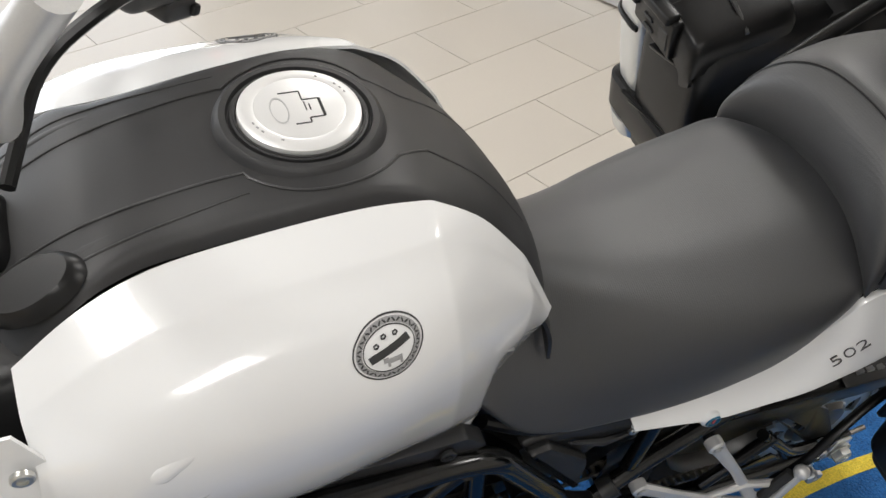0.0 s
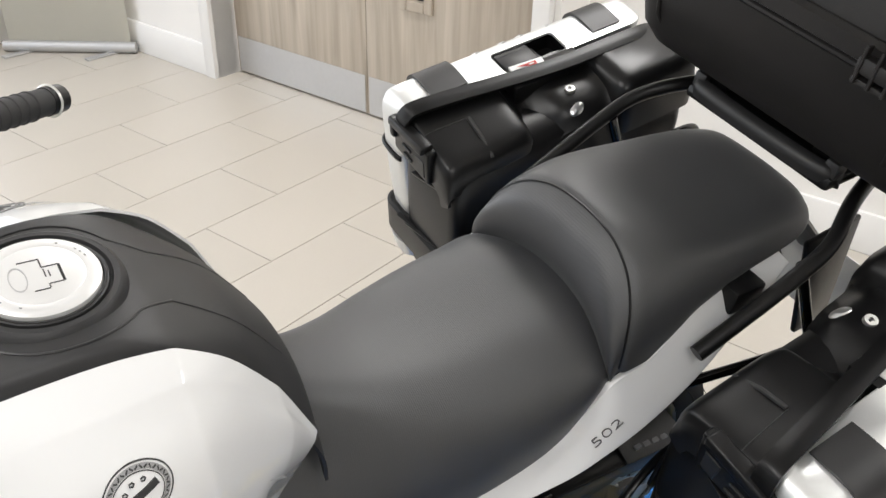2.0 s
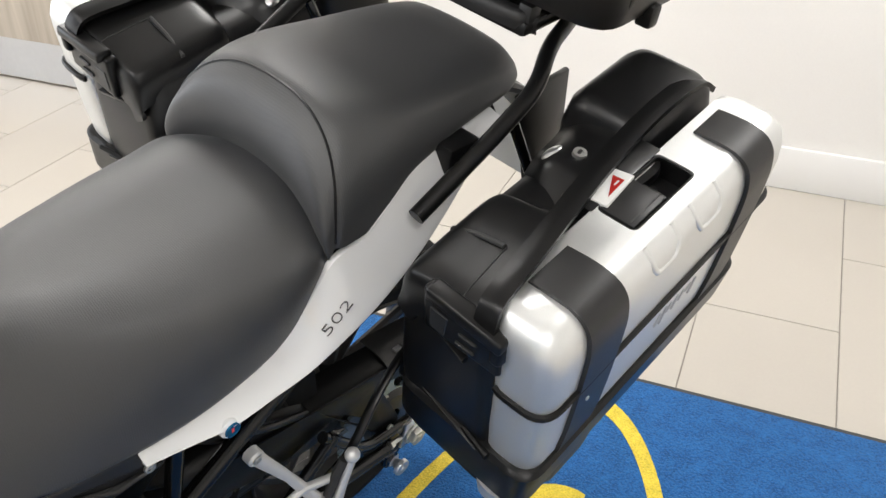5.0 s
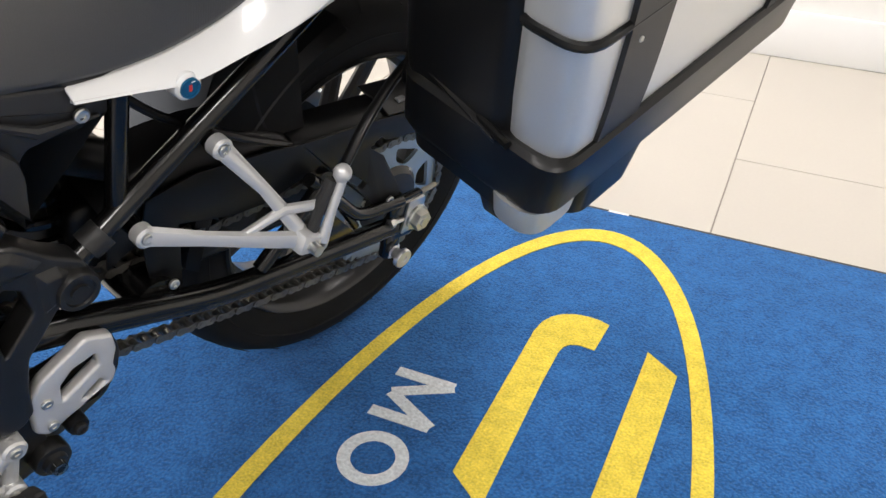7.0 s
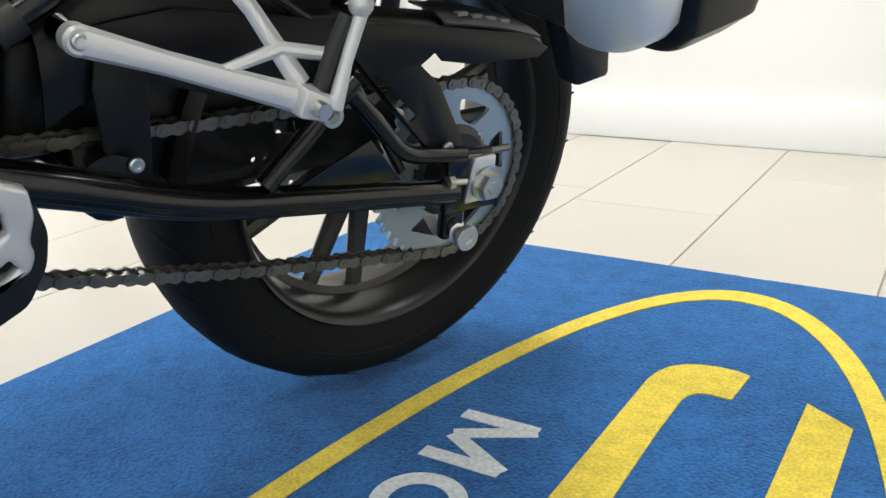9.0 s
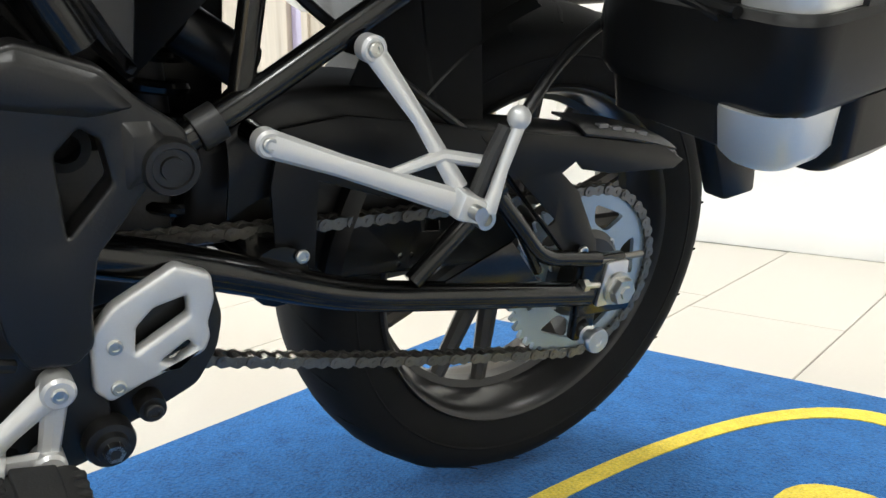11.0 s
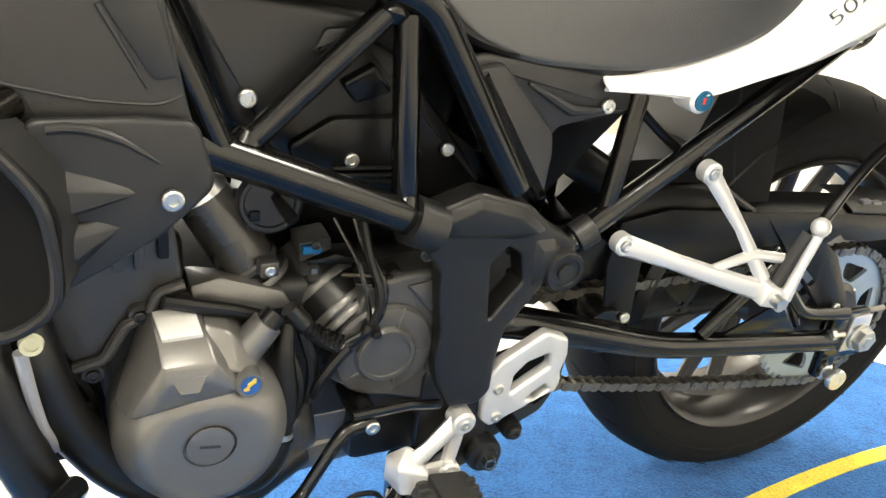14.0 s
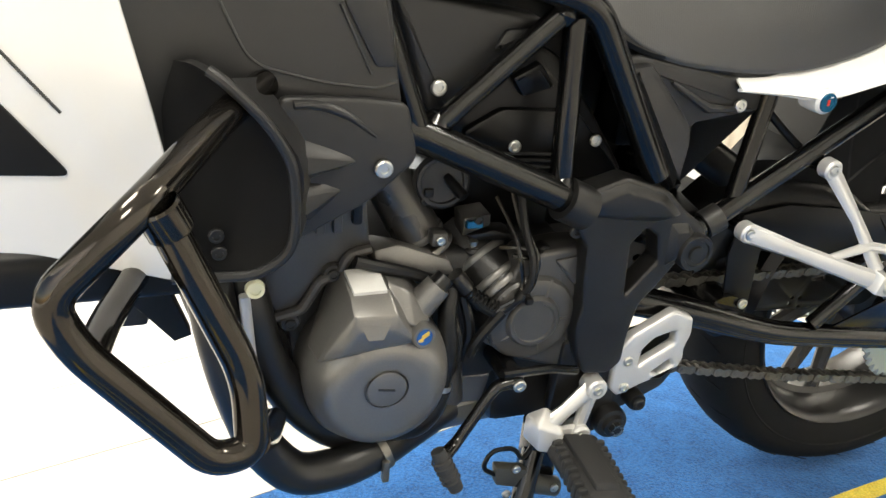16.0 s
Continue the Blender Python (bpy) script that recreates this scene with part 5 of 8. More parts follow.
def rear_wheel():
    w = part("rear_tyre", lathe([(0.222, -0.062), (0.236, -0.07), (0.256, -0.079), (0.279, -0.081), (0.296, -0.074), (0.31, -0.056), (0.319, -0.03), (0.322, 0.0), (0.319, 0.03), (0.31, 0.056), (0.296, 0.074), (0.279, 0.081), (0.256, 0.079), (0.236, 0.07), (0.222, 0.062)], WHEEL, (0, 1, 0), 96), RUBBER, None, "black road tyre with shallow tread grooves", 60)
    # tread grooves, in the same slant all round
    groove = bmesh.new()
    tube([(-0.02, -0.072, 0), (-0.006, -0.052, 0), (0.012, -0.02, 0), (0.02, 0.0, 0)], [0.0015, 0.0035, 0.0035, 0.002], 6, bm=groove)
    for v in groove.verts:
        r = 0.3215 - 0.0115 * (v.co.y / 0.056) ** 2 + v.co.z * 0.45
        v.co = Vector((math.sin(v.co.x / 0.33) * r, v.co.y, math.cos(v.co.x / 0.33) * r))
    first = part("tread_groove", groove, DEEPBLACK, w)
    for k in range(1, 26):
        shared("tread_groove", first.data, Matrix.Translation(WHEEL) @ Matrix.Rotation(2 * math.pi * k / 26, 4, "Y"), w)
    first.matrix_basis = Matrix.Translation(WHEEL)
    part("sidewall_ring", lathe([(0.264, -0.0795), (0.266, -0.0812), (0.268, -0.0805)], WHEEL, (0, 1, 0), 80), RUBBER, w)
    rim = part("rear_rim", lathe([(0.226, -0.064), (0.23, -0.068), (0.227, -0.072), (0.221, -0.068), (0.216, -0.052), (0.211, -0.036), (0.209, -0.014), (0.2, -0.008), (0.2, 0.008), (0.209, 0.014), (0.211, 0.036), (0.216, 0.052), (0.221, 0.068), (0.227, 0.072), (0.23, 0.068), (0.226, 0.064), (0.217, 0.0)], WHEEL, (0, 1, 0), 96, closed=True), RIM, None, "black painted alloy wheel rim with bronze-grey spokes", 40)
    for k in range(12):
        a0 = 2 * math.pi * (k // 2) / 6 + (0.16 if k % 2 else -0.16) + 0.25
        a1 = 2 * math.pi * (k // 2) / 6 + (0.3 if k % 2 else -0.3) * 0.62 + 0.25
        p0 = (WHEEL[0] + 0.05 * math.cos(a0), WHEEL[1] + 0.01, WHEEL[2] + 0.05 * math.sin(a0))
        p1 = (WHEEL[0] + 0.205 * math.cos(a1), WHEEL[1], WHEEL[2] + 0.205 * math.sin(a1))
        part("spoke", tube([p0, p1], [0.017, 0.0125], 8, flat=0.75, side=(0, 1, 0)), SPOKE, rim)
    part("hub", lathe([(0.0, -0.075), (0.04, -0.075), (0.055, -0.06), (0.058, 0.03), (0.045, 0.07), (0.0, 0.07)], WHEEL, (0, 1, 0), 32), RIM, rim)
    drill = []
    for k in range(30):
        a = 2 * math.pi * k / 30
        r = (0.088, 0.1, 0.112)[k % 3]
        drill.append(circle(WHEEL[0] + r * math.cos(a), WHEEL[2] + r * math.sin(a), 0.0042, 8))
    drill.append(circle(WHEEL[0], WHEEL[2], 0.07, 40))
    disc = part("brake_disc", plate(circle(WHEEL[0], WHEEL[2], 0.12, 64), WHEEL[1] + 0.085, WHEEL[1] + 0.09, 0, drill), STEEL, None, "drilled steel rear brake disc")
    part("disc_carrier", lathe([(0.03, 0.08), (0.075, 0.08), (0.075, 0.088), (0.03, 0.088)], WHEEL, (0, 1, 0), 40, closed=True), DARKMETAL, disc)


rear_wheel()


TEETH, CHAIN_Y = 44, -0.09
SPROCKET_R = 0.015875 / 2 / math.sin(math.pi / TEETH)


def sprocket():
    out = []
    for k in range(TEETH):
        a = 2 * math.pi * k / TEETH
        for da, r in ((-0.36, -0.0045), (-0.12, 0.0045), (0.12, 0.0045), (0.36, -0.0045)):
            out.append(((SPROCKET_R + r) * math.cos(a + da * 2 * math.pi / TEETH), 0.312 + (SPROCKET_R + r) * math.sin(a + da * 2 * math.pi / TEETH)))
    holes = [circle(0, 0.312, 0.045, 28)]
    for k in range(6):
        a = 2 * math.pi * k / 6 + 0.2
        holes.append(rounded([(0.06 * math.cos(a - 0.2), 0.312 + 0.06 * math.sin(a - 0.2)), (0.092 * math.cos(a - 0.36), 0.312 + 0.092 * math.sin(a - 0.36)), (0.092 * math.cos(a + 0.28), 0.312 + 0.092 * math.sin(a + 0.28)), (0.066 * math.cos(a + 0.22), 0.312 + 0.066 * math.sin(a + 0.22))], 0.009, 4))
    sp = part("sprocket", plate(out, CHAIN_Y - 0.003, CHAIN_Y + 0.003, 0, holes), SPROCKET, None, "blue-grey zinc-plated rear sprocket")
    for k in range(6):
        a = 2 * math.pi * k / 6 + 0.75
        screws(sp, [(0.054 * math.cos(a), CHAIN_Y - 0.003, 0.312 + 0.054 * math.sin(a))], 0.9)
    part("cush_drive", lathe([(0.02, -0.015), (0.05, -0.012), (0.062, 0.0), (0.062, 0.03), (0.02, 0.03)], (0, CHAIN_Y, 0.312), (0, 1, 0), 32), RIM, sp)


sprocket()


# chain of separate links along both runs and round the sprocket
def chain():
    c = part("drive_chain", lathe([(0.0, -0.001), (0.0005, 0), (0.0, 0.001)], (-0.62, CHAIN_Y, 0.37), (0, 1, 0), 6), CHAINMETAL, None, "oiled steel drive chain")
    fr, fz, r2 = -0.635, 0.375, 0.046
    R = SPROCKET_R
    pts = []
    top_a, top_b = (fr, fz + r2 + 0.005), (-0.012, 0.312 + R)
    low_a, low_b = (0.0, 0.312 - R), (fr, fz - r2)
    n = 60
    for k in range(n):
        s = k / n
        pts.append((top_a[0] + (top_b[0] - top_a[0]) * s, top_a[1] + (top_b[1] - top_a[1]) * s - 0.006 * math.sin(math.pi * s)))
    for k in range(n):
        a = math.pi / 2 - math.pi * k / n
        pts.append((R * math.cos(a), 0.312 + R * math.sin(a)))
    for k in range(n + 1):
        s = k / n
        pts.append((low_a[0] + (low_b[0] - low_a[0]) * s, low_a[1] + (low_b[1] - low_a[1]) * s - 0.01 * math.sin(math.pi * s)))
    run = [0.0]
    for a, b in zip(pts, pts[1:]):
        run.append(run[-1] + math.hypot(b[0] - a[0], b[1] - a[1]))
    at = lambda d: (np.interp(d, run, [p[0] for p in pts]), np.interp(d, run, [p[1] for p in pts]))
    P = 0.015875
    outline = [(math.cos(a) * 0.0068 - P / 2, math.sin(a) * 0.0068) for a in np.linspace(math.pi * 0.36, math.pi * 1.64, 8)] + [(0.0, -0.0046)] + [(math.cos(a) * 0.0068 + P / 2, math.sin(a) * 0.0068) for a in np.linspace(-math.pi * 0.64, math.pi * 0.64, 8)] + [(0.0, 0.0046)]

    def link_mesh(half, thick, pins):
        bm = bmesh.new()
        for s in (-1, 1):
            b2 = plate(outline, s * half - thick / 2, s * half + thick / 2, 0)
            me = bpy.data.meshes.new("tmp")
            b2.to_mesh(me), b2.free()
            bm.from_mesh(me)
            bpy.data.meshes.remove(me)
        for x in (-P / 2, P / 2):
            lathe([(0.0, -half - 0.0018), (0.0024, -half - 0.0018), (0.003, -half), (0.003, half), (0.0, half)] if pins else [(0.0, -half), (0.005, -half), (0.005, half), (0.0, half)], (x, 0, 0), (0, 1, 0), 8, bm=bm)
        me = bpy.data.meshes.new("chain_link")
        bmesh.ops.recalc_face_normals(bm, faces=bm.faces)
        bm.to_mesh(me), bm.free()
        me.materials.append(CHAINMETAL)
        return me

    outer, inner = link_mesh(0.0082, 0.0018, True), link_mesh(0.0058, 0.0018, False)
    for k in range(int(run[-1] / P)):
        (x0, z0), (x1, z1) = at(k * P), at((k + 1) * P)
        m = Matrix.Translation(((x0 + x1) / 2, CHAIN_Y, (z0 + z1) / 2)) @ Matrix.Rotation(-math.atan2(z1 - z0, x1 - x0), 4, "Y")
        shared("chain_link", outer if k % 2 else inner, m, c)


chain()


def swingarm():
    arm = part("swingarm", tube([(-0.62, -0.13, 0.438), (-0.5, -0.142, 0.41), (-0.36, -0.146, 0.362), (-0.25, -0.146, 0.344), (-0.04, -0.144, 0.312)], [0.02, 0.0185, 0.0165, 0.0155, 0.015], 16, 0.08, 1.0), GLOSS, None, "gloss black tubular swingarm", 40)
    part("swingarm_side", tube([(-0.62, 0.13, 0.44), (-0.36, 0.146, 0.37), (0.0, 0.144, 0.312)], 0.02, 14, 0.08), GLOSS, arm)
    part("cross_tube", tube([(-0.43, -0.14, 0.39), (-0.43, 0.14, 0.39)], 0.03, 16), GLOSS, arm)
    part("brace", tube([(-0.288, -0.146, 0.366), (-0.187, -0.143, 0.46)], 0.0105, 12), GLOSS, arm)
    part("brace", tube([(-0.21, -0.14, 0.47), (-0.155, -0.144, 0.41), (-0.118, -0.145, 0.368), (-0.03, -0.145, 0.356)], 0.0095, 12, 0.04), GLOSS, arm)
    part("brace", tube([(-0.185, -0.143, 0.452), (-0.12, -0.144, 0.352)], 0.006, 8), GLOSS, arm)
    part("gusset", plate([(-0.26, 0.355), (-0.12, 0.342), (-0.165, 0.395)], -0.148, -0.144, 0.001), GLOSS, arm)
    tip = part("axle_plate", plate(rounded([(-0.055, 0.285), (0.032, 0.283), (0.034, 0.295), (0.012, 0.34), (0.012, 0.36), (-0.055, 0.362)], 0.004), -0.15, -0.138, 0.002), GLOSS, arm)
    part("adjuster_block", plate(rounded([(-0.028, 0.296), (0.018, 0.296), (0.014, 0.352), (-0.02, 0.352)], 0.003), -0.154, -0.149, 0.001), ALLOY, tip, "bright aluminium axle block")
    part("axle_stop", tube([(-0.03, -0.147, 0.354), (0.045, -0.143, 0.352)], 0.0045, 8), CHAINMETAL, tip)
    part("axle_washer", lathe([(0.0, 0.002), (0.021, 0.002), (0.021, -0.004), (0.0, -0.004)], (0, -0.156, 0.318), (0, -1, 0), 28), STEEL, tip)
    part("axle_nut", lathe([(0.0, 0.016), (0.008, 0.016), (0.0085, 0.013), (0.0165, 0.013), (0.0175, 0.01), (0.0175, 0.0)], (0, -0.157, 0.318), (0, -1, 0), 6), STEEL, tip, "hexagonal axle nut", 20)
    part("adjuster_screw", tube([(-0.055, -0.152, 0.328), (-0.028, -0.152, 0.325)], 0.004, 8), STEEL, tip)
    part("adjuster_nut", lathe([(0.0, 0.004), (0.008, 0.004), (0.008, -0.004), (0.0, -0.004)], (-0.052, -0.152, 0.328), (1, 0, 0), 6), STEEL, tip, "", 20)
    knob = part("stand_bobbin", lathe([(0.0, 0.022), (0.006, 0.022), (0.006, 0.024), (0.015, 0.024), (0.016, 0.022), (0.016, 0.016), (0.0095, 0.012), (0.0085, 0.004), (0.014, 0.0), (0.014, -0.006), (0.0, -0.006)], (-0.03, -0.146, 0.258), (0, -1, 0), 28), ALLOY, arm, "turned aluminium stand bobbin")
    part("bobbin_stem", box(-0.05, -0.02, -0.148, -0.132, 0.25, 0.3, 0.004), GLOSS, arm)
    return arm


swingarm()


# plastic chain guard and tyre hugger
def guards():
    outline = [(-0.434, 0.472), (-0.426, 0.525), (-0.36, 0.535), (-0.25, 0.522), (-0.209, 0.514), (-0.072, 0.501), (0.072, 0.482), (0.11, 0.462), (0.096, 0.452), (-0.01, 0.453), (-0.057, 0.461), (-0.068, 0.471), (-0.086, 0.459), (-0.058, 0.436), (-0.029, 0.375), (-0.027, 0.346), (-0.062, 0.346), (-0.115, 0.404), (-0.174, 0.468), (-0.258, 0.446), (-0.311, 0.45), (-0.386, 0.474), (-0.391, 0.39), (-0.429, 0.396)]
    hole = rounded([(-0.158, 0.453), (-0.148, 0.457), (-0.092, 0.406), (-0.102, 0.4)], 0.003)
    g = part("chain_guard", plate(outline, -0.124, -0.12, 0.0015, [hole], skew=lambda x, z: -0.018 * min(1, max(0, (0.44 - z) / 0.09))), PLASTIC, None, "black plastic chain guard with cut-outs")
    part("guard_top", skin([[(x, -0.1225, z - 0.007), (x, -0.119, z + 0.001), (x, -0.1, z + 0.006), (x, -0.07, z + 0.007)] for x, z in ((-0.22, 0.515), (-0.12, 0.506), (-0.02, 0.494), (0.05, 0.485), (0.1, 0.47))], 4, 4, 0.003), PLASTIC, g)
    part("guard_ledge", skin([[(-0.06, -0.124, 0.503), (-0.06, -0.1, 0.512), (-0.06, -0.06, 0.514)], [(0.02, -0.124, 0.493), (0.02, -0.1, 0.502), (0.02, -0.06, 0.505)], [(0.095, -0.123, 0.477), (0.095, -0.1, 0.484), (0.095, -0.06, 0.488)]], 4, 3, 0.003), COVER, g)
    for k in range(4):
        part("printed_bar", box(-0.03 + 0.022 * k, -0.016 + 0.022 * k, -0.112, -0.104, 0.505 - 0.0042 * k, 0.5095 - 0.0042 * k), GREYDECAL, g)
    screws(g, [(-0.409, -0.142, 0.409), (-0.055, -0.143, 0.368)], 1.0)
    bm = lathe([(0.352, -0.1), (0.362, -0.09), (0.366, 0.0), (0.362, 0.09), (0.352, 0.1)], (0, 0, 0.312), (0, 1, 0), 30, 60)
    bm.transform(Matrix.Translation((0, 0, 0.312)) @ Matrix.Rotation(radians(-172), 4, "Y") @ Matrix.Translation((0, 0, -0.312)))
    bmesh.ops.solidify(bm, geom=bm.faces[:], thickness=0.003)
    part("hugger", bm, PLASTIC, None, "black plastic tyre hugger")
    part("hugger_wing", skin([[(x, -0.112, z0), (x, -0.116, z0 + (z1 - z0) * 0.55), (x, -0.108, z1 - 0.008), (x, -0.09, z1), (x, -0.05, z1 + 0.006)] for x, z0, z1 in ((-0.47, 0.44, 0.52), (-0.43, 0.46, 0.552), (-0.36, 0.47, 0.56), (-0.29, 0.47, 0.552), (-0.23, 0.468, 0.528), (-0.19, 0.462, 0.5), (-0.165, 0.455, 0.468))], 5, 5, 0.003), SATIN, None, "black rounded tyre hugger shoulder", 60)
    # inner mudguard over the wheel
    part("inner_mudguard", skin([[(-0.29, y, 0.70), (-0.265, y, 0.58), (-0.235, y, 0.5)] for y in (-0.1, 0, 0.1)], 5, 6, 0.004), PLASTIC, None, "black inner mudguard")
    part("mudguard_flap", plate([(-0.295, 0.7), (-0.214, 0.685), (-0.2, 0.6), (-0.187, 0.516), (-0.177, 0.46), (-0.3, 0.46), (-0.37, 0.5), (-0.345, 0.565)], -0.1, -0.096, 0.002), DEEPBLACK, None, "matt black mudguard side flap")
    part("underseat_tray", hexa([(-0.6, -0.1, 0.655), (-0.34, -0.1, 0.685), (-0.34, 0.1, 0.685), (-0.6, 0.1, 0.655)], [(-0.6, -0.12, 0.72), (-0.15, -0.125, 0.72), (-0.15, 0.125, 0.72), (-0.6, 0.12, 0.72)], 0.01), PLASTIC, None, "black underseat tray")
    part("tail_undertray", hexa([(-0.5, -0.145, 0.69), (0.1, -0.14, 0.9), (0.1, 0.14, 0.9), (-0.5, 0.145, 0.69)], [(-0.5, -0.14, 0.73), (0.1, -0.11, 0.93), (0.1, 0.11, 0.93), (-0.5, 0.14, 0.73)], 0.01), PLASTIC, None, "black tail undertray")
    part("seat_base", hexa([(-0.7, -0.11, 0.74), (-0.26, -0.13, 0.72), (-0.26, 0.13, 0.72), (-0.7, 0.11, 0.74)], [(-0.7, -0.115, 0.8), (-0.26, -0.135, 0.8), (-0.26, 0.135, 0.8), (-0.7, 0.115, 0.8)], 0.01), PLASTIC, None, "black seat base")


guards()
part("carrier_strut", tube([(-0.02, -0.19, 0.652), (-0.1, -0.193, 0.648), (-0.15, -0.2, 0.626), (-0.2, -0.213, 0.593), (-0.235, -0.222, 0.552), (-0.26, -0.215, 0.5)], 0.0072, 12, 0.03, 0.75), SATIN, None, "black carrier strut")
part("tyre_shield", plate(rounded([(-0.42, 0.5), (-0.19, 0.48), (-0.12, 0.43), (-0.095, 0.37), (-0.12, 0.338), (-0.4, 0.35)], 0.01), -0.074, -0.07, 0.001, [circle(-0.259, 0.363, 0.003, 8), circle(-0.245, 0.362, 0.003, 8), circle(-0.261, 0.353, 0.003, 8), circle(-0.243, 0.347, 0.003, 8), rounded([(-0.237, 0.402), (-0.211, 0.399), (-0.209, 0.386), (-0.234, 0.388)], 0.003)]), PLASTIC, None, "black plastic shield beside the tyre")
part("linkage_shield", hexa([(-0.5, -0.075, 0.4), (-0.4, -0.075, 0.4), (-0.4, 0.11, 0.4), (-0.5, 0.11, 0.4)], [(-0.49, -0.075, 0.5), (-0.385, -0.075, 0.52), (-0.385, 0.11, 0.5), (-0.49, 0.11, 0.49)], 0.012, 3), PLASTIC, None, "black shock linkage shield")
part("right_frame_plate", plate(rounded([(-0.7, 0.57), (-0.63, 0.607), (-0.535, 0.548), (-0.574, 0.48), (-0.6, 0.34), (-0.67, 0.34)], 0.006), 0.15, 0.175, 0.004), CAST, None, "black cast pivot plate")
part("right_side_cover", plate(rounded([(-0.67, 0.75), (-0.42, 0.7), (-0.42, 0.63), (-0.5, 0.57), (-0.6, 0.57)], 0.008), 0.14, 0.155, 0.004), COVER, None, "grained black right side cover")


# ---- frame ----
def frame_tubes():
    y = -0.176
    f = part("frame_tube", tube([(-0.955, y - 0.012, 0.828), (-0.754, y, 0.796), (-0.706, y, 0.78), (-0.6, y + 0.004, 0.605)], 0.0145, 16, 0.05), GLOSS, None, "gloss black trellis frame tube")
    for pts, r in (([(-0.94, y - 0.012, 0.825), (-0.878, y - 0.01, 0.668)], 0.0135), ([(-0.905, y - 0.01, 0.677), (-0.69, y - 0.004, 0.579)], 0.0165), ([(-0.738, y + 0.003, 0.775), (-0.855, y - 0.004, 0.669)], 0.011), ([(-0.724, y + 0.005, 0.77), (-0.714, y + 0.002, 0.598)], 0.012)):
        part("frame_tube", tube(pts, r, 16), GLOSS, None, "gloss black trellis frame tube")
    for s in (1,):
        for pts, r in (([(-0.955, 0.188, 0.828), (-0.754, 0.176, 0.796), (-0.706, 0.176, 0.78), (-0.6, 0.172, 0.605)], 0.0145), ([(-0.905, 0.186, 0.677), (-0.69, 0.18, 0.579)], 0.0165)):
            part("frame_tube", tube(pts, r, 12, 0.05), GLOSS, None, "gloss black trellis frame tube")
    for p in ((-0.855, y - 0.002, 0.672), (-0.714, y, 0.603), (-0.738, y + 0.004, 0.772)):
        part("weld", lathe([(0.0, 0.012), (0.01, 0.009), (0.0155, 0.0), (0.01, -0.009), (0.0, -0.012)], p, (0.3, 0, 1), 12), GLOSS, f)
    # subframe
    for s in (-1, 1):
        sub = part("subframe_tube", tube([(-0.535, s * 0.165, 0.525), (-0.465, s * 0.155, 0.562), (-0.29, s * 0.15, 0.676), (-0.1, s * 0.14, 0.80)], 0.0125, 14, 0.03), GLOSS, None, "gloss black subframe tube")
        part("subframe_stay", tube([(-0.475, s * 0.152, 0.556), (-0.456, s * 0.145, 0.70)], 0.011, 12), GLOSS, sub)
        part("clamp", lathe([(0.0, 0.011), (0.0165, 0.011), (0.0165, -0.011), (0.0, -0.011)], (-0.505, s * 0.162, 0.541), (0.87, 0, 0.49), 20), DARKMETAL, sub)
    outline = [(-0.697, 0.572), (-0.685, 0.596), (-0.643, 0.61), (-0.588, 0.592), (-0.56, 0.566), (-0.53, 0.546), (-0.523, 0.52), (-0.53, 0.5), (-0.557, 0.505), (-0.577, 0.476), (-0.596, 0.452), (-0.602, 0.41), (-0.602, 0.376), (-0.616, 0.362), (-0.65, 0.364), (-0.664, 0.392), (-0.671, 0.43), (-0.668, 0.46), (-0.674, 0.5), (-0.675, 0.53), (-0.692, 0.553)]
    hole = [(-0.623, 0.531), (-0.606, 0.55), (-0.591, 0.54), (-0.584, 0.508), (-0.617, 0.467)]
    cast = part("frame_plate", plate(rounded(outline, 0.006), -0.188, -0.158, 0.004, [rounded(hole, 0.004)], 3), CAST, None, "black cast pivot plate with a three-cornered opening", 30)
    # facets standing proud of the casting: the brow, the column and the arm to the pivot
    part("plate_brow", hull([(x, yy, z) for x, z, yy in ((-0.684, 0.594, -0.186), (-0.643, 0.608, -0.186), (-0.589, 0.59, -0.186), (-0.563, 0.564, -0.186), (-0.68, 0.566, -0.186), (-0.672, 0.584, -0.193), (-0.644, 0.597, -0.194), (-0.6, 0.583, -0.194), (-0.578, 0.564, -0.193), (-0.66, 0.57, -0.192), (-0.6, 0.556, -0.187))], 0.002), CAST, cast, "", 22)
    part("plate_arm", hull([(x, yy, z) for x, z, yy in ((-0.579, 0.556, -0.186), (-0.556, 0.556, -0.186), (-0.54, 0.536, -0.186), (-0.553, 0.509, -0.186), (-0.576, 0.498, -0.186), (-0.571, 0.545, -0.195), (-0.556, 0.545, -0.195), (-0.552, 0.522, -0.195), (-0.57, 0.512, -0.195))], 0.002), CAST, cast, "", 22)
    part("bearing_shell", lathe([(0.012, 0.012), (0.02, 0.01), (0.02, -0.03), (0.012, -0.03)], (-0.606, -0.12, 0.52), (0, -1, 0), 24), DARKMETAL, cast)
    part("tube_socket", tube([(-0.712, -0.182, 0.5885), (-0.683, -0.182, 0.575)], 0.0235, 20), CAST, cast)
    boss = part("pivot_cap", lathe([(0.0, 0.014), (0.009, 0.014), (0.0095, 0.011), (0.015, 0.011), (0.016, 0.013), (0.0205, 0.013), (0.0225, 0.009), (0.0225, -0.02), (0.0, -0.02)], (-0.543, -0.186, 0.519), (0, -1, 0), 28), CAST, cast, "black round pivot cap")
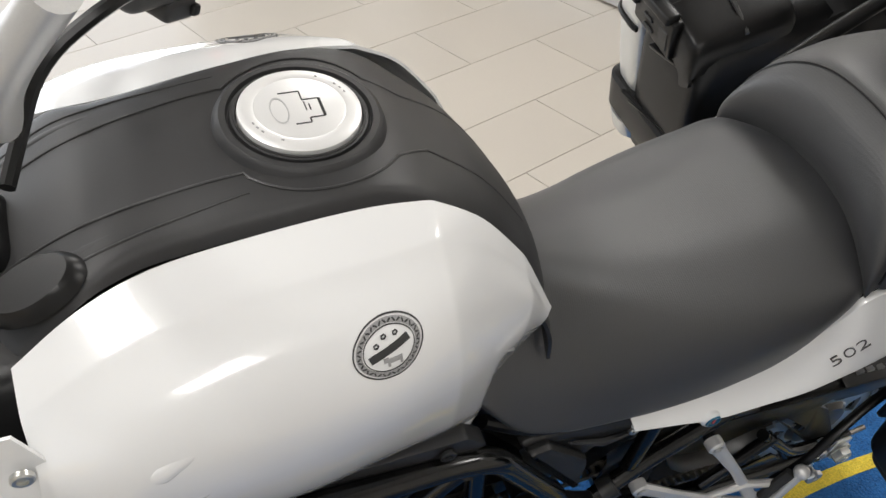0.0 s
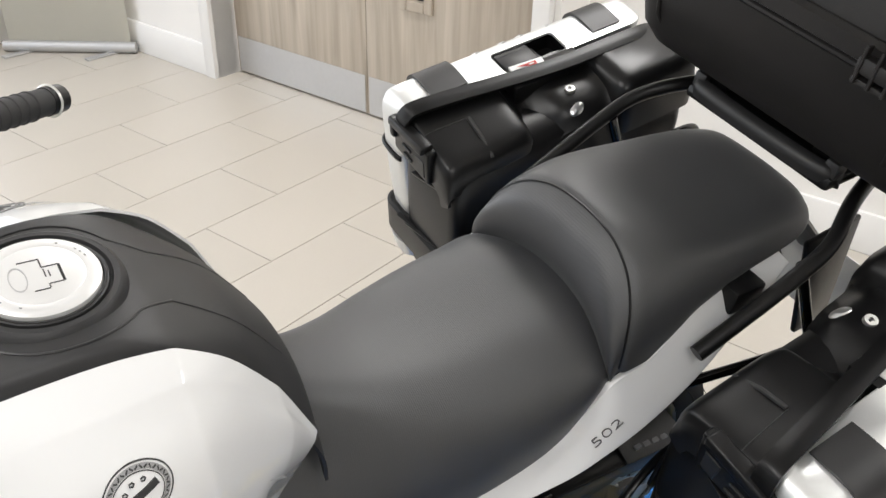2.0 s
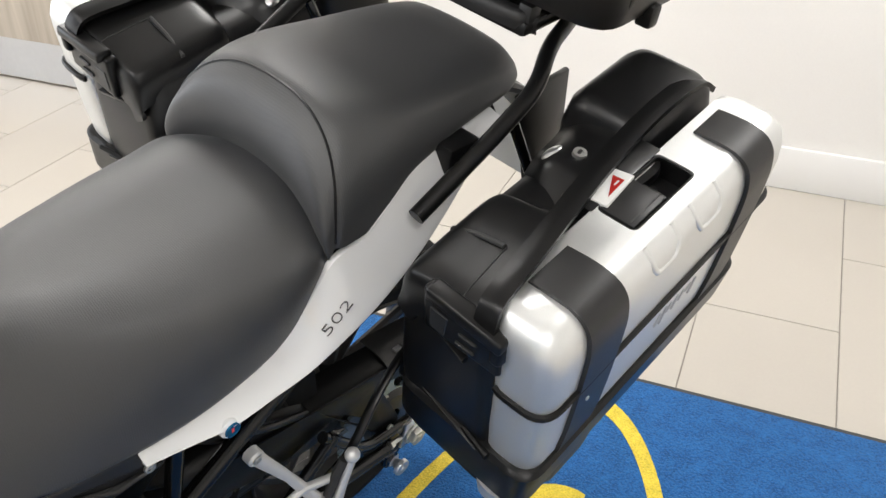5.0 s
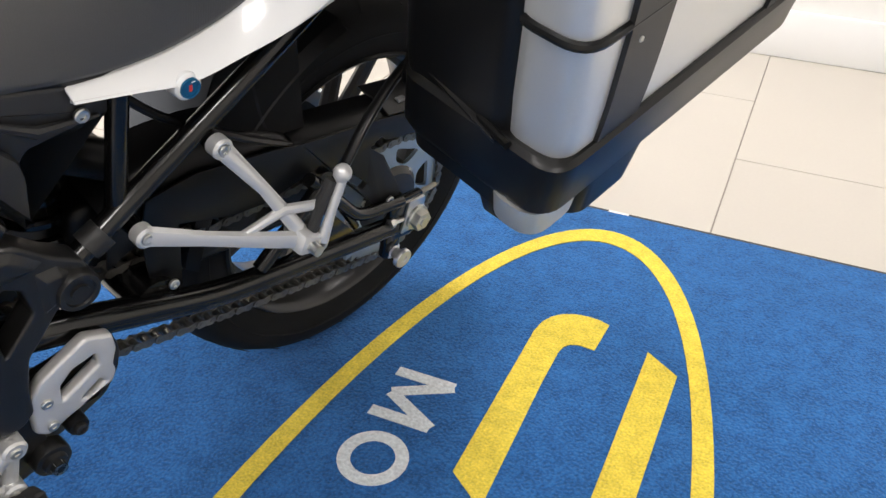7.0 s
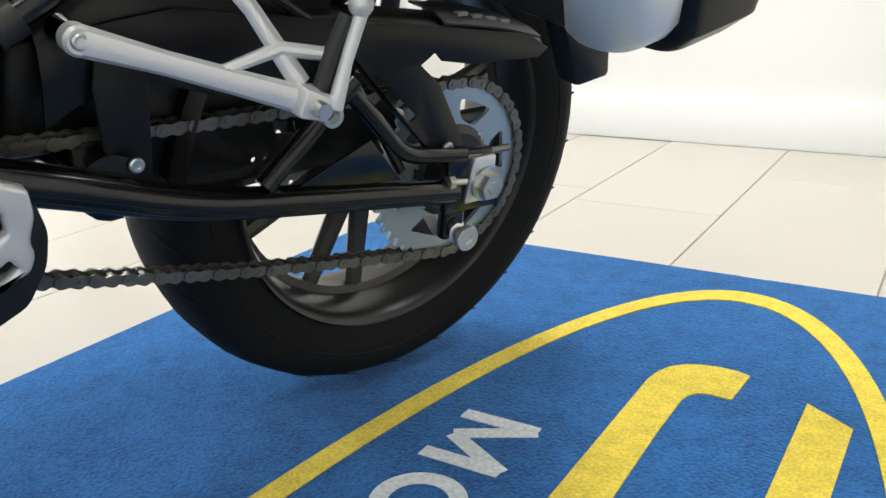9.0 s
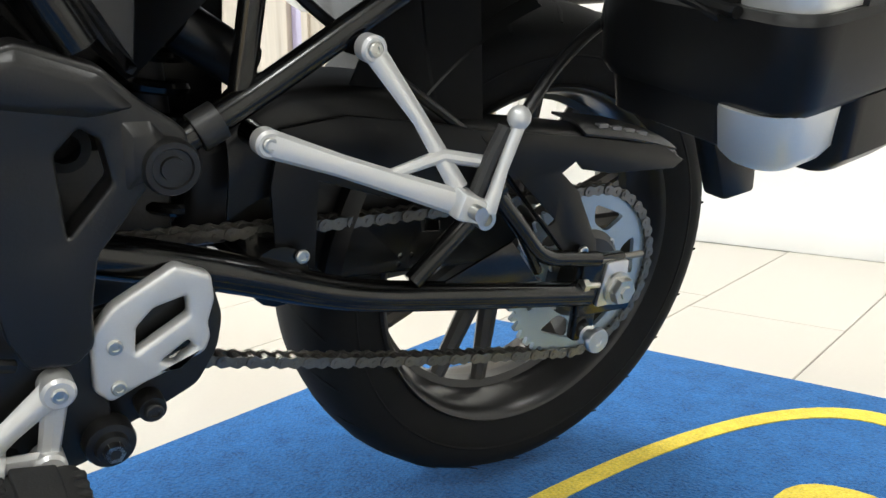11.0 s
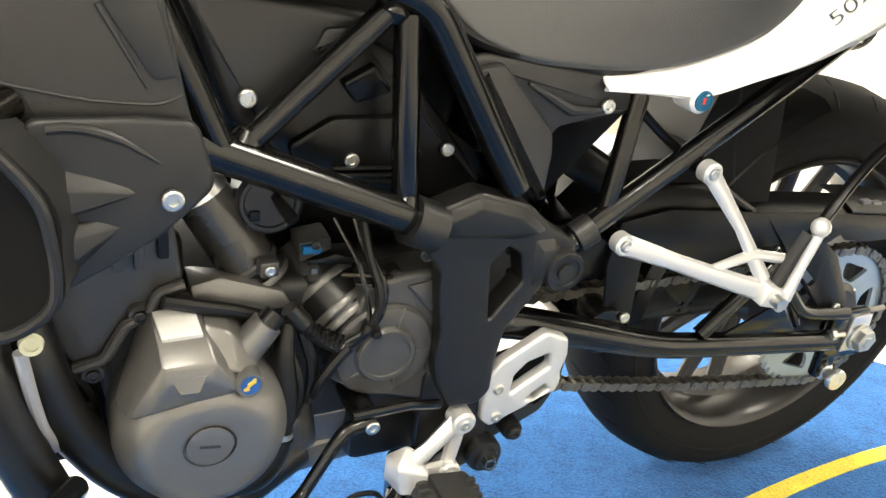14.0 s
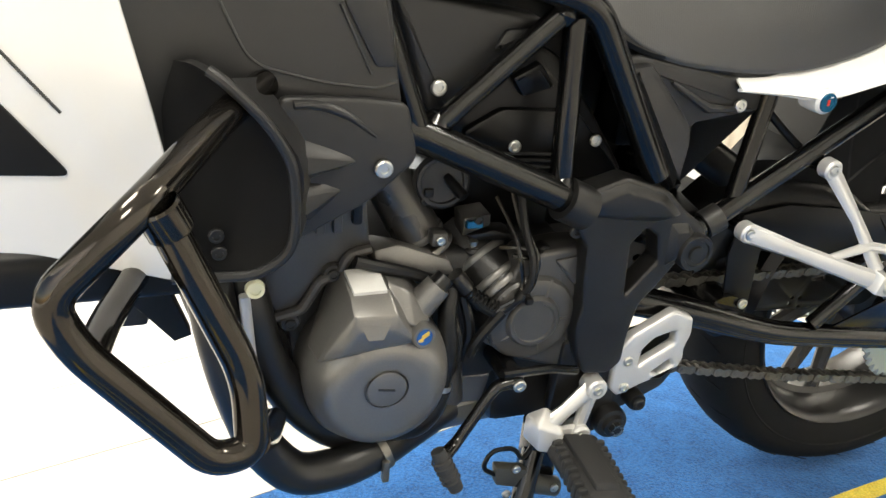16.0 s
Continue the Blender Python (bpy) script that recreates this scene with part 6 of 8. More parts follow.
    part("lower_bracket", plate(rounded([(-0.672, 0.40), (-0.6, 0.40), (-0.588, 0.3), (-0.6, 0.262), (-0.645, 0.25), (-0.675, 0.3)], 0.01), -0.17, -0.15, 0.004, [circle(-0.625, 0.37, 0.008, 14)]), CAST, cast)
    part("stand_pivot", lathe([(0.0, 0.02), (0.0085, 0.02), (0.009, 0.014), (0.013, 0.013), (0.0145, 0.007), (0.02, 0.006), (0.0215, 0.002), (0.0215, -0.012), (0.0, -0.012)], (-0.593, -0.178, 0.28), (0, -1, 0), 28), CAST, cast)
    part("stand_bolt_head", lathe([(0.0, 0.002), (0.0045, 0.002), (0.005, 0.006), (0.0085, 0.006), (0.0092, 0.0)], (-0.593, -0.192, 0.28), (0, -1, 0), 6), STEEL, cast, "", 20)
    part("stay_bolt", lathe([(0.0, 0.012), (0.006, 0.012), (0.0065, 0.009), (0.0115, 0.009), (0.0125, 0.005), (0.0125, -0.02), (0.0, -0.02)], (-0.556, -0.166, 0.3), (0, -1, 0), 22), CAST, cast)
    part("heel_bracket", plate(rounded([(-0.61, 0.39), (-0.5, 0.41), (-0.489, 0.369), (-0.493, 0.339), (-0.511, 0.306), (-0.548, 0.288), (-0.6, 0.268), (-0.62, 0.3)], 0.008), -0.156, -0.148, 0.002, [circle(-0.6, 0.352, 0.006, 12)]), CAST, cast)
    screws(cast, [(-0.556, -0.177, 0.3)], 1.1, DARKSCREW)
    return f


frame_tubes()


# silver heel guard and foot-peg hangers
def hangers():
    outline = rounded([(-0.604, 0.38), (-0.587, 0.402), (-0.535, 0.432), (-0.506, 0.419), (-0.503, 0.396), (-0.509, 0.374), (-0.506, 0.362), (-0.511, 0.348), (-0.549, 0.333), (-0.562, 0.329), (-0.59, 0.316), (-0.603, 0.329)], 0.005)
    hole = rounded([(-0.568, 0.381), (-0.554, 0.396), (-0.527, 0.403), (-0.525, 0.385), (-0.569, 0.358)], 0.003)
    hole2 = rounded([(-0.549, 0.346), (-0.526, 0.362), (-0.52, 0.354), (-0.536, 0.341)], 0.002)
    g = part("heel_guard", plate(outline, -0.178, -0.162, 0.0045, [hole, hole2], 3), SILVER, None, "silver alloy heel guard with two cut-outs")
    screws(g, [(-0.586, -0.1775, 0.368), (-0.584, -0.1775, 0.33)], 0.95)
    # pillion hanger
    h = part("pillion_hanger", tube([(-0.37, -0.178, 0.605), (-0.33, -0.2, 0.548), (-0.297, -0.222, 0.49)], [0.0105, 0.0072, 0.0095], 8, 0, 0.55, side=(0, 1, 0)), SILVER, None, "silver alloy pillion foot-peg hanger", 45)
    part("arm", tube([(-0.458, -0.172, 0.527), (-0.4, -0.195, 0.51), (-0.33, -0.218, 0.488), (-0.286, -0.228, 0.474)], [0.0125, 0.0098, 0.0108, 0.0128], 8, 0.02, 0.6, side=(0, 1, 0)), SILVER, h)
    part("arm", tube([(-0.37, -0.2045, 0.4995), (-0.312, -0.212, 0.5185), (-0.262, -0.222, 0.511)], [0.0045, 0.0066, 0.006], 10), SILVER, h)
    for p in ((-0.37, -0.178, 0.605), (-0.458, -0.172, 0.527)):
        part("eye", lathe([(0.0, 0.005), (0.0075, 0.005), (0.0078, 0.0068), (0.0098, 0.0068), (0.0122, 0.004), (0.0122, -0.009), (0.0, -0.009)], p, (0, -1, 0), 24), SILVER, h)
        part("spacer", lathe([(0.0, 0.0), (0.009, 0.0), (0.011, 0.03), (0.0, 0.03)], (p[0], p[1] + 0.01, p[2]), (0, 1, 0), 14), GLOSS, h)
        screws(h, [(p[0], p[1] - 0.0045, p[2])], 0.95)
    part("clevis", hull([(-0.308, -0.24, 0.466), (-0.281, -0.24, 0.459), (-0.273, -0.24, 0.478), (-0.3, -0.24, 0.491), (-0.312, -0.216, 0.47), (-0.28, -0.216, 0.46), (-0.27, -0.216, 0.484), (-0.305, -0.216, 0.496)], 0.004), SILVER, h)
    peg = part("pillion_peg", tube([(-0.272, -0.236, 0.47), (-0.262, -0.236, 0.51), (-0.246, -0.233, 0.553)], [0.0075, 0.0055, 0.0065], 12), SILVER, h, "folded silver pillion foot peg")
    part("peg_tip", lathe([(0.0, 0.0112), (0.0055, 0.0098), (0.0096, 0.0055), (0.011, 0.0), (0.0096, -0.0055), (0.006, -0.0095)], (-0.248, -0.233, 0.555), (0.3, 0, 1), 20), SILVER, peg, "", 60)
    part("peg_rubber", tube([(-0.284, -0.226, 0.475), (-0.27, -0.226, 0.515), (-0.256, -0.226, 0.545)], 0.0075, 10), PEGRUBBER, peg, "black rubber pad")
    part("peg_pin", lathe([(0.0, 0.004), (0.007, 0.004), (0.007, -0.05), (0.0, -0.05)], (-0.291, -0.248, 0.474), (0, -1, 0), 14), STEEL, h)
    part("peg_spring", lathe([(0.006, 0.0), (0.01, 0.0), (0.01, 0.01), (0.006, 0.01)], (-0.272, -0.236, 0.462), (0, 1, 0), 16), STEEL, h)
    # rider hanger
    r = part("rider_hanger", tube([(-0.632, -0.185, 0.345), (-0.668, -0.193, 0.32), (-0.7, -0.2, 0.3)], [0.0125, 0.0095, 0.0135], 8, 0, 0.7, side=(0, 1, 0)), SILVER, None, "silver alloy rider foot-peg hanger", 45)
    part("arm", tube([(-0.632, -0.185, 0.345), (-0.642, -0.185, 0.28)], [0.0105, 0.0085], 8, 0, 0.7, side=(0, 1, 0)), SILVER, r)
    part("arm", tube([(-0.642, -0.185, 0.28), (-0.688, -0.195, 0.292)], [0.0105, 0.0085], 8, 0, 0.7, side=(0, 1, 0)), SILVER, r)
    part("clevis", hull([(-0.706, -0.212, 0.28), (-0.68, -0.212, 0.272), (-0.674, -0.212, 0.298), (-0.71, -0.212, 0.315), (-0.716, -0.186, 0.285), (-0.68, -0.186, 0.275), (-0.67, -0.186, 0.305), (-0.716, -0.186, 0.318), (-0.692, -0.19, 0.328)], 0.003), SILVER, r)
    for p in ((-0.632, -0.187, 0.345), (-0.642, -0.187, 0.279)):
        part("eye", lathe([(0.0, 0.011), (0.011, 0.011), (0.0135, 0.008), (0.0135, -0.012), (0.0, -0.012)], p, (0, -1, 0), 22), SILVER, r)
        screws(r, [(p[0], p[1] - 0.0095, p[2])], 0.95)
    m = Matrix.Translation((0.014, 0, 0.026))
    bm = hexa([(-0.71, -0.2, 0.243), (-0.63, -0.19, 0.228), (-0.628, -0.3, 0.21), (-0.698, -0.3, 0.222)], [(-0.708, -0.2, 0.27), (-0.632, -0.19, 0.257), (-0.632, -0.296, 0.242), (-0.698, -0.296, 0.252)], 0.014, 5)
    bm.transform(m)
    peg = part("rider_peg", bm, PEGRUBBER, r, "black rubber rider foot peg", 50)
    for k in range(9):
        yy = -0.212 - 0.0098 * k
        for xx in (-0.697, -0.639):
            bm = box(xx - 0.0065, xx + 0.0065, yy - 0.004, yy + 0.004, 0.242 - 0.0016 * k - (0.006 if xx > -0.66 else 0), 0.269 - 0.0018 * k - (0.012 if xx > -0.66 else 0), 0.0036, 2)
            bm.transform(m)
            part("tread_rib", bm, PEGRUBBER, peg)
    bm = hexa([(-0.688, -0.206, 0.262), (-0.652, -0.206, 0.256), (-0.648, -0.285, 0.245), (-0.682, -0.285, 0.25)], [(-0.687, -0.206, 0.2715), (-0.653, -0.206, 0.2655), (-0.65, -0.28, 0.2535), (-0.68, -0.28, 0.2585)], 0.0025)
    bm.transform(m)
    part("peg_pad", bm, PEGRUBBER, peg)


hangers()


# side stand with its switch
def stand():
    s = part("side_stand", tube([(-0.69, -0.175, 0.25), (-0.74, -0.24, 0.13), (-0.79, -0.3, 0.012)], [0.014, 0.0125, 0.0125], 14), GLOSS, None, "black tubular side stand")
    part("stand_foot", hexa([(-0.83, -0.345, -0.062), (-0.75, -0.345, -0.062), (-0.75, -0.27, -0.047), (-0.83, -0.27, -0.047)], [(-0.82, -0.335, 0.012), (-0.76, -0.335, 0.012), (-0.76, -0.275, 0.02), (-0.82, -0.275, 0.02)], 0.004), GLOSS, s)
    part("stand_bracket", box(-0.7, -0.66, -0.185, -0.15, 0.2, 0.29, 0.006), GLOSS, s)
    sw = part("stand_switch", hexa([(-0.745, -0.196, 0.222), (-0.69, -0.196, 0.205), (-0.69, -0.18, 0.205), (-0.745, -0.18, 0.222)], [(-0.748, -0.196, 0.25), (-0.692, -0.196, 0.236), (-0.692, -0.18, 0.236), (-0.748, -0.18, 0.25)], 0.004), SWITCHGREY, s, "olive-grey side stand switch with a looped cable")
    part("switch_barrel", tube([(-0.7, -0.19, 0.214), (-0.66, -0.19, 0.2)], 0.0125, 14), SWITCHGREY, sw)
    part("switch_cable", tube([(-0.745, -0.19, 0.235), (-0.765, -0.192, 0.25), (-0.755, -0.192, 0.275), (-0.725, -0.19, 0.272), (-0.712, -0.188, 0.25), (-0.7, -0.185, 0.262), (-0.694, -0.18, 0.29)], 0.003, 8, 0.015), PLASTIC, sw)
    screws(sw, [(-0.722, -0.1965, 0.245), (-0.73, -0.1965, 0.208), (-0.668, -0.2, 0.208)], 0.8)


stand()

# ---- engine ----
def engine():
    e = part("crankcase", hexa([(-0.97, -0.13, 0.33), (-0.66, -0.13, 0.33), (-0.66, 0.16, 0.33), (-0.97, 0.16, 0.33)], [(-0.99, -0.135, 0.52), (-0.65, -0.13, 0.5), (-0.65, 0.16, 0.5), (-0.99, 0.16, 0.52)], 0.015, 3), DARKMETAL, None, "dark grey engine crankcase")
    part("sump", hexa([(-0.93, -0.1, 0.25), (-0.67, -0.1, 0.255), (-0.67, 0.1, 0.255), (-0.93, 0.1, 0.25)], [(-0.95, -0.13, 0.34), (-0.67, -0.13, 0.34), (-0.67, 0.13, 0.34), (-0.95, 0.13, 0.34)], 0.012, 3), ENGINE, e)
    part("cylinder_block", hexa([(-1.0, -0.12, 0.5), (-0.9, -0.12, 0.5), (-0.9, 0.15, 0.5), (-1.0, 0.15, 0.5)], [(-1.05, -0.125, 0.66), (-0.925, -0.125, 0.66), (-0.925, 0.15, 0.66), (-1.05, 0.15, 0.66)], 0.01, 3), DARKMETAL, e, "dark grey cylinder block")
    part("cam_cover", hexa([(-1.05, -0.13, 0.66), (-0.92, -0.13, 0.66), (-0.92, 0.15, 0.66), (-1.05, 0.15, 0.66)], [(-1.06, -0.12, 0.72), (-0.93, -0.12, 0.72), (-0.93, 0.14, 0.72), (-1.06, 0.14, 0.72)], 0.012, 3), CAST, e)
    part("cylinder_side_cover", plate(rounded([(-1.0, 0.6), (-0.94, 0.625), (-0.912, 0.6), (-0.905, 0.533), (-0.929, 0.525), (-0.94, 0.5), (-0.958, 0.498), (-0.978, 0.467), (-1.0, 0.463), (-1.02, 0.5)], 0.005), -0.152, -0.12, 0.004, (), 3), CASTGREY, e, "dark grey cast cylinder side cover")
    # Near-black sheet that paints the shade inside the engine cavity.
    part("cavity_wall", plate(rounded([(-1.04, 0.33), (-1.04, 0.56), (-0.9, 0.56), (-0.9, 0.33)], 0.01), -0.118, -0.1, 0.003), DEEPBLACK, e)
    for k in range(2):
        part("casting_rib", box(-0.962 + 0.017 * k, -0.953 + 0.017 * k, -0.16, -0.15, 0.552, 0.595, 0.002), CASTGREY, e)
    part("flange_edge", tube([(-1.0, -0.154, 0.46), (-0.974, -0.156, 0.467), (-0.955, -0.156, 0.5), (-0.937, -0.156, 0.505), (-0.927, -0.156, 0.527), (-0.905, -0.156, 0.532)], 0.0055, 10, 0.006), CASTGREY, e)
    screws(e, [(-0.943, -0.16, 0.507), (-0.985, -0.158, 0.452), (-0.994, -0.158, 0.42)], 0.85, DARKSCREW)
    for p in ((-0.943, -0.15, 0.507), (-0.985, -0.148, 0.452)):
        part("flange_ear", lathe([(0.0, 0.008), (0.009, 0.008), (0.011, 0.004), (0.011, -0.03), (0.0, -0.03)], p, (0, -1, 0), 18), CASTGREY, e)
    for pts, r in (([(-1.02, -0.14, 0.47), (-0.99, -0.145, 0.43), (-0.985, -0.14, 0.37)], 0.007), ([(-1.03, -0.13, 0.44), (-1.005, -0.135, 0.4), (-0.99, -0.13, 0.34)], 0.005)):
        part("water_hose", tube(pts, r, 8, 0.02), SATIN, e)
    # round alternator cover, domed, with faceted crown
    a = part("alternator_cover", lathe([(0.0, 0.0855), (0.042, 0.0855), (0.05, 0.0845), (0.0575, 0.0815), (0.0665, 0.073), (0.0765, 0.055), (0.079, 0.05), (0.0805, 0.044), (0.081, 0.036), (0.081, 0.0)], (-0.897, -0.135, 0.392), (0.01, -1, 0.02), 72), ENGINE, None, "satin grey round alternator cover with a faceted crown", 24)
    part("cover_crown", hull([(-0.937, -0.14, 0.513), (-0.897, -0.14, 0.515), (-0.936, -0.165, 0.511), (-0.897, -0.165, 0.513), (-0.934, -0.193, 0.5), (-0.893, -0.195, 0.502), (-0.934, -0.214, 0.487), (-0.89, -0.216, 0.487), (-0.95, -0.14, 0.47), (-0.952, -0.198, 0.462), (-0.875, -0.2, 0.478), (-0.93, -0.2185, 0.472), (-0.895, -0.2195, 0.472), (-0.97, -0.165, 0.43), (-0.965, -0.2, 0.43), (-0.855, -0.2, 0.45), (-0.945, -0.215, 0.445), (-0.87, -0.217, 0.455)], 0.0025), ENGINE, a, "", 20)
    # Thin white plate laid over the crown's flat top.
    part("crown_label", hexa([(-0.934, -0.165, 0.507), (-0.9, -0.165, 0.508), (-0.897, -0.194, 0.497), (-0.93, -0.192, 0.495)], [(-0.934, -0.167, 0.5155), (-0.9, -0.167, 0.5165), (-0.897, -0.196, 0.5055), (-0.93, -0.194, 0.5035)]), LABELWHITE, a, "pale pad on top of the cover")
    part("crown_recess", hull([(-0.928, -0.2165, 0.479), (-0.897, -0.218, 0.479), (-0.905, -0.2225, 0.464), (-0.921, -0.2215, 0.464), (-0.912, -0.205, 0.47)], 0.001), ENGINE, a, "", 20)
    part("cover_web", hull([(-0.894, -0.185, 0.508), (-0.873, -0.19, 0.499), (-0.868, -0.19, 0.494), (-0.85, -0.2, 0.466), (-0.872, -0.213, 0.47), (-0.892, -0.205, 0.482), (-0.894, -0.145, 0.51), (-0.84, -0.145, 0.47), (-0.87, -0.145, 0.505), (-0.87, -0.15, 0.45)], 0.0025), ENGINE, a, "", 20)
    part("side_spigot", tube([(-0.862, -0.182, 0.47), (-0.838, -0.18, 0.497)], [0.0165, 0.0155, 0.0145], 16), ENGINE, a)
    part("spigot_plug", tube([(-0.84, -0.18, 0.495), (-0.83, -0.177, 0.504)], [0.012, 0.0105], 12), SATIN, a)
    bm = lathe([(0.0212, 0.0004), (0.0215, -0.0012), (0.0222, -0.0012), (0.0232, 0.0004)], (0, 0, 0), (0, -1, 0), 40)
    bm.transform(Matrix.Translation((-0.898, -0.2215, 0.404)) @ Matrix.Rotation(radians(-8), 4, "Y") @ Matrix.Diagonal((1.0, 1, 0.95, 1)))
    plug = part("timing_plug", bm, DECAL, a, "dark groove round the timing plug")
    bm = lathe([(0.0, 0.0008), (0.019, 0.0008), (0.0205, 0.0002), (0.021, -0.001)], (-0.898, -0.2216, 0.404), (0, -1, 0), 40)
    part("plug_face", bm, ENGINE, plug)
    part("plug_slot", hexa([(-0.9075, -0.2232, 0.4045), (-0.8895, -0.2232, 0.4015), (-0.8895, -0.2215, 0.4015), (-0.9075, -0.2215, 0.4045)], [(-0.9075, -0.2232, 0.4068), (-0.8895, -0.2232, 0.4038), (-0.8895, -0.2215, 0.4038), (-0.9075, -0.2215, 0.4068)]), DECAL, plug)
    badge = part("round_badge", lathe([(0.0, 0.004), (0.0088, 0.004), (0.0092, 0.005), (0.0115, 0.005), (0.0125, 0.003), (0.0135, -0.012)], (-0.862, -0.213, 0.459), (0.12, -1, 0.1), 28), ENGINE, a, "small round blue and yellow emblem")
    part("badge_face", lathe([(0.0, 0.0046), (0.0088, 0.0046), (0.0088, 0.0038), (0.0, 0.0038)], (-0.862, -0.213, 0.459), (0.12, -1, 0.1), 24), BADGEBLUE, badge)
    for dx, dz, w in ((-0.001, 0.0005, 0.013), (0.001, 0.004, 0.009), (-0.003, -0.0035, 0.004)):
        bm = box(-w / 2, w / 2, -0.0054, -0.004, -0.0011, 0.0011)
        bm.transform(Matrix.Translation((-0.862 + dx, -0.213, 0.459 + dz)) @ Matrix.Rotation(radians(7), 4, "Z") @ Matrix.Rotation(radians(-32), 4, "Y"))
        part("badge_stripe", bm, YELLOWPRINT, badge)
    part("pipe_flange", hexa([(-0.88, -0.2, 0.335), (-0.845, -0.195, 0.345), (-0.845, -0.16, 0.345), (-0.88, -0.16, 0.335)], [(-0.86, -0.2, 0.375), (-0.83, -0.19, 0.385), (-0.83, -0.16, 0.385), (-0.86, -0.16, 0.375)], 0.008), ENGINE, a)
    # sprocket cover with a round boss
    o = rounded([(-0.738, 0.513), (-0.69, 0.52), (-0.65, 0.52), (-0.645, 0.446), (-0.657, 0.357), (-0.729, 0.38), (-0.773, 0.408), (-0.772, 0.424), (-0.758, 0.462)], 0.007)
    s = part("sprocket_cover", plate(o, -0.165, -0.12, 0.006, (), 3), CASTGREY, None, "dark grey front sprocket cover", 40)
    part("cover_boss", lathe([(0.0, 0.0125), (0.0235, 0.0125), (0.0245, 0.0145), (0.0285, 0.0145), (0.031, 0.012), (0.0325, 0.009), (0.044, 0.0085), (0.0495, 0.0065), (0.0525, 0.003), (0.0535, -0.004)], (-0.7195, -0.165, 0.437), (0, -1, 0), 56), CASTGREY, s, "", 20)
    for k in range(5):
        an = radians(70 + 72 * k)
        part("boss_rib", tube([(-0.7195 + 0.031 * math.cos(an), -0.1745, 0.437 + 0.031 * math.sin(an)), (-0.7195 + 0.051 * math.cos(an), -0.1695, 0.437 + 0.051 * math.sin(an))], 0.0022, 8), CASTGREY, s)
    part("cover_panel", plate(rounded([(-0.7, 0.507), (-0.662, 0.512), (-0.658, 0.478), (-0.672, 0.474)], 0.004), -0.168, -0.16, 0.002), CASTGREY, s)
    # starter motor and throttle housing behind
    st = part("starter_motor", tube([(-0.79, -0.075, 0.512), (-0.765, -0.11, 0.482), (-0.745, -0.138, 0.46)], [0.031, 0.0345, 0.035, 0.035], 32), CAST, None, "black cylindrical starter motor")
    for q, r0 in ((0.55, 0.0355), (0.86, 0.0372), (0.98, 0.0385)):
        p = Vector((-0.79, -0.075, 0.512)).lerp(Vector((-0.745, -0.138, 0.46)), q)
        part("motor_band", lathe([(0.033, -0.0045), (r0 - 0.001, -0.004), (r0, -0.002), (r0, 0.002), (r0 - 0.001, 0.004), (0.033, 0.0045)], p, (0.49, -0.68, -0.56), 40), ENGINE, st, "", 40)
    part("terminal", tube([(-0.776, -0.118, 0.483), (-0.779, -0.122, 0.505)], [0.0145, 0.0115], 18), CAST, st)
    part("terminal_cap", lathe([(0.0, 0.003), (0.0085, 0.003), (0.0115, 0.0), (0.0115, -0.006), (0.0, -0.006)], (-0.7792, -0.1222, 0.506), (-0.1, -0.15, 1), 20), DARKMETAL, st)
    part("terminal_nut", lathe([(0.0, 0.007), (0.005, 0.007), (0.0055, 0.0), (0.0, 0.0)], (-0.7795, -0.1226, 0.509), (-0.1, -0.15, 1), 6), STEEL, st, "", 20)
    part("motor_bracket", hull([(-0.79, -0.13, 0.523), (-0.76, -0.13, 0.53), (-0.735, -0.13, 0.52), (-0.73, -0.09, 0.52), (-0.79, -0.09, 0.523), (-0.77, -0.1, 0.5), (-0.74, -0.1, 0.495)], 0.004), CAST, st)
    th = part("intake_duct", tube([(-0.88, -0.097, 0.59), (-0.861, -0.102, 0.557), (-0.838, -0.11, 0.517)], [0.0255, 0.0268, 0.0275], 36), DUCTMETAL, None, "dark satin metal intake duct")
    part("duct_neck", tube([(-0.888, -0.094, 0.604), (-0.879, -0.097, 0.588)], [0.0235, 0.0262], 32), ALLOY, th, "bright polished end of the duct")
    part("inlet_hose", tube([(-0.905, -0.07, 0.645), (-0.895, -0.09, 0.62), (-0.885, -0.095, 0.6)], 0.022, 24), SATIN, th)
    for q, r0 in ((0.0, 0.0292), (0.0095, 0.031)):
        part("clamp_ring", lathe([(0.024, -0.0035), (r0 - 0.001, -0.0035), (r0, -0.002), (r0, 0.002), (r0 - 0.001, 0.0035), (0.024, 0.0035)], (-0.84 + q, -0.109 - 0.3 * q, 0.521 - 1.6 * q), (0.48, -0.17, -0.86), 40), ENGINE if q else CASTGREY, th, "", 40)
    part("clamp_lug", box(-0.838, -0.82, -0.15, -0.132, 0.524, 0.54, 0.003), CASTGREY, th)
    screws(th, [(-0.829, -0.15, 0.532)], 0.75)
    part("water_housing", hull([(-0.9, -0.15, 0.526), (-0.873, -0.148, 0.53), (-0.815, -0.146, 0.506), (-0.806, -0.146, 0.487), (-0.87, -0.156, 0.492), (-0.898, -0.156, 0.51), (-0.9, -0.11, 0.526), (-0.815, -0.11, 0.506), (-0.806, -0.11, 0.485), (-0.9, -0.11, 0.5)], 0.004), ENGINE, th, "dull silver water housing", 25)
    part("breather_pipe", tube([(-0.925, -0.172, 0.527), (-0.9, -0.172, 0.519), (-0.866, -0.168, 0.507), (-0.828, -0.165, 0.489)], 0.0065, 10, 0.02), SATIN, th)
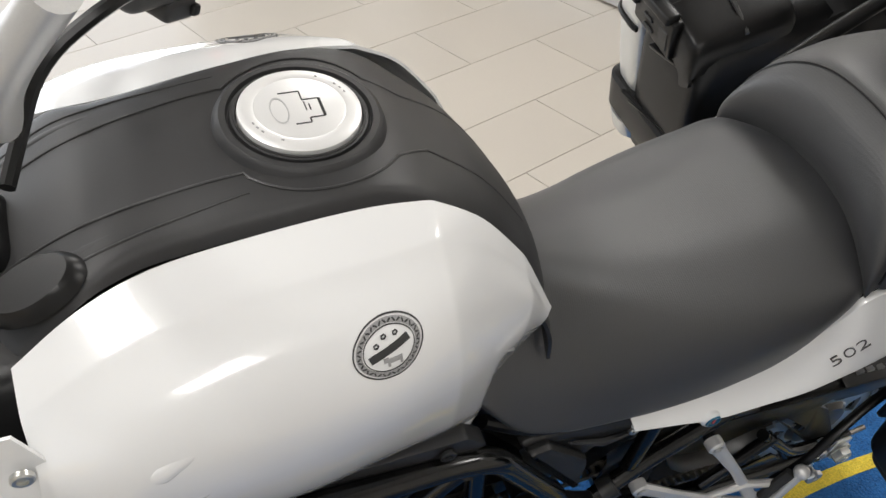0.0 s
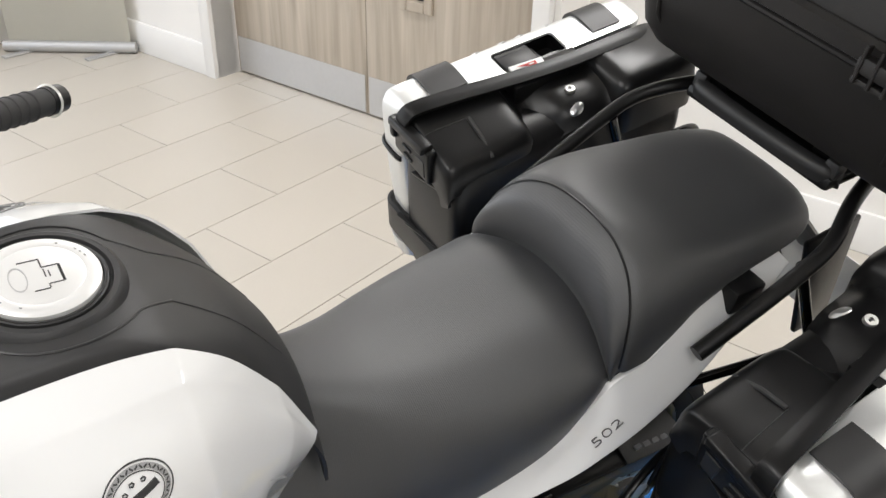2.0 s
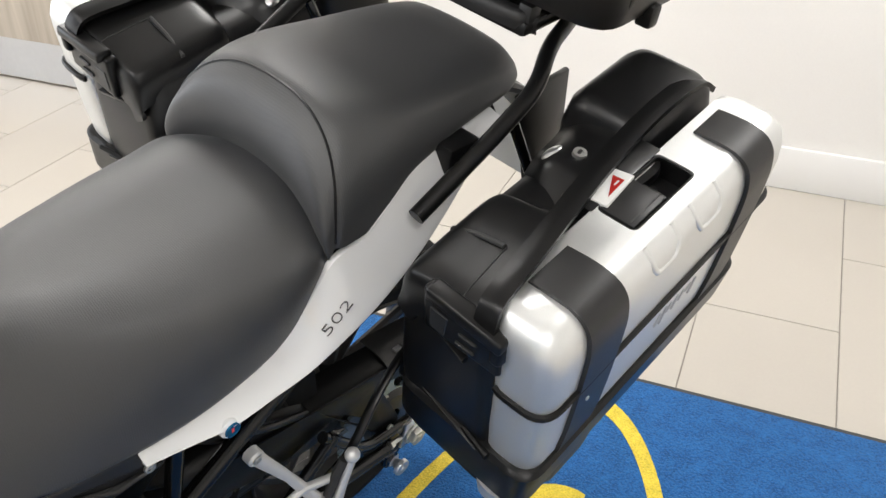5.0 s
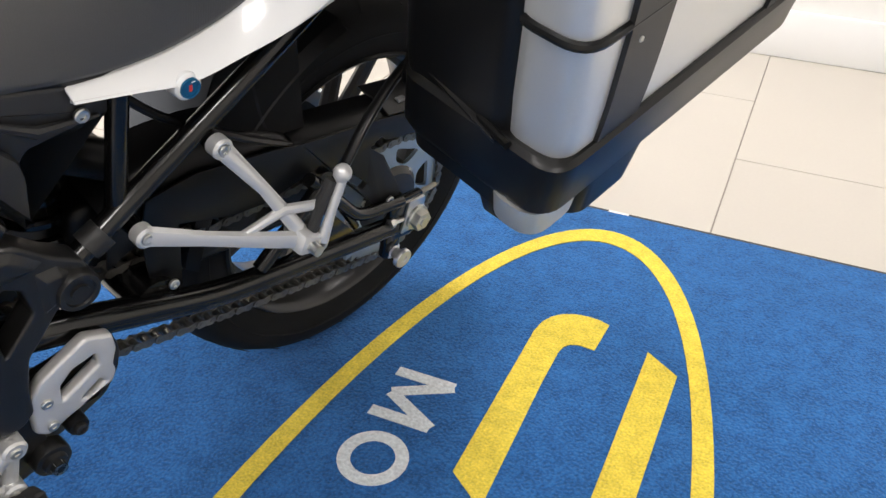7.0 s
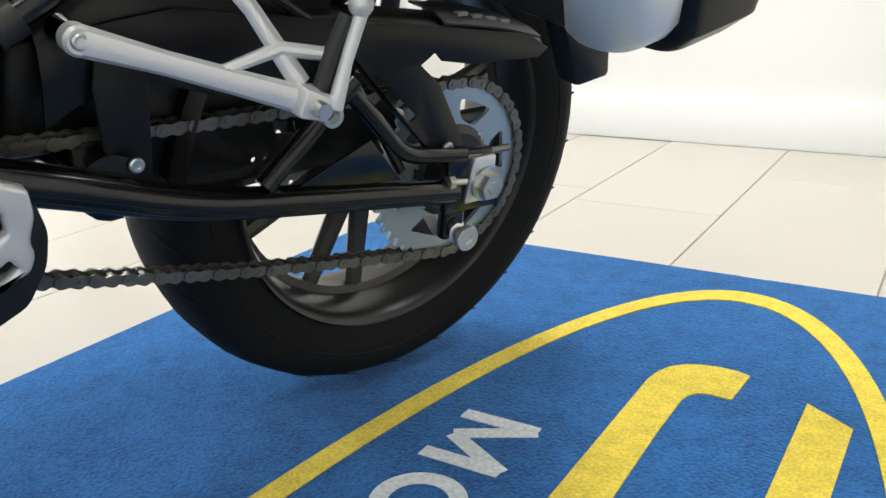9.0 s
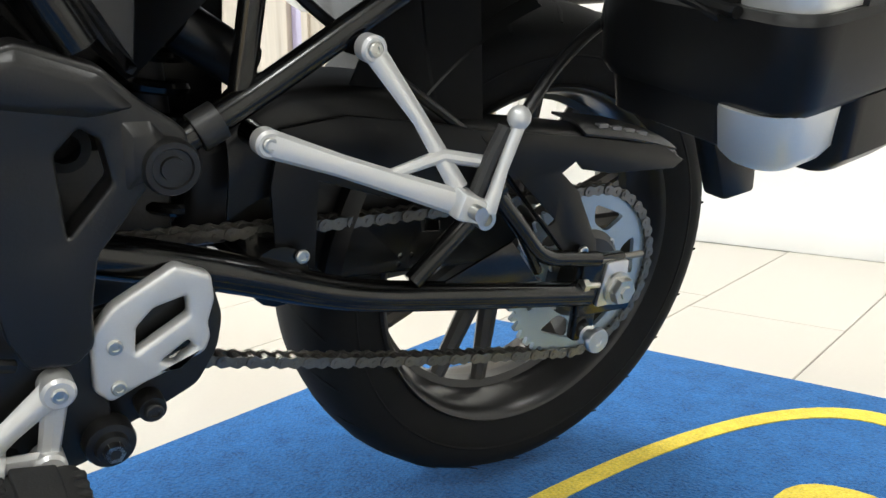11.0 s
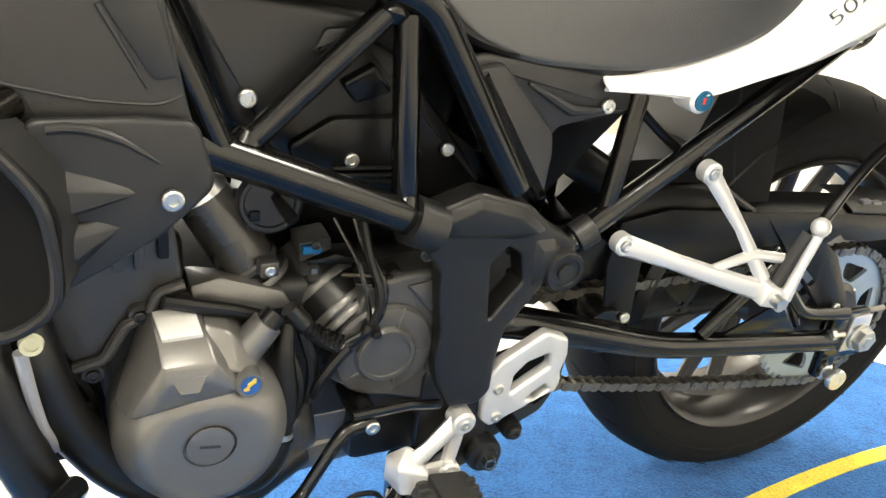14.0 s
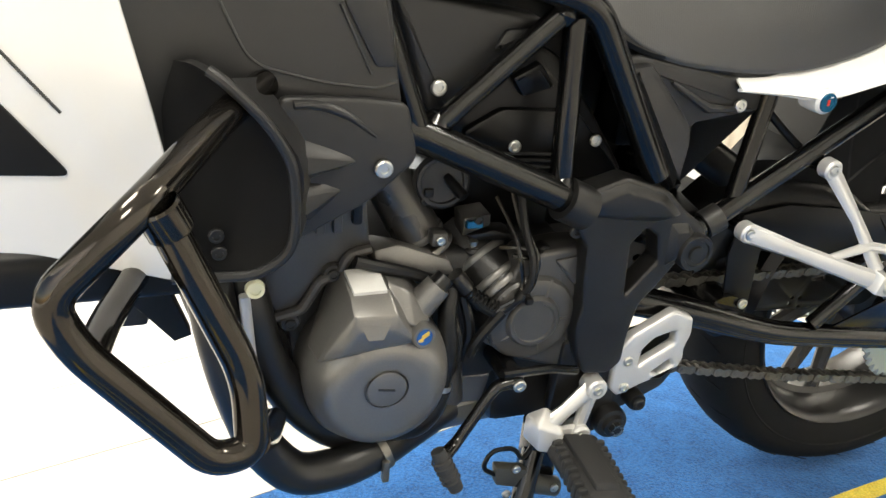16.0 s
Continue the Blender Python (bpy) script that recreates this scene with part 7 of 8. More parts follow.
    part("neck_strap", box(-0.926, -0.916, -0.16, -0.12, 0.56, 0.625, 0.003), SATIN, th)
    # coil plate and wires
    cp = part("coil_disc", lathe([(0.0, 0.003), (0.022, 0.003), (0.0235, 0.005), (0.027, 0.005), (0.028, 0.002), (0.031, 0.0), (0.031, -0.04), (0.0, -0.04)], (-0.823, -0.12, 0.586), (-0.1, -1, 0.1), 36), CAST, None, "black round throttle body cover")
    part("vent_spout", tube([(-0.818, -0.122, 0.592), (-0.814, -0.138, 0.587), (-0.808, -0.15, 0.58)], [0.0045, 0.006, 0.0062], 14), SATIN, cp)
    part("disc_notch", box(-0.842, -0.832, -0.126, -0.118, 0.57, 0.58, 0.002), PLASTIC, cp)
    part("coil_tab", hexa([(-0.799, -0.135, 0.548), (-0.768, -0.135, 0.552), (-0.768, -0.1, 0.552), (-0.799, -0.1, 0.548)], [(-0.795, -0.126, 0.522), (-0.763, -0.126, 0.534), (-0.763, -0.1, 0.534), (-0.795, -0.1, 0.522)], 0.003), CASTGREY, cp)
    part("blue_clip", box(-0.796, -0.777, -0.138, -0.131, 0.537, 0.546, 0.001, 1), BLUE, cp)
    screws(cp, [(-0.783, -0.138, 0.547), (-0.84, -0.122, 0.566)], 0.7, DARKSCREW)
    # wires gathered by a tie beside the starter
    random.seed(5)
    wires = part("wiring_loom", tube([(-0.744, -0.15, 0.581), (-0.739, -0.165, 0.542), (-0.731, -0.178, 0.514), (-0.733, -0.182, 0.49), (-0.742, -0.182, 0.475), (-0.756, -0.178, 0.457), (-0.772, -0.176, 0.453)], 0.0045, 8, 0.012), SATIN, None, "bundle of black engine wires")
    for k in range(5):
        dx, dz = random.uniform(-0.009, 0.006), random.uniform(-0.006, 0.006)
        part("wire", tube([(-0.75 + dx * 2, -0.14, 0.575 + dz), (-0.742 + dx, -0.16 - 0.002 * k, 0.54), (-0.731 + dx * 1.6, -0.176, 0.512 + dz), (-0.732 + dx, -0.184 + 0.002 * k, 0.488), (-0.742 + dx * 0.3, -0.182, 0.473), (-0.757 + dx, -0.176, 0.458 + dz * 0.5)], 0.0024, 6, 0.012), GLOSS, wires)
    part("wire", tube([(-0.712, -0.158, 0.514), (-0.728, -0.17, 0.523), (-0.748, -0.168, 0.527), (-0.762, -0.155, 0.522)], 0.0024, 6, 0.01), GLOSS, wires)
    part("wire", tube([(-0.714, -0.158, 0.509), (-0.735, -0.172, 0.515), (-0.752, -0.166, 0.517)], 0.0024, 6, 0.01), GLOSS, wires)
    part("cable_tie", lathe([(0.004, -0.004), (0.0085, -0.004), (0.0085, 0.004), (0.004, 0.004)], (-0.741, -0.182, 0.476), (0.5, 0, 1), 14), SATIN, wires)
    part("tie_head", box(-0.742, -0.733, -0.195, -0.187, 0.47, 0.478, 0.002), SATIN, wires)
    part("eyelet", lathe([(0.0, 0.004), (0.008, 0.004), (0.0095, 0.002), (0.0095, -0.012), (0.0, -0.012)], (-0.708, -0.154, 0.511), (0, -1, 0), 18), DARKMETAL, wires)
    screws(wires, [(-0.708, -0.158, 0.511)], 0.85)
    for pts in ([(-0.815, -0.165, 0.455), (-0.805, -0.175, 0.42), (-0.812, -0.178, 0.38), (-0.84, -0.17, 0.35)], [(-0.8, -0.16, 0.47), (-0.79, -0.17, 0.43), (-0.795, -0.165, 0.39)], [(-0.76, -0.178, 0.455), (-0.775, -0.18, 0.44), (-0.787, -0.178, 0.42), (-0.79, -0.172, 0.4)]):
        part("hose", tube(pts, 0.0062, 8, 0.02), SATIN, wires)
    part("corrugated_sleeve", tube([(-0.803, -0.168, 0.483), (-0.782, -0.172, 0.461), (-0.76, -0.174, 0.45)], 0.0072, 10, 0.012), SATIN, wires)
    for k in range(8):
        q = k / 7
        part("sleeve_ridge", lathe([(0.007, -0.0013), (0.0086, 0), (0.007, 0.0013)], (-0.8 + 0.032 * q, -0.169 - 0.004 * q, 0.4795 - 0.0245 * q + 0.004 * q * q), (0.78, -0.1, -0.6), 12), SATIN, wires)
    part("plug_housing", tube([(-0.815, -0.166, 0.5), (-0.801, -0.168, 0.482)], [0.009, 0.0095], 12), CAST, wires)
    screws(wires, [(-0.688, -0.178, 0.548)], 1.1, DARKSCREW)
    # gear lever with rubber tip and rod
    g = part("gear_lever", tube([(-0.738, -0.195, 0.374), (-0.768, -0.205, 0.377), (-0.778, -0.21, 0.369), (-0.815, -0.222, 0.321), (-0.838, -0.24, 0.318)], [0.0085, 0.007, 0.0065, 0.0065, 0.0085], 12, 0.012), GLOSS, None, "black gear lever with a rubber tip")
    part("lever_tip", tube([(-0.846, -0.246, 0.336), (-0.837, -0.252, 0.316), (-0.824, -0.258, 0.29)], [0.0075, 0.0105, 0.0095, 0.008], 14), PEGRUBBER, g, "ribbed rubber lever tip")
    for k in range(5):
        q = k / 5
        part("tip_ridge", lathe([(0.0095, -0.0012), (0.0115, 0), (0.0095, 0.0012)], (-0.842 + 0.015 * q, -0.249 - 0.007 * q, 0.326 - 0.031 * q), (0.45, -0.2, -0.85), 14), PEGRUBBER, g)
    part("shift_rod", tube([(-0.76, -0.2, 0.388), (-0.7, -0.195, 0.385), (-0.66, -0.185, 0.37)], 0.0055, 10), GLOSS, g)
    screws(g, [(-0.74, -0.204, 0.374)], 1.1)
    part("shift_shaft", lathe([(0.0, 0.01), (0.012, 0.01), (0.014, 0.0), (0.014, -0.05), (0.0, -0.05)], (-0.742, -0.185, 0.374), (0, -1, 0), 18), GLOSS, g)
    # coolant elbow with a spring clip
    el = part("coolant_elbow", tube([(-0.88, -0.19, 0.326), (-0.852, -0.195, 0.331), (-0.836, -0.193, 0.348), (-0.828, -0.188, 0.37)], 0.0135, 16, 0.02), SATIN, None, "black rubber coolant elbow")
    part("elbow_hose", tube([(-0.829, -0.188, 0.366), (-0.818, -0.182, 0.41), (-0.822, -0.172, 0.455), (-0.815, -0.16, 0.48)], 0.0105, 12, 0.03), SATIN, el)
    part("spring_clip", lathe([(0.0115, -0.003), (0.013, -0.003), (0.013, 0.003), (0.0115, 0.003)], (-0.8275, -0.187, 0.374), (0.2, 0.15, 1), 16), STEEL, el, "bright spring clip")
    part("pump_body", hull([(-0.86, -0.16, 0.34), (-0.8, -0.16, 0.36), (-0.79, -0.16, 0.32), (-0.86, -0.16, 0.3), (-0.85, -0.13, 0.28), (-0.77, -0.13, 0.3), (-0.78, -0.13, 0.38)], 0.006), CASTGREY, el)
    # exhaust under the engine
    x = part("exhaust_pipe", tube([(-1.07, -0.15, 0.56), (-1.064, -0.19, 0.497), (-1.049, -0.2, 0.42), (-1.022, -0.2, 0.335), (-0.985, -0.2, 0.288), (-0.93, -0.195, 0.287), (-0.889, -0.19, 0.302), (-0.8, -0.14, 0.31)], 0.0225, 18, 0.05), BROWNMETAL, None, "black-coated exhaust header pipe")
    part("header_branch", tube([(-1.04, -0.14, 0.54), (-1.028, -0.168, 0.49), (-1.015, -0.17, 0.425), (-0.978, -0.168, 0.355), (-0.93, -0.165, 0.308), (-0.86, -0.15, 0.3)], 0.0215, 16, 0.05), BROWNMETAL, x)
    part("exhaust_pipe_inner", tube([(-1.06, 0.05, 0.56), (-1.08, 0.03, 0.45), (-1.03, 0.0, 0.3), (-0.9, 0.0, 0.27), (-0.7, 0.06, 0.27)], 0.022, 16, 0.06), BROWNMETAL, x)
    part("collector", hexa([(-0.86, -0.12, 0.235), (-0.68, -0.1, 0.24), (-0.68, 0.1, 0.24), (-0.86, 0.1, 0.235)], [(-0.86, -0.13, 0.29), (-0.68, -0.11, 0.295), (-0.68, 0.1, 0.295), (-0.86, 0.1, 0.29)], 0.02, 3), ENGINE, x, "grey silencer box")
    part("pipe_clamp", tube([(-0.894, -0.191, 0.2995), (-0.886, -0.189, 0.302)], 0.0238, 18), CHAINMETAL, x)
    part("clamp_screw", box(-0.894, -0.886, -0.218, -0.208, 0.276, 0.304, 0.002), CHAINMETAL, x)


engine()


# ---- fairing, covers and crash bar ----
def fairing():
    # black side fairing below the tank
    outline = rounded([(-1.13, 0.87), (-0.99, 0.842), (-0.925, 0.83), (-0.905, 0.715), (-0.892, 0.655), (-0.93, 0.622), (-0.99, 0.59), (-1.04, 0.56), (-1.12, 0.57), (-1.15, 0.70)], 0.008)
    curve = lambda x, z: -0.012 * math.cos((x + 1.02) * 9) - 0.01 * max(0, 0.72 - z) * 4
    f = part("side_fairing", plate(outline, -0.208, -0.202, 0.002, (), 2, curve), COVER, None, "grained black plastic side fairing", 25)
    lower = rounded([(-1.012, 0.715), (-0.94, 0.712), (-0.9, 0.706), (-0.888, 0.655), (-0.93, 0.62), (-1.0, 0.585), (-1.012, 0.6), (-1.012, 0.69)], 0.01)
    p = part("lower_fairing", plate(lower, -0.222, -0.212, 0.004, (), 3, curve), COVER, f)
    part("fin", hull([(-1.02, -0.236, 0.69), (-1.012, -0.25, 0.672), (-1.005, -0.252, 0.65), (-1.0, -0.236, 0.64), (-0.944, -0.234, 0.657), (-0.96, -0.23, 0.67)], 0.001), COVER, p, "", 20)
    part("fin", hull([(-1.004, -0.236, 0.644), (-0.996, -0.248, 0.632), (-0.99, -0.248, 0.616), (-0.985, -0.236, 0.605), (-0.956, -0.234, 0.632), (-0.965, -0.23, 0.642)], 0.001), COVER, p, "", 20)
    part("shoulder_ridge", drape(tube([(-1.04, 0, 0.703), (-0.985, 0, 0.71), (-0.955, 0, 0.7), (-0.928, 0, 0.678)], [0.001, 0.004, 0.004, 0.001], 10, 0.02), p, 0.0, (0, 1, 0)), COVER, p)
    part("groove", drape(tube([(-1.06, 0, 0.80), (-1.047, 0, 0.77), (-1.031, 0, 0.737), (-0.97, 0, 0.721), (-0.925, 0, 0.7165), (-0.908, 0, 0.722)], 0.0013, 6, 0.02), f, 0.0006, (0, 1, 0)), DECAL, f)
    part("slot", drape(tube([(-0.96, 0, 0.787), (-0.932, 0, 0.729)], [0.0026, 0.0024, 0.0012], 8), f, 0.0006, (0, 1, 0)), DECAL, f)
    part("edge_strip", drape(plate(rounded([(-0.957, 0.8), (-0.94, 0.822), (-0.93, 0.822), (-0.91, 0.735), (-0.928, 0.735), (-0.957, 0.787)], 0.004), -0.003, 0.0, 0.0008), f, 0.0, (0, 1, 0)), COVER, f)
    screws(f, [(-0.921, -0.2335, 0.6505)], 1.2)
    # tank underside filler
    part("tank_underside", hexa([(-1.08, -0.15, 0.78), (-0.72, -0.13, 0.79), (-0.72, 0.13, 0.79), (-1.08, 0.15, 0.78)], [(-1.1, -0.175, 0.97), (-0.7, -0.13, 0.86), (-0.7, 0.13, 0.86), (-1.1, 0.175, 0.97)], 0.01), PLASTIC, None, "black tank underside")
    under = part("tank_lower_trim", plate(rounded([(-1.0, 0.845), (-0.74, 0.835), (-0.715, 0.808), (-0.745, 0.792), (-0.98, 0.815)], 0.006), -0.172, -0.15, 0.003), COVER, None, "black trim below the tank")
    screws(under, [(-0.762, -0.174, 0.822)], 1.2, DARKSCREW)
    # airbox cover and engine side cover inside the trellis
    c = part("airbox_cover", plate(rounded([(-0.905, 0.79), (-0.75, 0.765), (-0.748, 0.745), (-0.8, 0.70), (-0.84, 0.665), (-0.862, 0.675), (-0.885, 0.74)], 0.01), -0.16, -0.12, 0.008, (), 3), COVER, None, "grained black airbox cover")
    part("cover_step", plate(rounded([(-0.79, 0.755), (-0.752, 0.757), (-0.755, 0.742), (-0.8, 0.735)], 0.004), -0.164, -0.15, 0.004), COVER, c)
    screws(c, [(-0.852, -0.163, 0.7)], 1.15)
    d = part("engine_side_cover", plate(rounded([(-0.84, 0.66), (-0.79, 0.70), (-0.74, 0.735), (-0.71, 0.72), (-0.66, 0.66), (-0.61, 0.59), (-0.66, 0.58), (-0.79, 0.60)], 0.01), -0.125, -0.09, 0.006, (), 3), PLASTIC, None, "black engine side cover")
    part("cover_facet", plate(rounded([(-0.81, 0.645), (-0.77, 0.668), (-0.7, 0.665), (-0.68, 0.625), (-0.72, 0.61), (-0.8, 0.615)], 0.006), -0.134, -0.12, 0.004), PLASTIC, d)
    part("cover_facet", plate(rounded([(-0.765, 0.70), (-0.735, 0.716), (-0.715, 0.69), (-0.75, 0.68)], 0.004), -0.136, -0.12, 0.005), PLASTIC, d)
    for k in range(3):
        part("cover_slot", tube([(-0.77, -0.136, 0.622 - 0.007 * k), (-0.7, -0.136, 0.618 - 0.007 * k)], 0.002, 6), SATIN, d)
    screws(d, [(-0.752, -0.134, 0.628), (-0.655, -0.128, 0.63)], 1.0)
    # panel under the seat
    s = part("side_cover", plate(rounded([(-0.655, 0.722), (-0.634, 0.728), (-0.47, 0.7), (-0.464, 0.664), (-0.5, 0.652), (-0.546, 0.65), (-0.553, 0.636), (-0.556, 0.57), (-0.584, 0.598), (-0.626, 0.664)], 0.006), -0.148, -0.12, 0.006, (), 3), COVER, None, "grained black side cover under the seat")
    part("cover_facet", plate(rounded([(-0.65, 0.718), (-0.622, 0.722), (-0.56, 0.655), (-0.556, 0.635), (-0.559, 0.578), (-0.584, 0.604), (-0.624, 0.664)], 0.006), -0.163, -0.145, 0.008), COVER, s)
    part("cover_ridge", tube([(-0.59, -0.152, 0.7), (-0.54, -0.152, 0.672), (-0.48, -0.15, 0.668)], [0.002, 0.006, 0.002], 8), COVER, s)
    screws(s, [(-0.497, -0.15, 0.674)], 1.1)
    part("seat_rail", tube([(-0.7, -0.13, 0.775), (-0.64, -0.14, 0.735), (-0.5, -0.142, 0.708), (-0.38, -0.14, 0.70)], 0.008, 10, 0.04), PLASTIC, None, "black rail under the seat")
    # airbox behind the trellis tubes, then two filler boxes added to darken the gaps
    part("airbox", box(-0.92, -0.62, -0.075, 0.14, 0.625, 0.80, 0.02, 3), PLASTIC, None, "black airbox")
    part("throttle_body", box(-0.85, -0.66, -0.065, 0.12, 0.48, 0.635, 0.012), PLASTIC, None, "added black filler box that darkens the gap behind the duct")
    part("rear_bulkhead", box(-0.62, -0.43, 0.0, 0.13, 0.36, 0.69, 0.015), PLASTIC, None, "added black filler box that darkens the gap behind the shock")
    part("battery_box", box(-0.6, -0.48, -0.08, 0.1, 0.6, 0.74, 0.01), PLASTIC, None, "black battery box")
    part("gearbox_rear", box(-0.68, -0.5, -0.06, 0.1, 0.34, 0.5, 0.015), DARKMETAL, None, "dark gearbox rear wall")
    part("gearbox_foot", box(-0.74, -0.61, -0.14, -0.03, 0.27, 0.42, 0.012), CAST, None, "black gearbox foot")
    # shock absorber
    sh = part("shock_absorber", tube([(-0.53, -0.03, 0.64), (-0.5, -0.03, 0.42)], 0.018, 14), DARKMETAL, None, "rear shock absorber with a black coil spring")
    turns = [(-0.53 + 0.03 * q + 0.034 * math.cos(q * 14 * math.pi), -0.03 + 0.034 * math.sin(q * 14 * math.pi), 0.63 - 0.2 * q) for q in [k / 140 for k in range(141)]]
    part("coil_spring", tube(turns, 0.0065, 8), GLOSS, sh)
    part("reservoir", tube([(-0.51, -0.1, 0.612), (-0.45, -0.1, 0.575)], 0.022, 18), SATIN, sh, "black shock reservoir")
    part("brake_hose", tube([(-0.47, -0.12, 0.69), (-0.42, -0.14, 0.64), (-0.3, -0.13, 0.56), (-0.2, -0.11, 0.5)], 0.005, 8, 0.03), PLASTIC, None, "black rear brake hose")
    # swept plastic scoop behind the crash bar
    sc = part("radiator_scoop", skin([
        [(-1.09, -0.236, 0.745), (-1.078, -0.256, 0.747), (-1.057, -0.276, 0.739)],
        [(-1.1, -0.234, 0.71), (-1.062, -0.246, 0.712), (-1.026, -0.275, 0.708)],
        [(-1.1, -0.234, 0.675), (-1.05, -0.246, 0.675), (-1.006, -0.272, 0.674)],
        [(-1.1, -0.234, 0.63), (-1.048, -0.246, 0.63), (-1.002, -0.268, 0.628)],
        [(-1.1, -0.235, 0.595), (-1.05, -0.248, 0.592), (-1.005, -0.266, 0.592)],
        [(-1.1, -0.24, 0.57), (-1.065, -0.25, 0.566), (-1.032, -0.264, 0.572)],
    ], 5, 5, 0.005), DEEPBLACK, None, "black plastic radiator scoop", 50)
    part("scoop_lip", tube([(-1.068, -0.27, 0.747), (-1.057, -0.276, 0.74), (-1.026, -0.275, 0.708), (-1.006, -0.273, 0.674), (-1.002, -0.269, 0.628), (-1.005, -0.267, 0.592), (-1.032, -0.266, 0.572), (-1.1, -0.25, 0.566)], 0.0045, 10, 0.015), COVER, sc)
    part("scoop_side", skin([[(-1.055, -0.27, 0.739), (-1.03, -0.23, 0.728)], [(-1.005, -0.267, 0.676), (-0.99, -0.225, 0.676)], [(-1.001, -0.263, 0.628), (-0.985, -0.225, 0.628)], [(-1.005, -0.261, 0.592), (-0.99, -0.22, 0.6)], [(-1.032, -0.26, 0.572), (-1.03, -0.2, 0.585)]], 4, 3, 0.004), COVER, sc)
    part("scoop_back", plate(rounded([(-1.2, 0.76), (-1.07, 0.75), (-1.05, 0.6), (-1.06, 0.555), (-1.2, 0.56)], 0.01), -0.2, -0.19, 0.002), PLASTIC, sc)
    screws(sc, [(-1.062, -0.25, 0.588), (-1.064, -0.25, 0.604)], 0.9, DARKSCREW)
    part("scoop_screw", lathe([(0.0, 0.003), (0.005, 0.003), (0.005, 0.005), (0.0085, 0.005), (0.0095, 0.0)], (-1.027, -0.205, 0.525), (0, -1, 0), 18), LAMPGLASS, sc)
    rad = part("radiator", box(-1.16, -1.12, -0.15, 0.15, 0.46, 0.76, 0.005), DARKMETAL, None, "dark radiator")
    part("oil_line", tube([(-1.036, -0.2, 0.515), (-1.032, -0.2, 0.467), (-1.028, -0.195, 0.43), (-1.02, -0.18, 0.4)], 0.0055, 10, 0.03), KICK, rad, "bright metal pipe")
    # white front fairing
    w = part("front_fairing", plate(rounded([(-1.32, 0.92), (-1.14, 0.90), (-1.125, 0.79), (-1.105, 0.70), (-1.09, 0.62), (-1.075, 0.572), (-1.095, 0.562), (-1.2, 0.60), (-1.32, 0.62)], 0.01), -0.25, -0.242, 0.003, (), 2, lambda x, z: -0.02 * max(0, -1.1 - x) * 4), WHITE, None, "glossy white front fairing", 25)
    part("fairing_window", plate(rounded([(-1.32, 0.8), (-1.212, 0.727), (-1.166, 0.663), (-1.2, 0.666), (-1.32, 0.675)], 0.01), -0.2525, -0.2505, 0.0008, (), 1, lambda x, z: -0.02 * max(0, -1.1 - x) * 4), PLASTIC, w, "dark inset panel")
    part("fairing_seam", tube([(-1.235, -0.262, 0.80), (-1.17, -0.2565, 0.712)], 0.0012, 6), DECAL, w)
    part("lower_lip", hexa([(-1.36, -0.27, 0.555), (-1.06, -0.23, 0.535), (-1.06, -0.1, 0.53), (-1.36, -0.1, 0.555)], [(-1.36, -0.265, 0.6), (-1.06, -0.232, 0.585), (-1.06, -0.1, 0.585), (-1.36, -0.1, 0.6)], 0.012, 3), PLASTIC, None, "black lower fairing lip")
    part("lower_bracket", plate([(-1.16, 0.56), (-1.11, 0.56), (-1.085, 0.49), (-1.1, 0.485)], -0.22, -0.2, 0.002), PLASTIC, None, "black lower bracket")
    # panel in front of the tank, with a screw
    n = part("front_tank_panel", skin([[(-1.2, -0.17, 1.04), (-1.17, -0.2, 0.97), (-1.12, -0.205, 0.92)], [(-1.14, -0.175, 1.056), (-1.11, -0.2, 0.99), (-1.07, -0.204, 0.94)], [(-1.092, -0.183, 1.068), (-1.055, -0.201, 1.002), (-1.045, -0.2, 0.985)]], 4, 4, 0.003), WHITE, None, "glossy white panel in front of the tank")
    screws(n, [(-1.093, -0.196, 1.04)], 1.2)
    part("inner_shroud", hexa([(-1.17, -0.17, 0.98), (-1.09, -0.17, 1.0), (-1.09, 0.17, 1.0), (-1.17, 0.17, 0.98)], [(-1.16, -0.13, 1.05), (-1.06, -0.13, 1.06), (-1.06, 0.13, 1.06), (-1.16, 0.13, 1.05)], 0.015, 3), PLASTIC, None, "black inner shroud")
    # crash bar
    b = part("crash_bar", tube([(-1.02, -0.215, 0.72), (-1.055, -0.27, 0.715), (-1.124, -0.385, 0.69), (-1.18, -0.4, 0.64), (-1.165, -0.403, 0.605), (-1.085, -0.412, 0.508), (-1.056, -0.404, 0.506), (-1.057, -0.388, 0.56), (-1.108, -0.375, 0.682)], 0.0125, 18, 0.028), CHROMEBLACK, None, "gloss black tubular crash bar")
    part("bar_stay", tube([(-1.158, -0.405, 0.598), (-1.15, -0.34, 0.585), (-1.12, -0.2, 0.56)], 0.0115, 14, 0.02), CHROMEBLACK, b)
    part("bar_stay", tube([(-1.054, -0.4, 0.51), (-1.035, -0.33, 0.455), (-1.01, -0.215, 0.38)], 0.0118, 14, 0.03), CHROMEBLACK, b)
    part("bar_collar", lathe([(0.0145, -0.012), (0.016, -0.01), (0.016, 0.01), (0.0145, 0.012)], (-1.107, -0.374, 0.68), (-0.4, -0.1, 0.9), 18), CHROMEBLACK, b)


fairing()


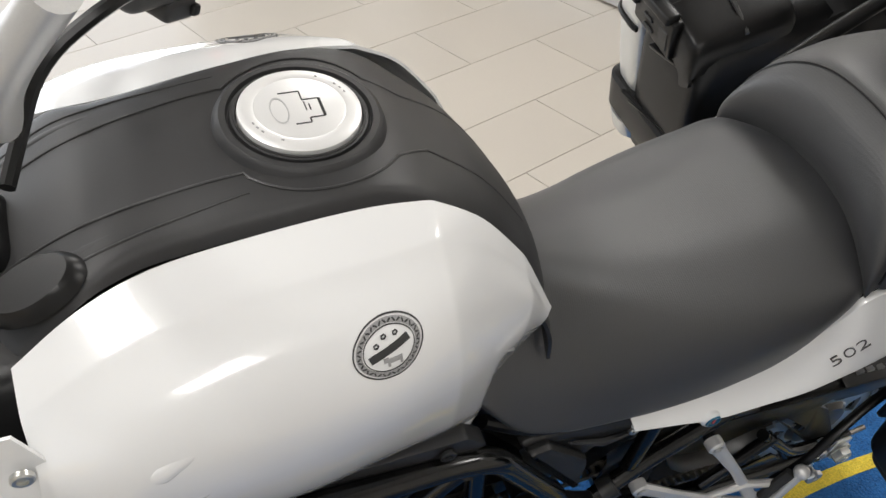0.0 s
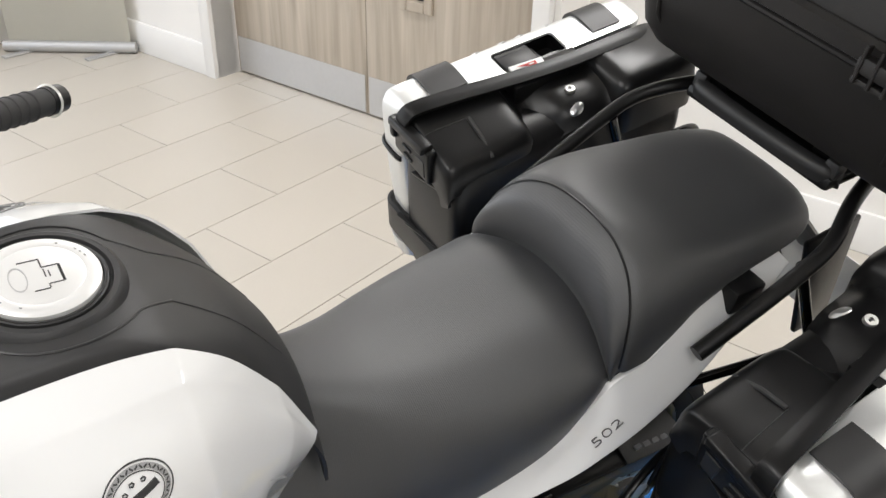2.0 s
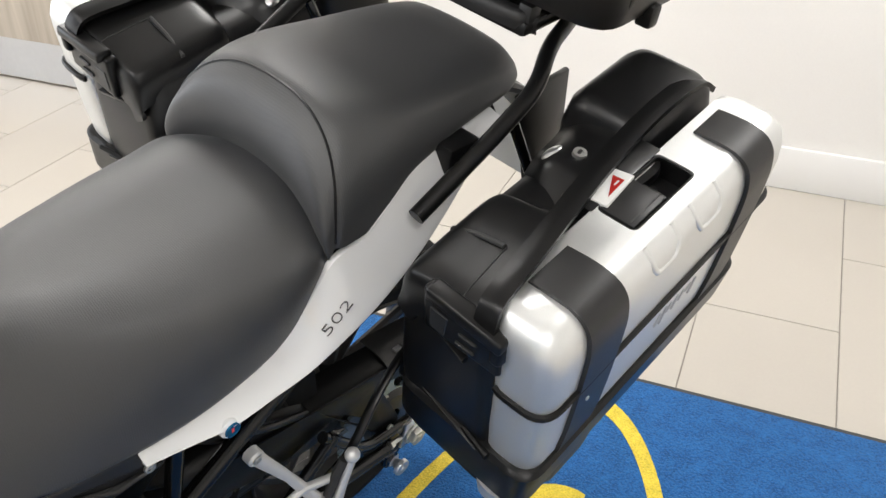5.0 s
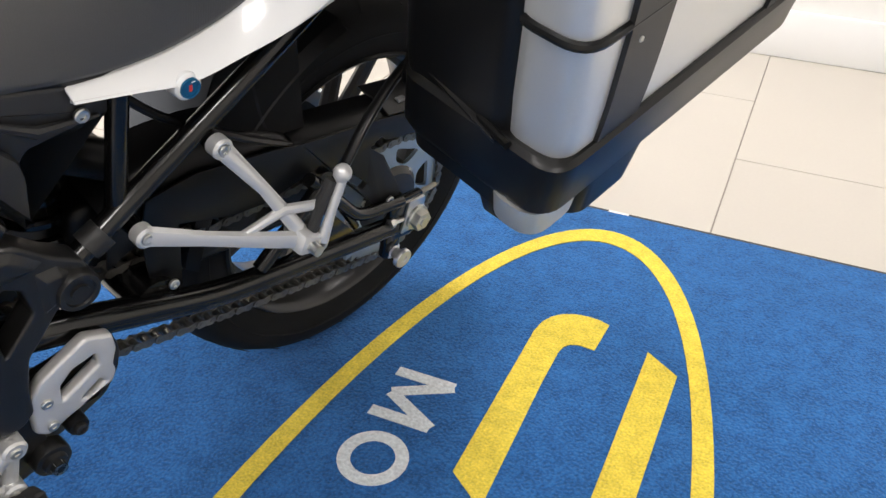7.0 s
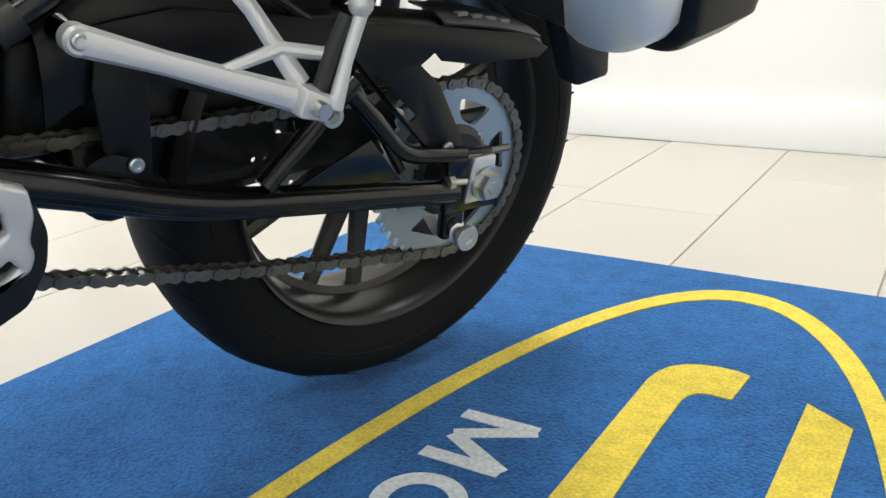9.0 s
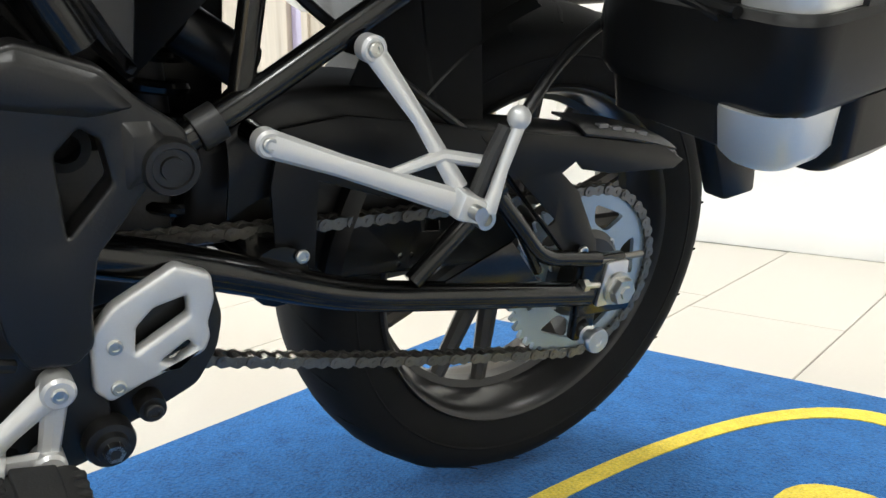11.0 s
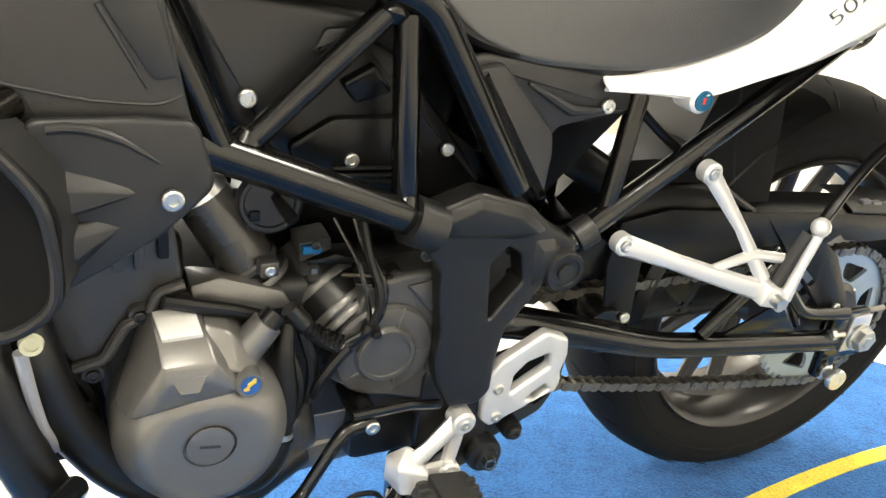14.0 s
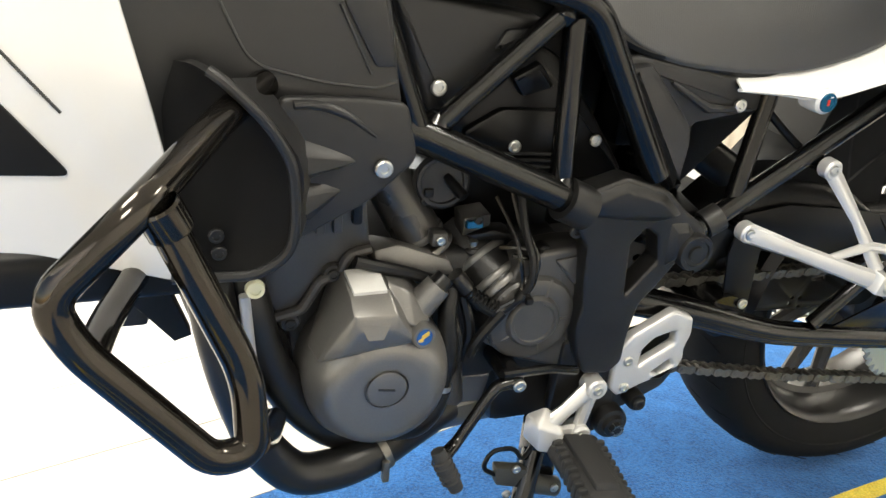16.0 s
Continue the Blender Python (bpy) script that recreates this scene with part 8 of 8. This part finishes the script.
# ---- handlebar ----
def handlebar():
    h = part("handlebar", tube([(-0.985, -0.19, 1.39), (-1.025, -0.145, 1.318), (-1.04, -0.1, 1.25), (-1.05, -0.05, 1.235), (-1.05, 0.05, 1.2), (-1.02, 0.16, 1.17), (-0.89, 0.268, 1.12), (-0.755, 0.372, 1.07)], 0.0112, 16, 0.05), SILVER, None, "silver tubular handlebar with black grips")
    inner, outer = Vector((-0.89, 0.268, 1.12)), Vector((-0.763, 0.366, 1.073))
    run = (outer - inner).normalized()
    up = Vector((0.28, 0.1, 0.95))
    up = (up - run * up.dot(run)).normalized()
    fore = up.cross(run)
    seat = Matrix(((run.x, fore.x, up.x, inner.x), (run.y, fore.y, up.y, inner.y), (run.z, fore.z, up.z, inner.z), (0, 0, 0, 1)))
    g = part("grip", tube([inner, outer], [0.0172, 0.0165, 0.0172, 0.0165], 20), PEGRUBBER, h, "ribbed black rubber grip")
    for k in range(9):
        p = inner.lerp(outer, 0.12 + k * 0.09)
        part("grip_ridge", lathe([(0.0165, -0.002), (0.0182, -0.001), (0.0182, 0.001), (0.0165, 0.002)], p, run, 20), PEGRUBBER, g)
    part("grip_flange", lathe([(0.016, 0.004), (0.025, 0.003), (0.026, 0.0), (0.025, -0.005), (0.016, -0.006)], inner, run, 28), PEGRUBBER, g)
    part("bar_end", tube([outer, outer + run * 0.026], [0.0175, 0.02, 0.0195, 0.017], 20), SATIN, h, "black bar-end weight")
    part("bar_end_ring", lathe([(0.0185, -0.002), (0.0205, 0.0), (0.0185, 0.002)], outer + run * 0.008, run, 24), STEEL, h)
    part("cable", tube([(-1.06, -0.05, 1.16), (-1.026, 0.04, 1.19), (-0.96, 0.06, 1.222), (-0.9, 0.12, 1.2)], 0.006, 8, 0.04), SATIN, h)

    def fit(bm):
        bm.transform(seat)
        return bm

    sw = part("switch_block", fit(box(-0.1, -0.007, -0.03, 0.026, -0.034, 0.048, 0.014, 4)), COVER, h, "black switch block with red buttons", 50)
    part("starter_pod", fit(box(-0.052, -0.012, -0.03, 0.01, -0.05, -0.027, 0.006, 3)), COVER, sw, "", 50)
    part("kill_switch", fit(box(-0.034, -0.017, -0.039, -0.024, -0.008, 0.009, 0.003)), RED, sw, "red rocker button")
    part("hazard_switch", fit(box(-0.05, -0.032, -0.035, -0.024, 0.02, 0.033, 0.003)), RED, sw, "red slide button")
    part("start_button", fit(box(-0.022, -0.011, -0.035, -0.024, -0.045, -0.033, 0.003)), SATIN, sw)


handlebar()

# ---- floor tiles, each its own piece ----
LINES = [-4.857 + 0.338 * k for k in range(10)] + [-1.815 + 0.3055 * k for k in range(1, 5)] + [-0.593 + 0.36 * k for k in range(1, 10)]
tile_meshes = {}


def tile_mesh(w, d):
    key = (round(w, 3), round(d, 3))
    if key not in tile_meshes:
        bm = box(-w / 2, w / 2, -d / 2, d / 2, -0.008, 0.0, 0.0012, 1)
        me = bpy.data.meshes.new("tile")
        bm.to_mesh(me)
        bm.free()
        me.materials.append(TILE)
        tile_meshes[key] = me
    return tile_meshes[key]


for c, (lo, hi) in enumerate(zip(LINES, LINES[1:])):
    wide = lo > -0.7
    length = 0.79 if wide else 0.67
    start = ((2.18, 2.57)[(c + 1) % 2] if wide else (2.295, 1.965)[c % 2]) - 9 * length
    for k in range(13):
        b0, b1 = start + k * length, start + (k + 1) * length
        b0, b1 = max(b0, B0), min(b1, B1)
        if b1 - b0 < 0.05:
            continue
        me = tile_mesh(hi - lo - 0.003, b1 - b0 - 0.003)
        shared("tile", me, Matrix.Translation(((lo + hi) / 2, (b0 + b1) / 2, 0)), floor)
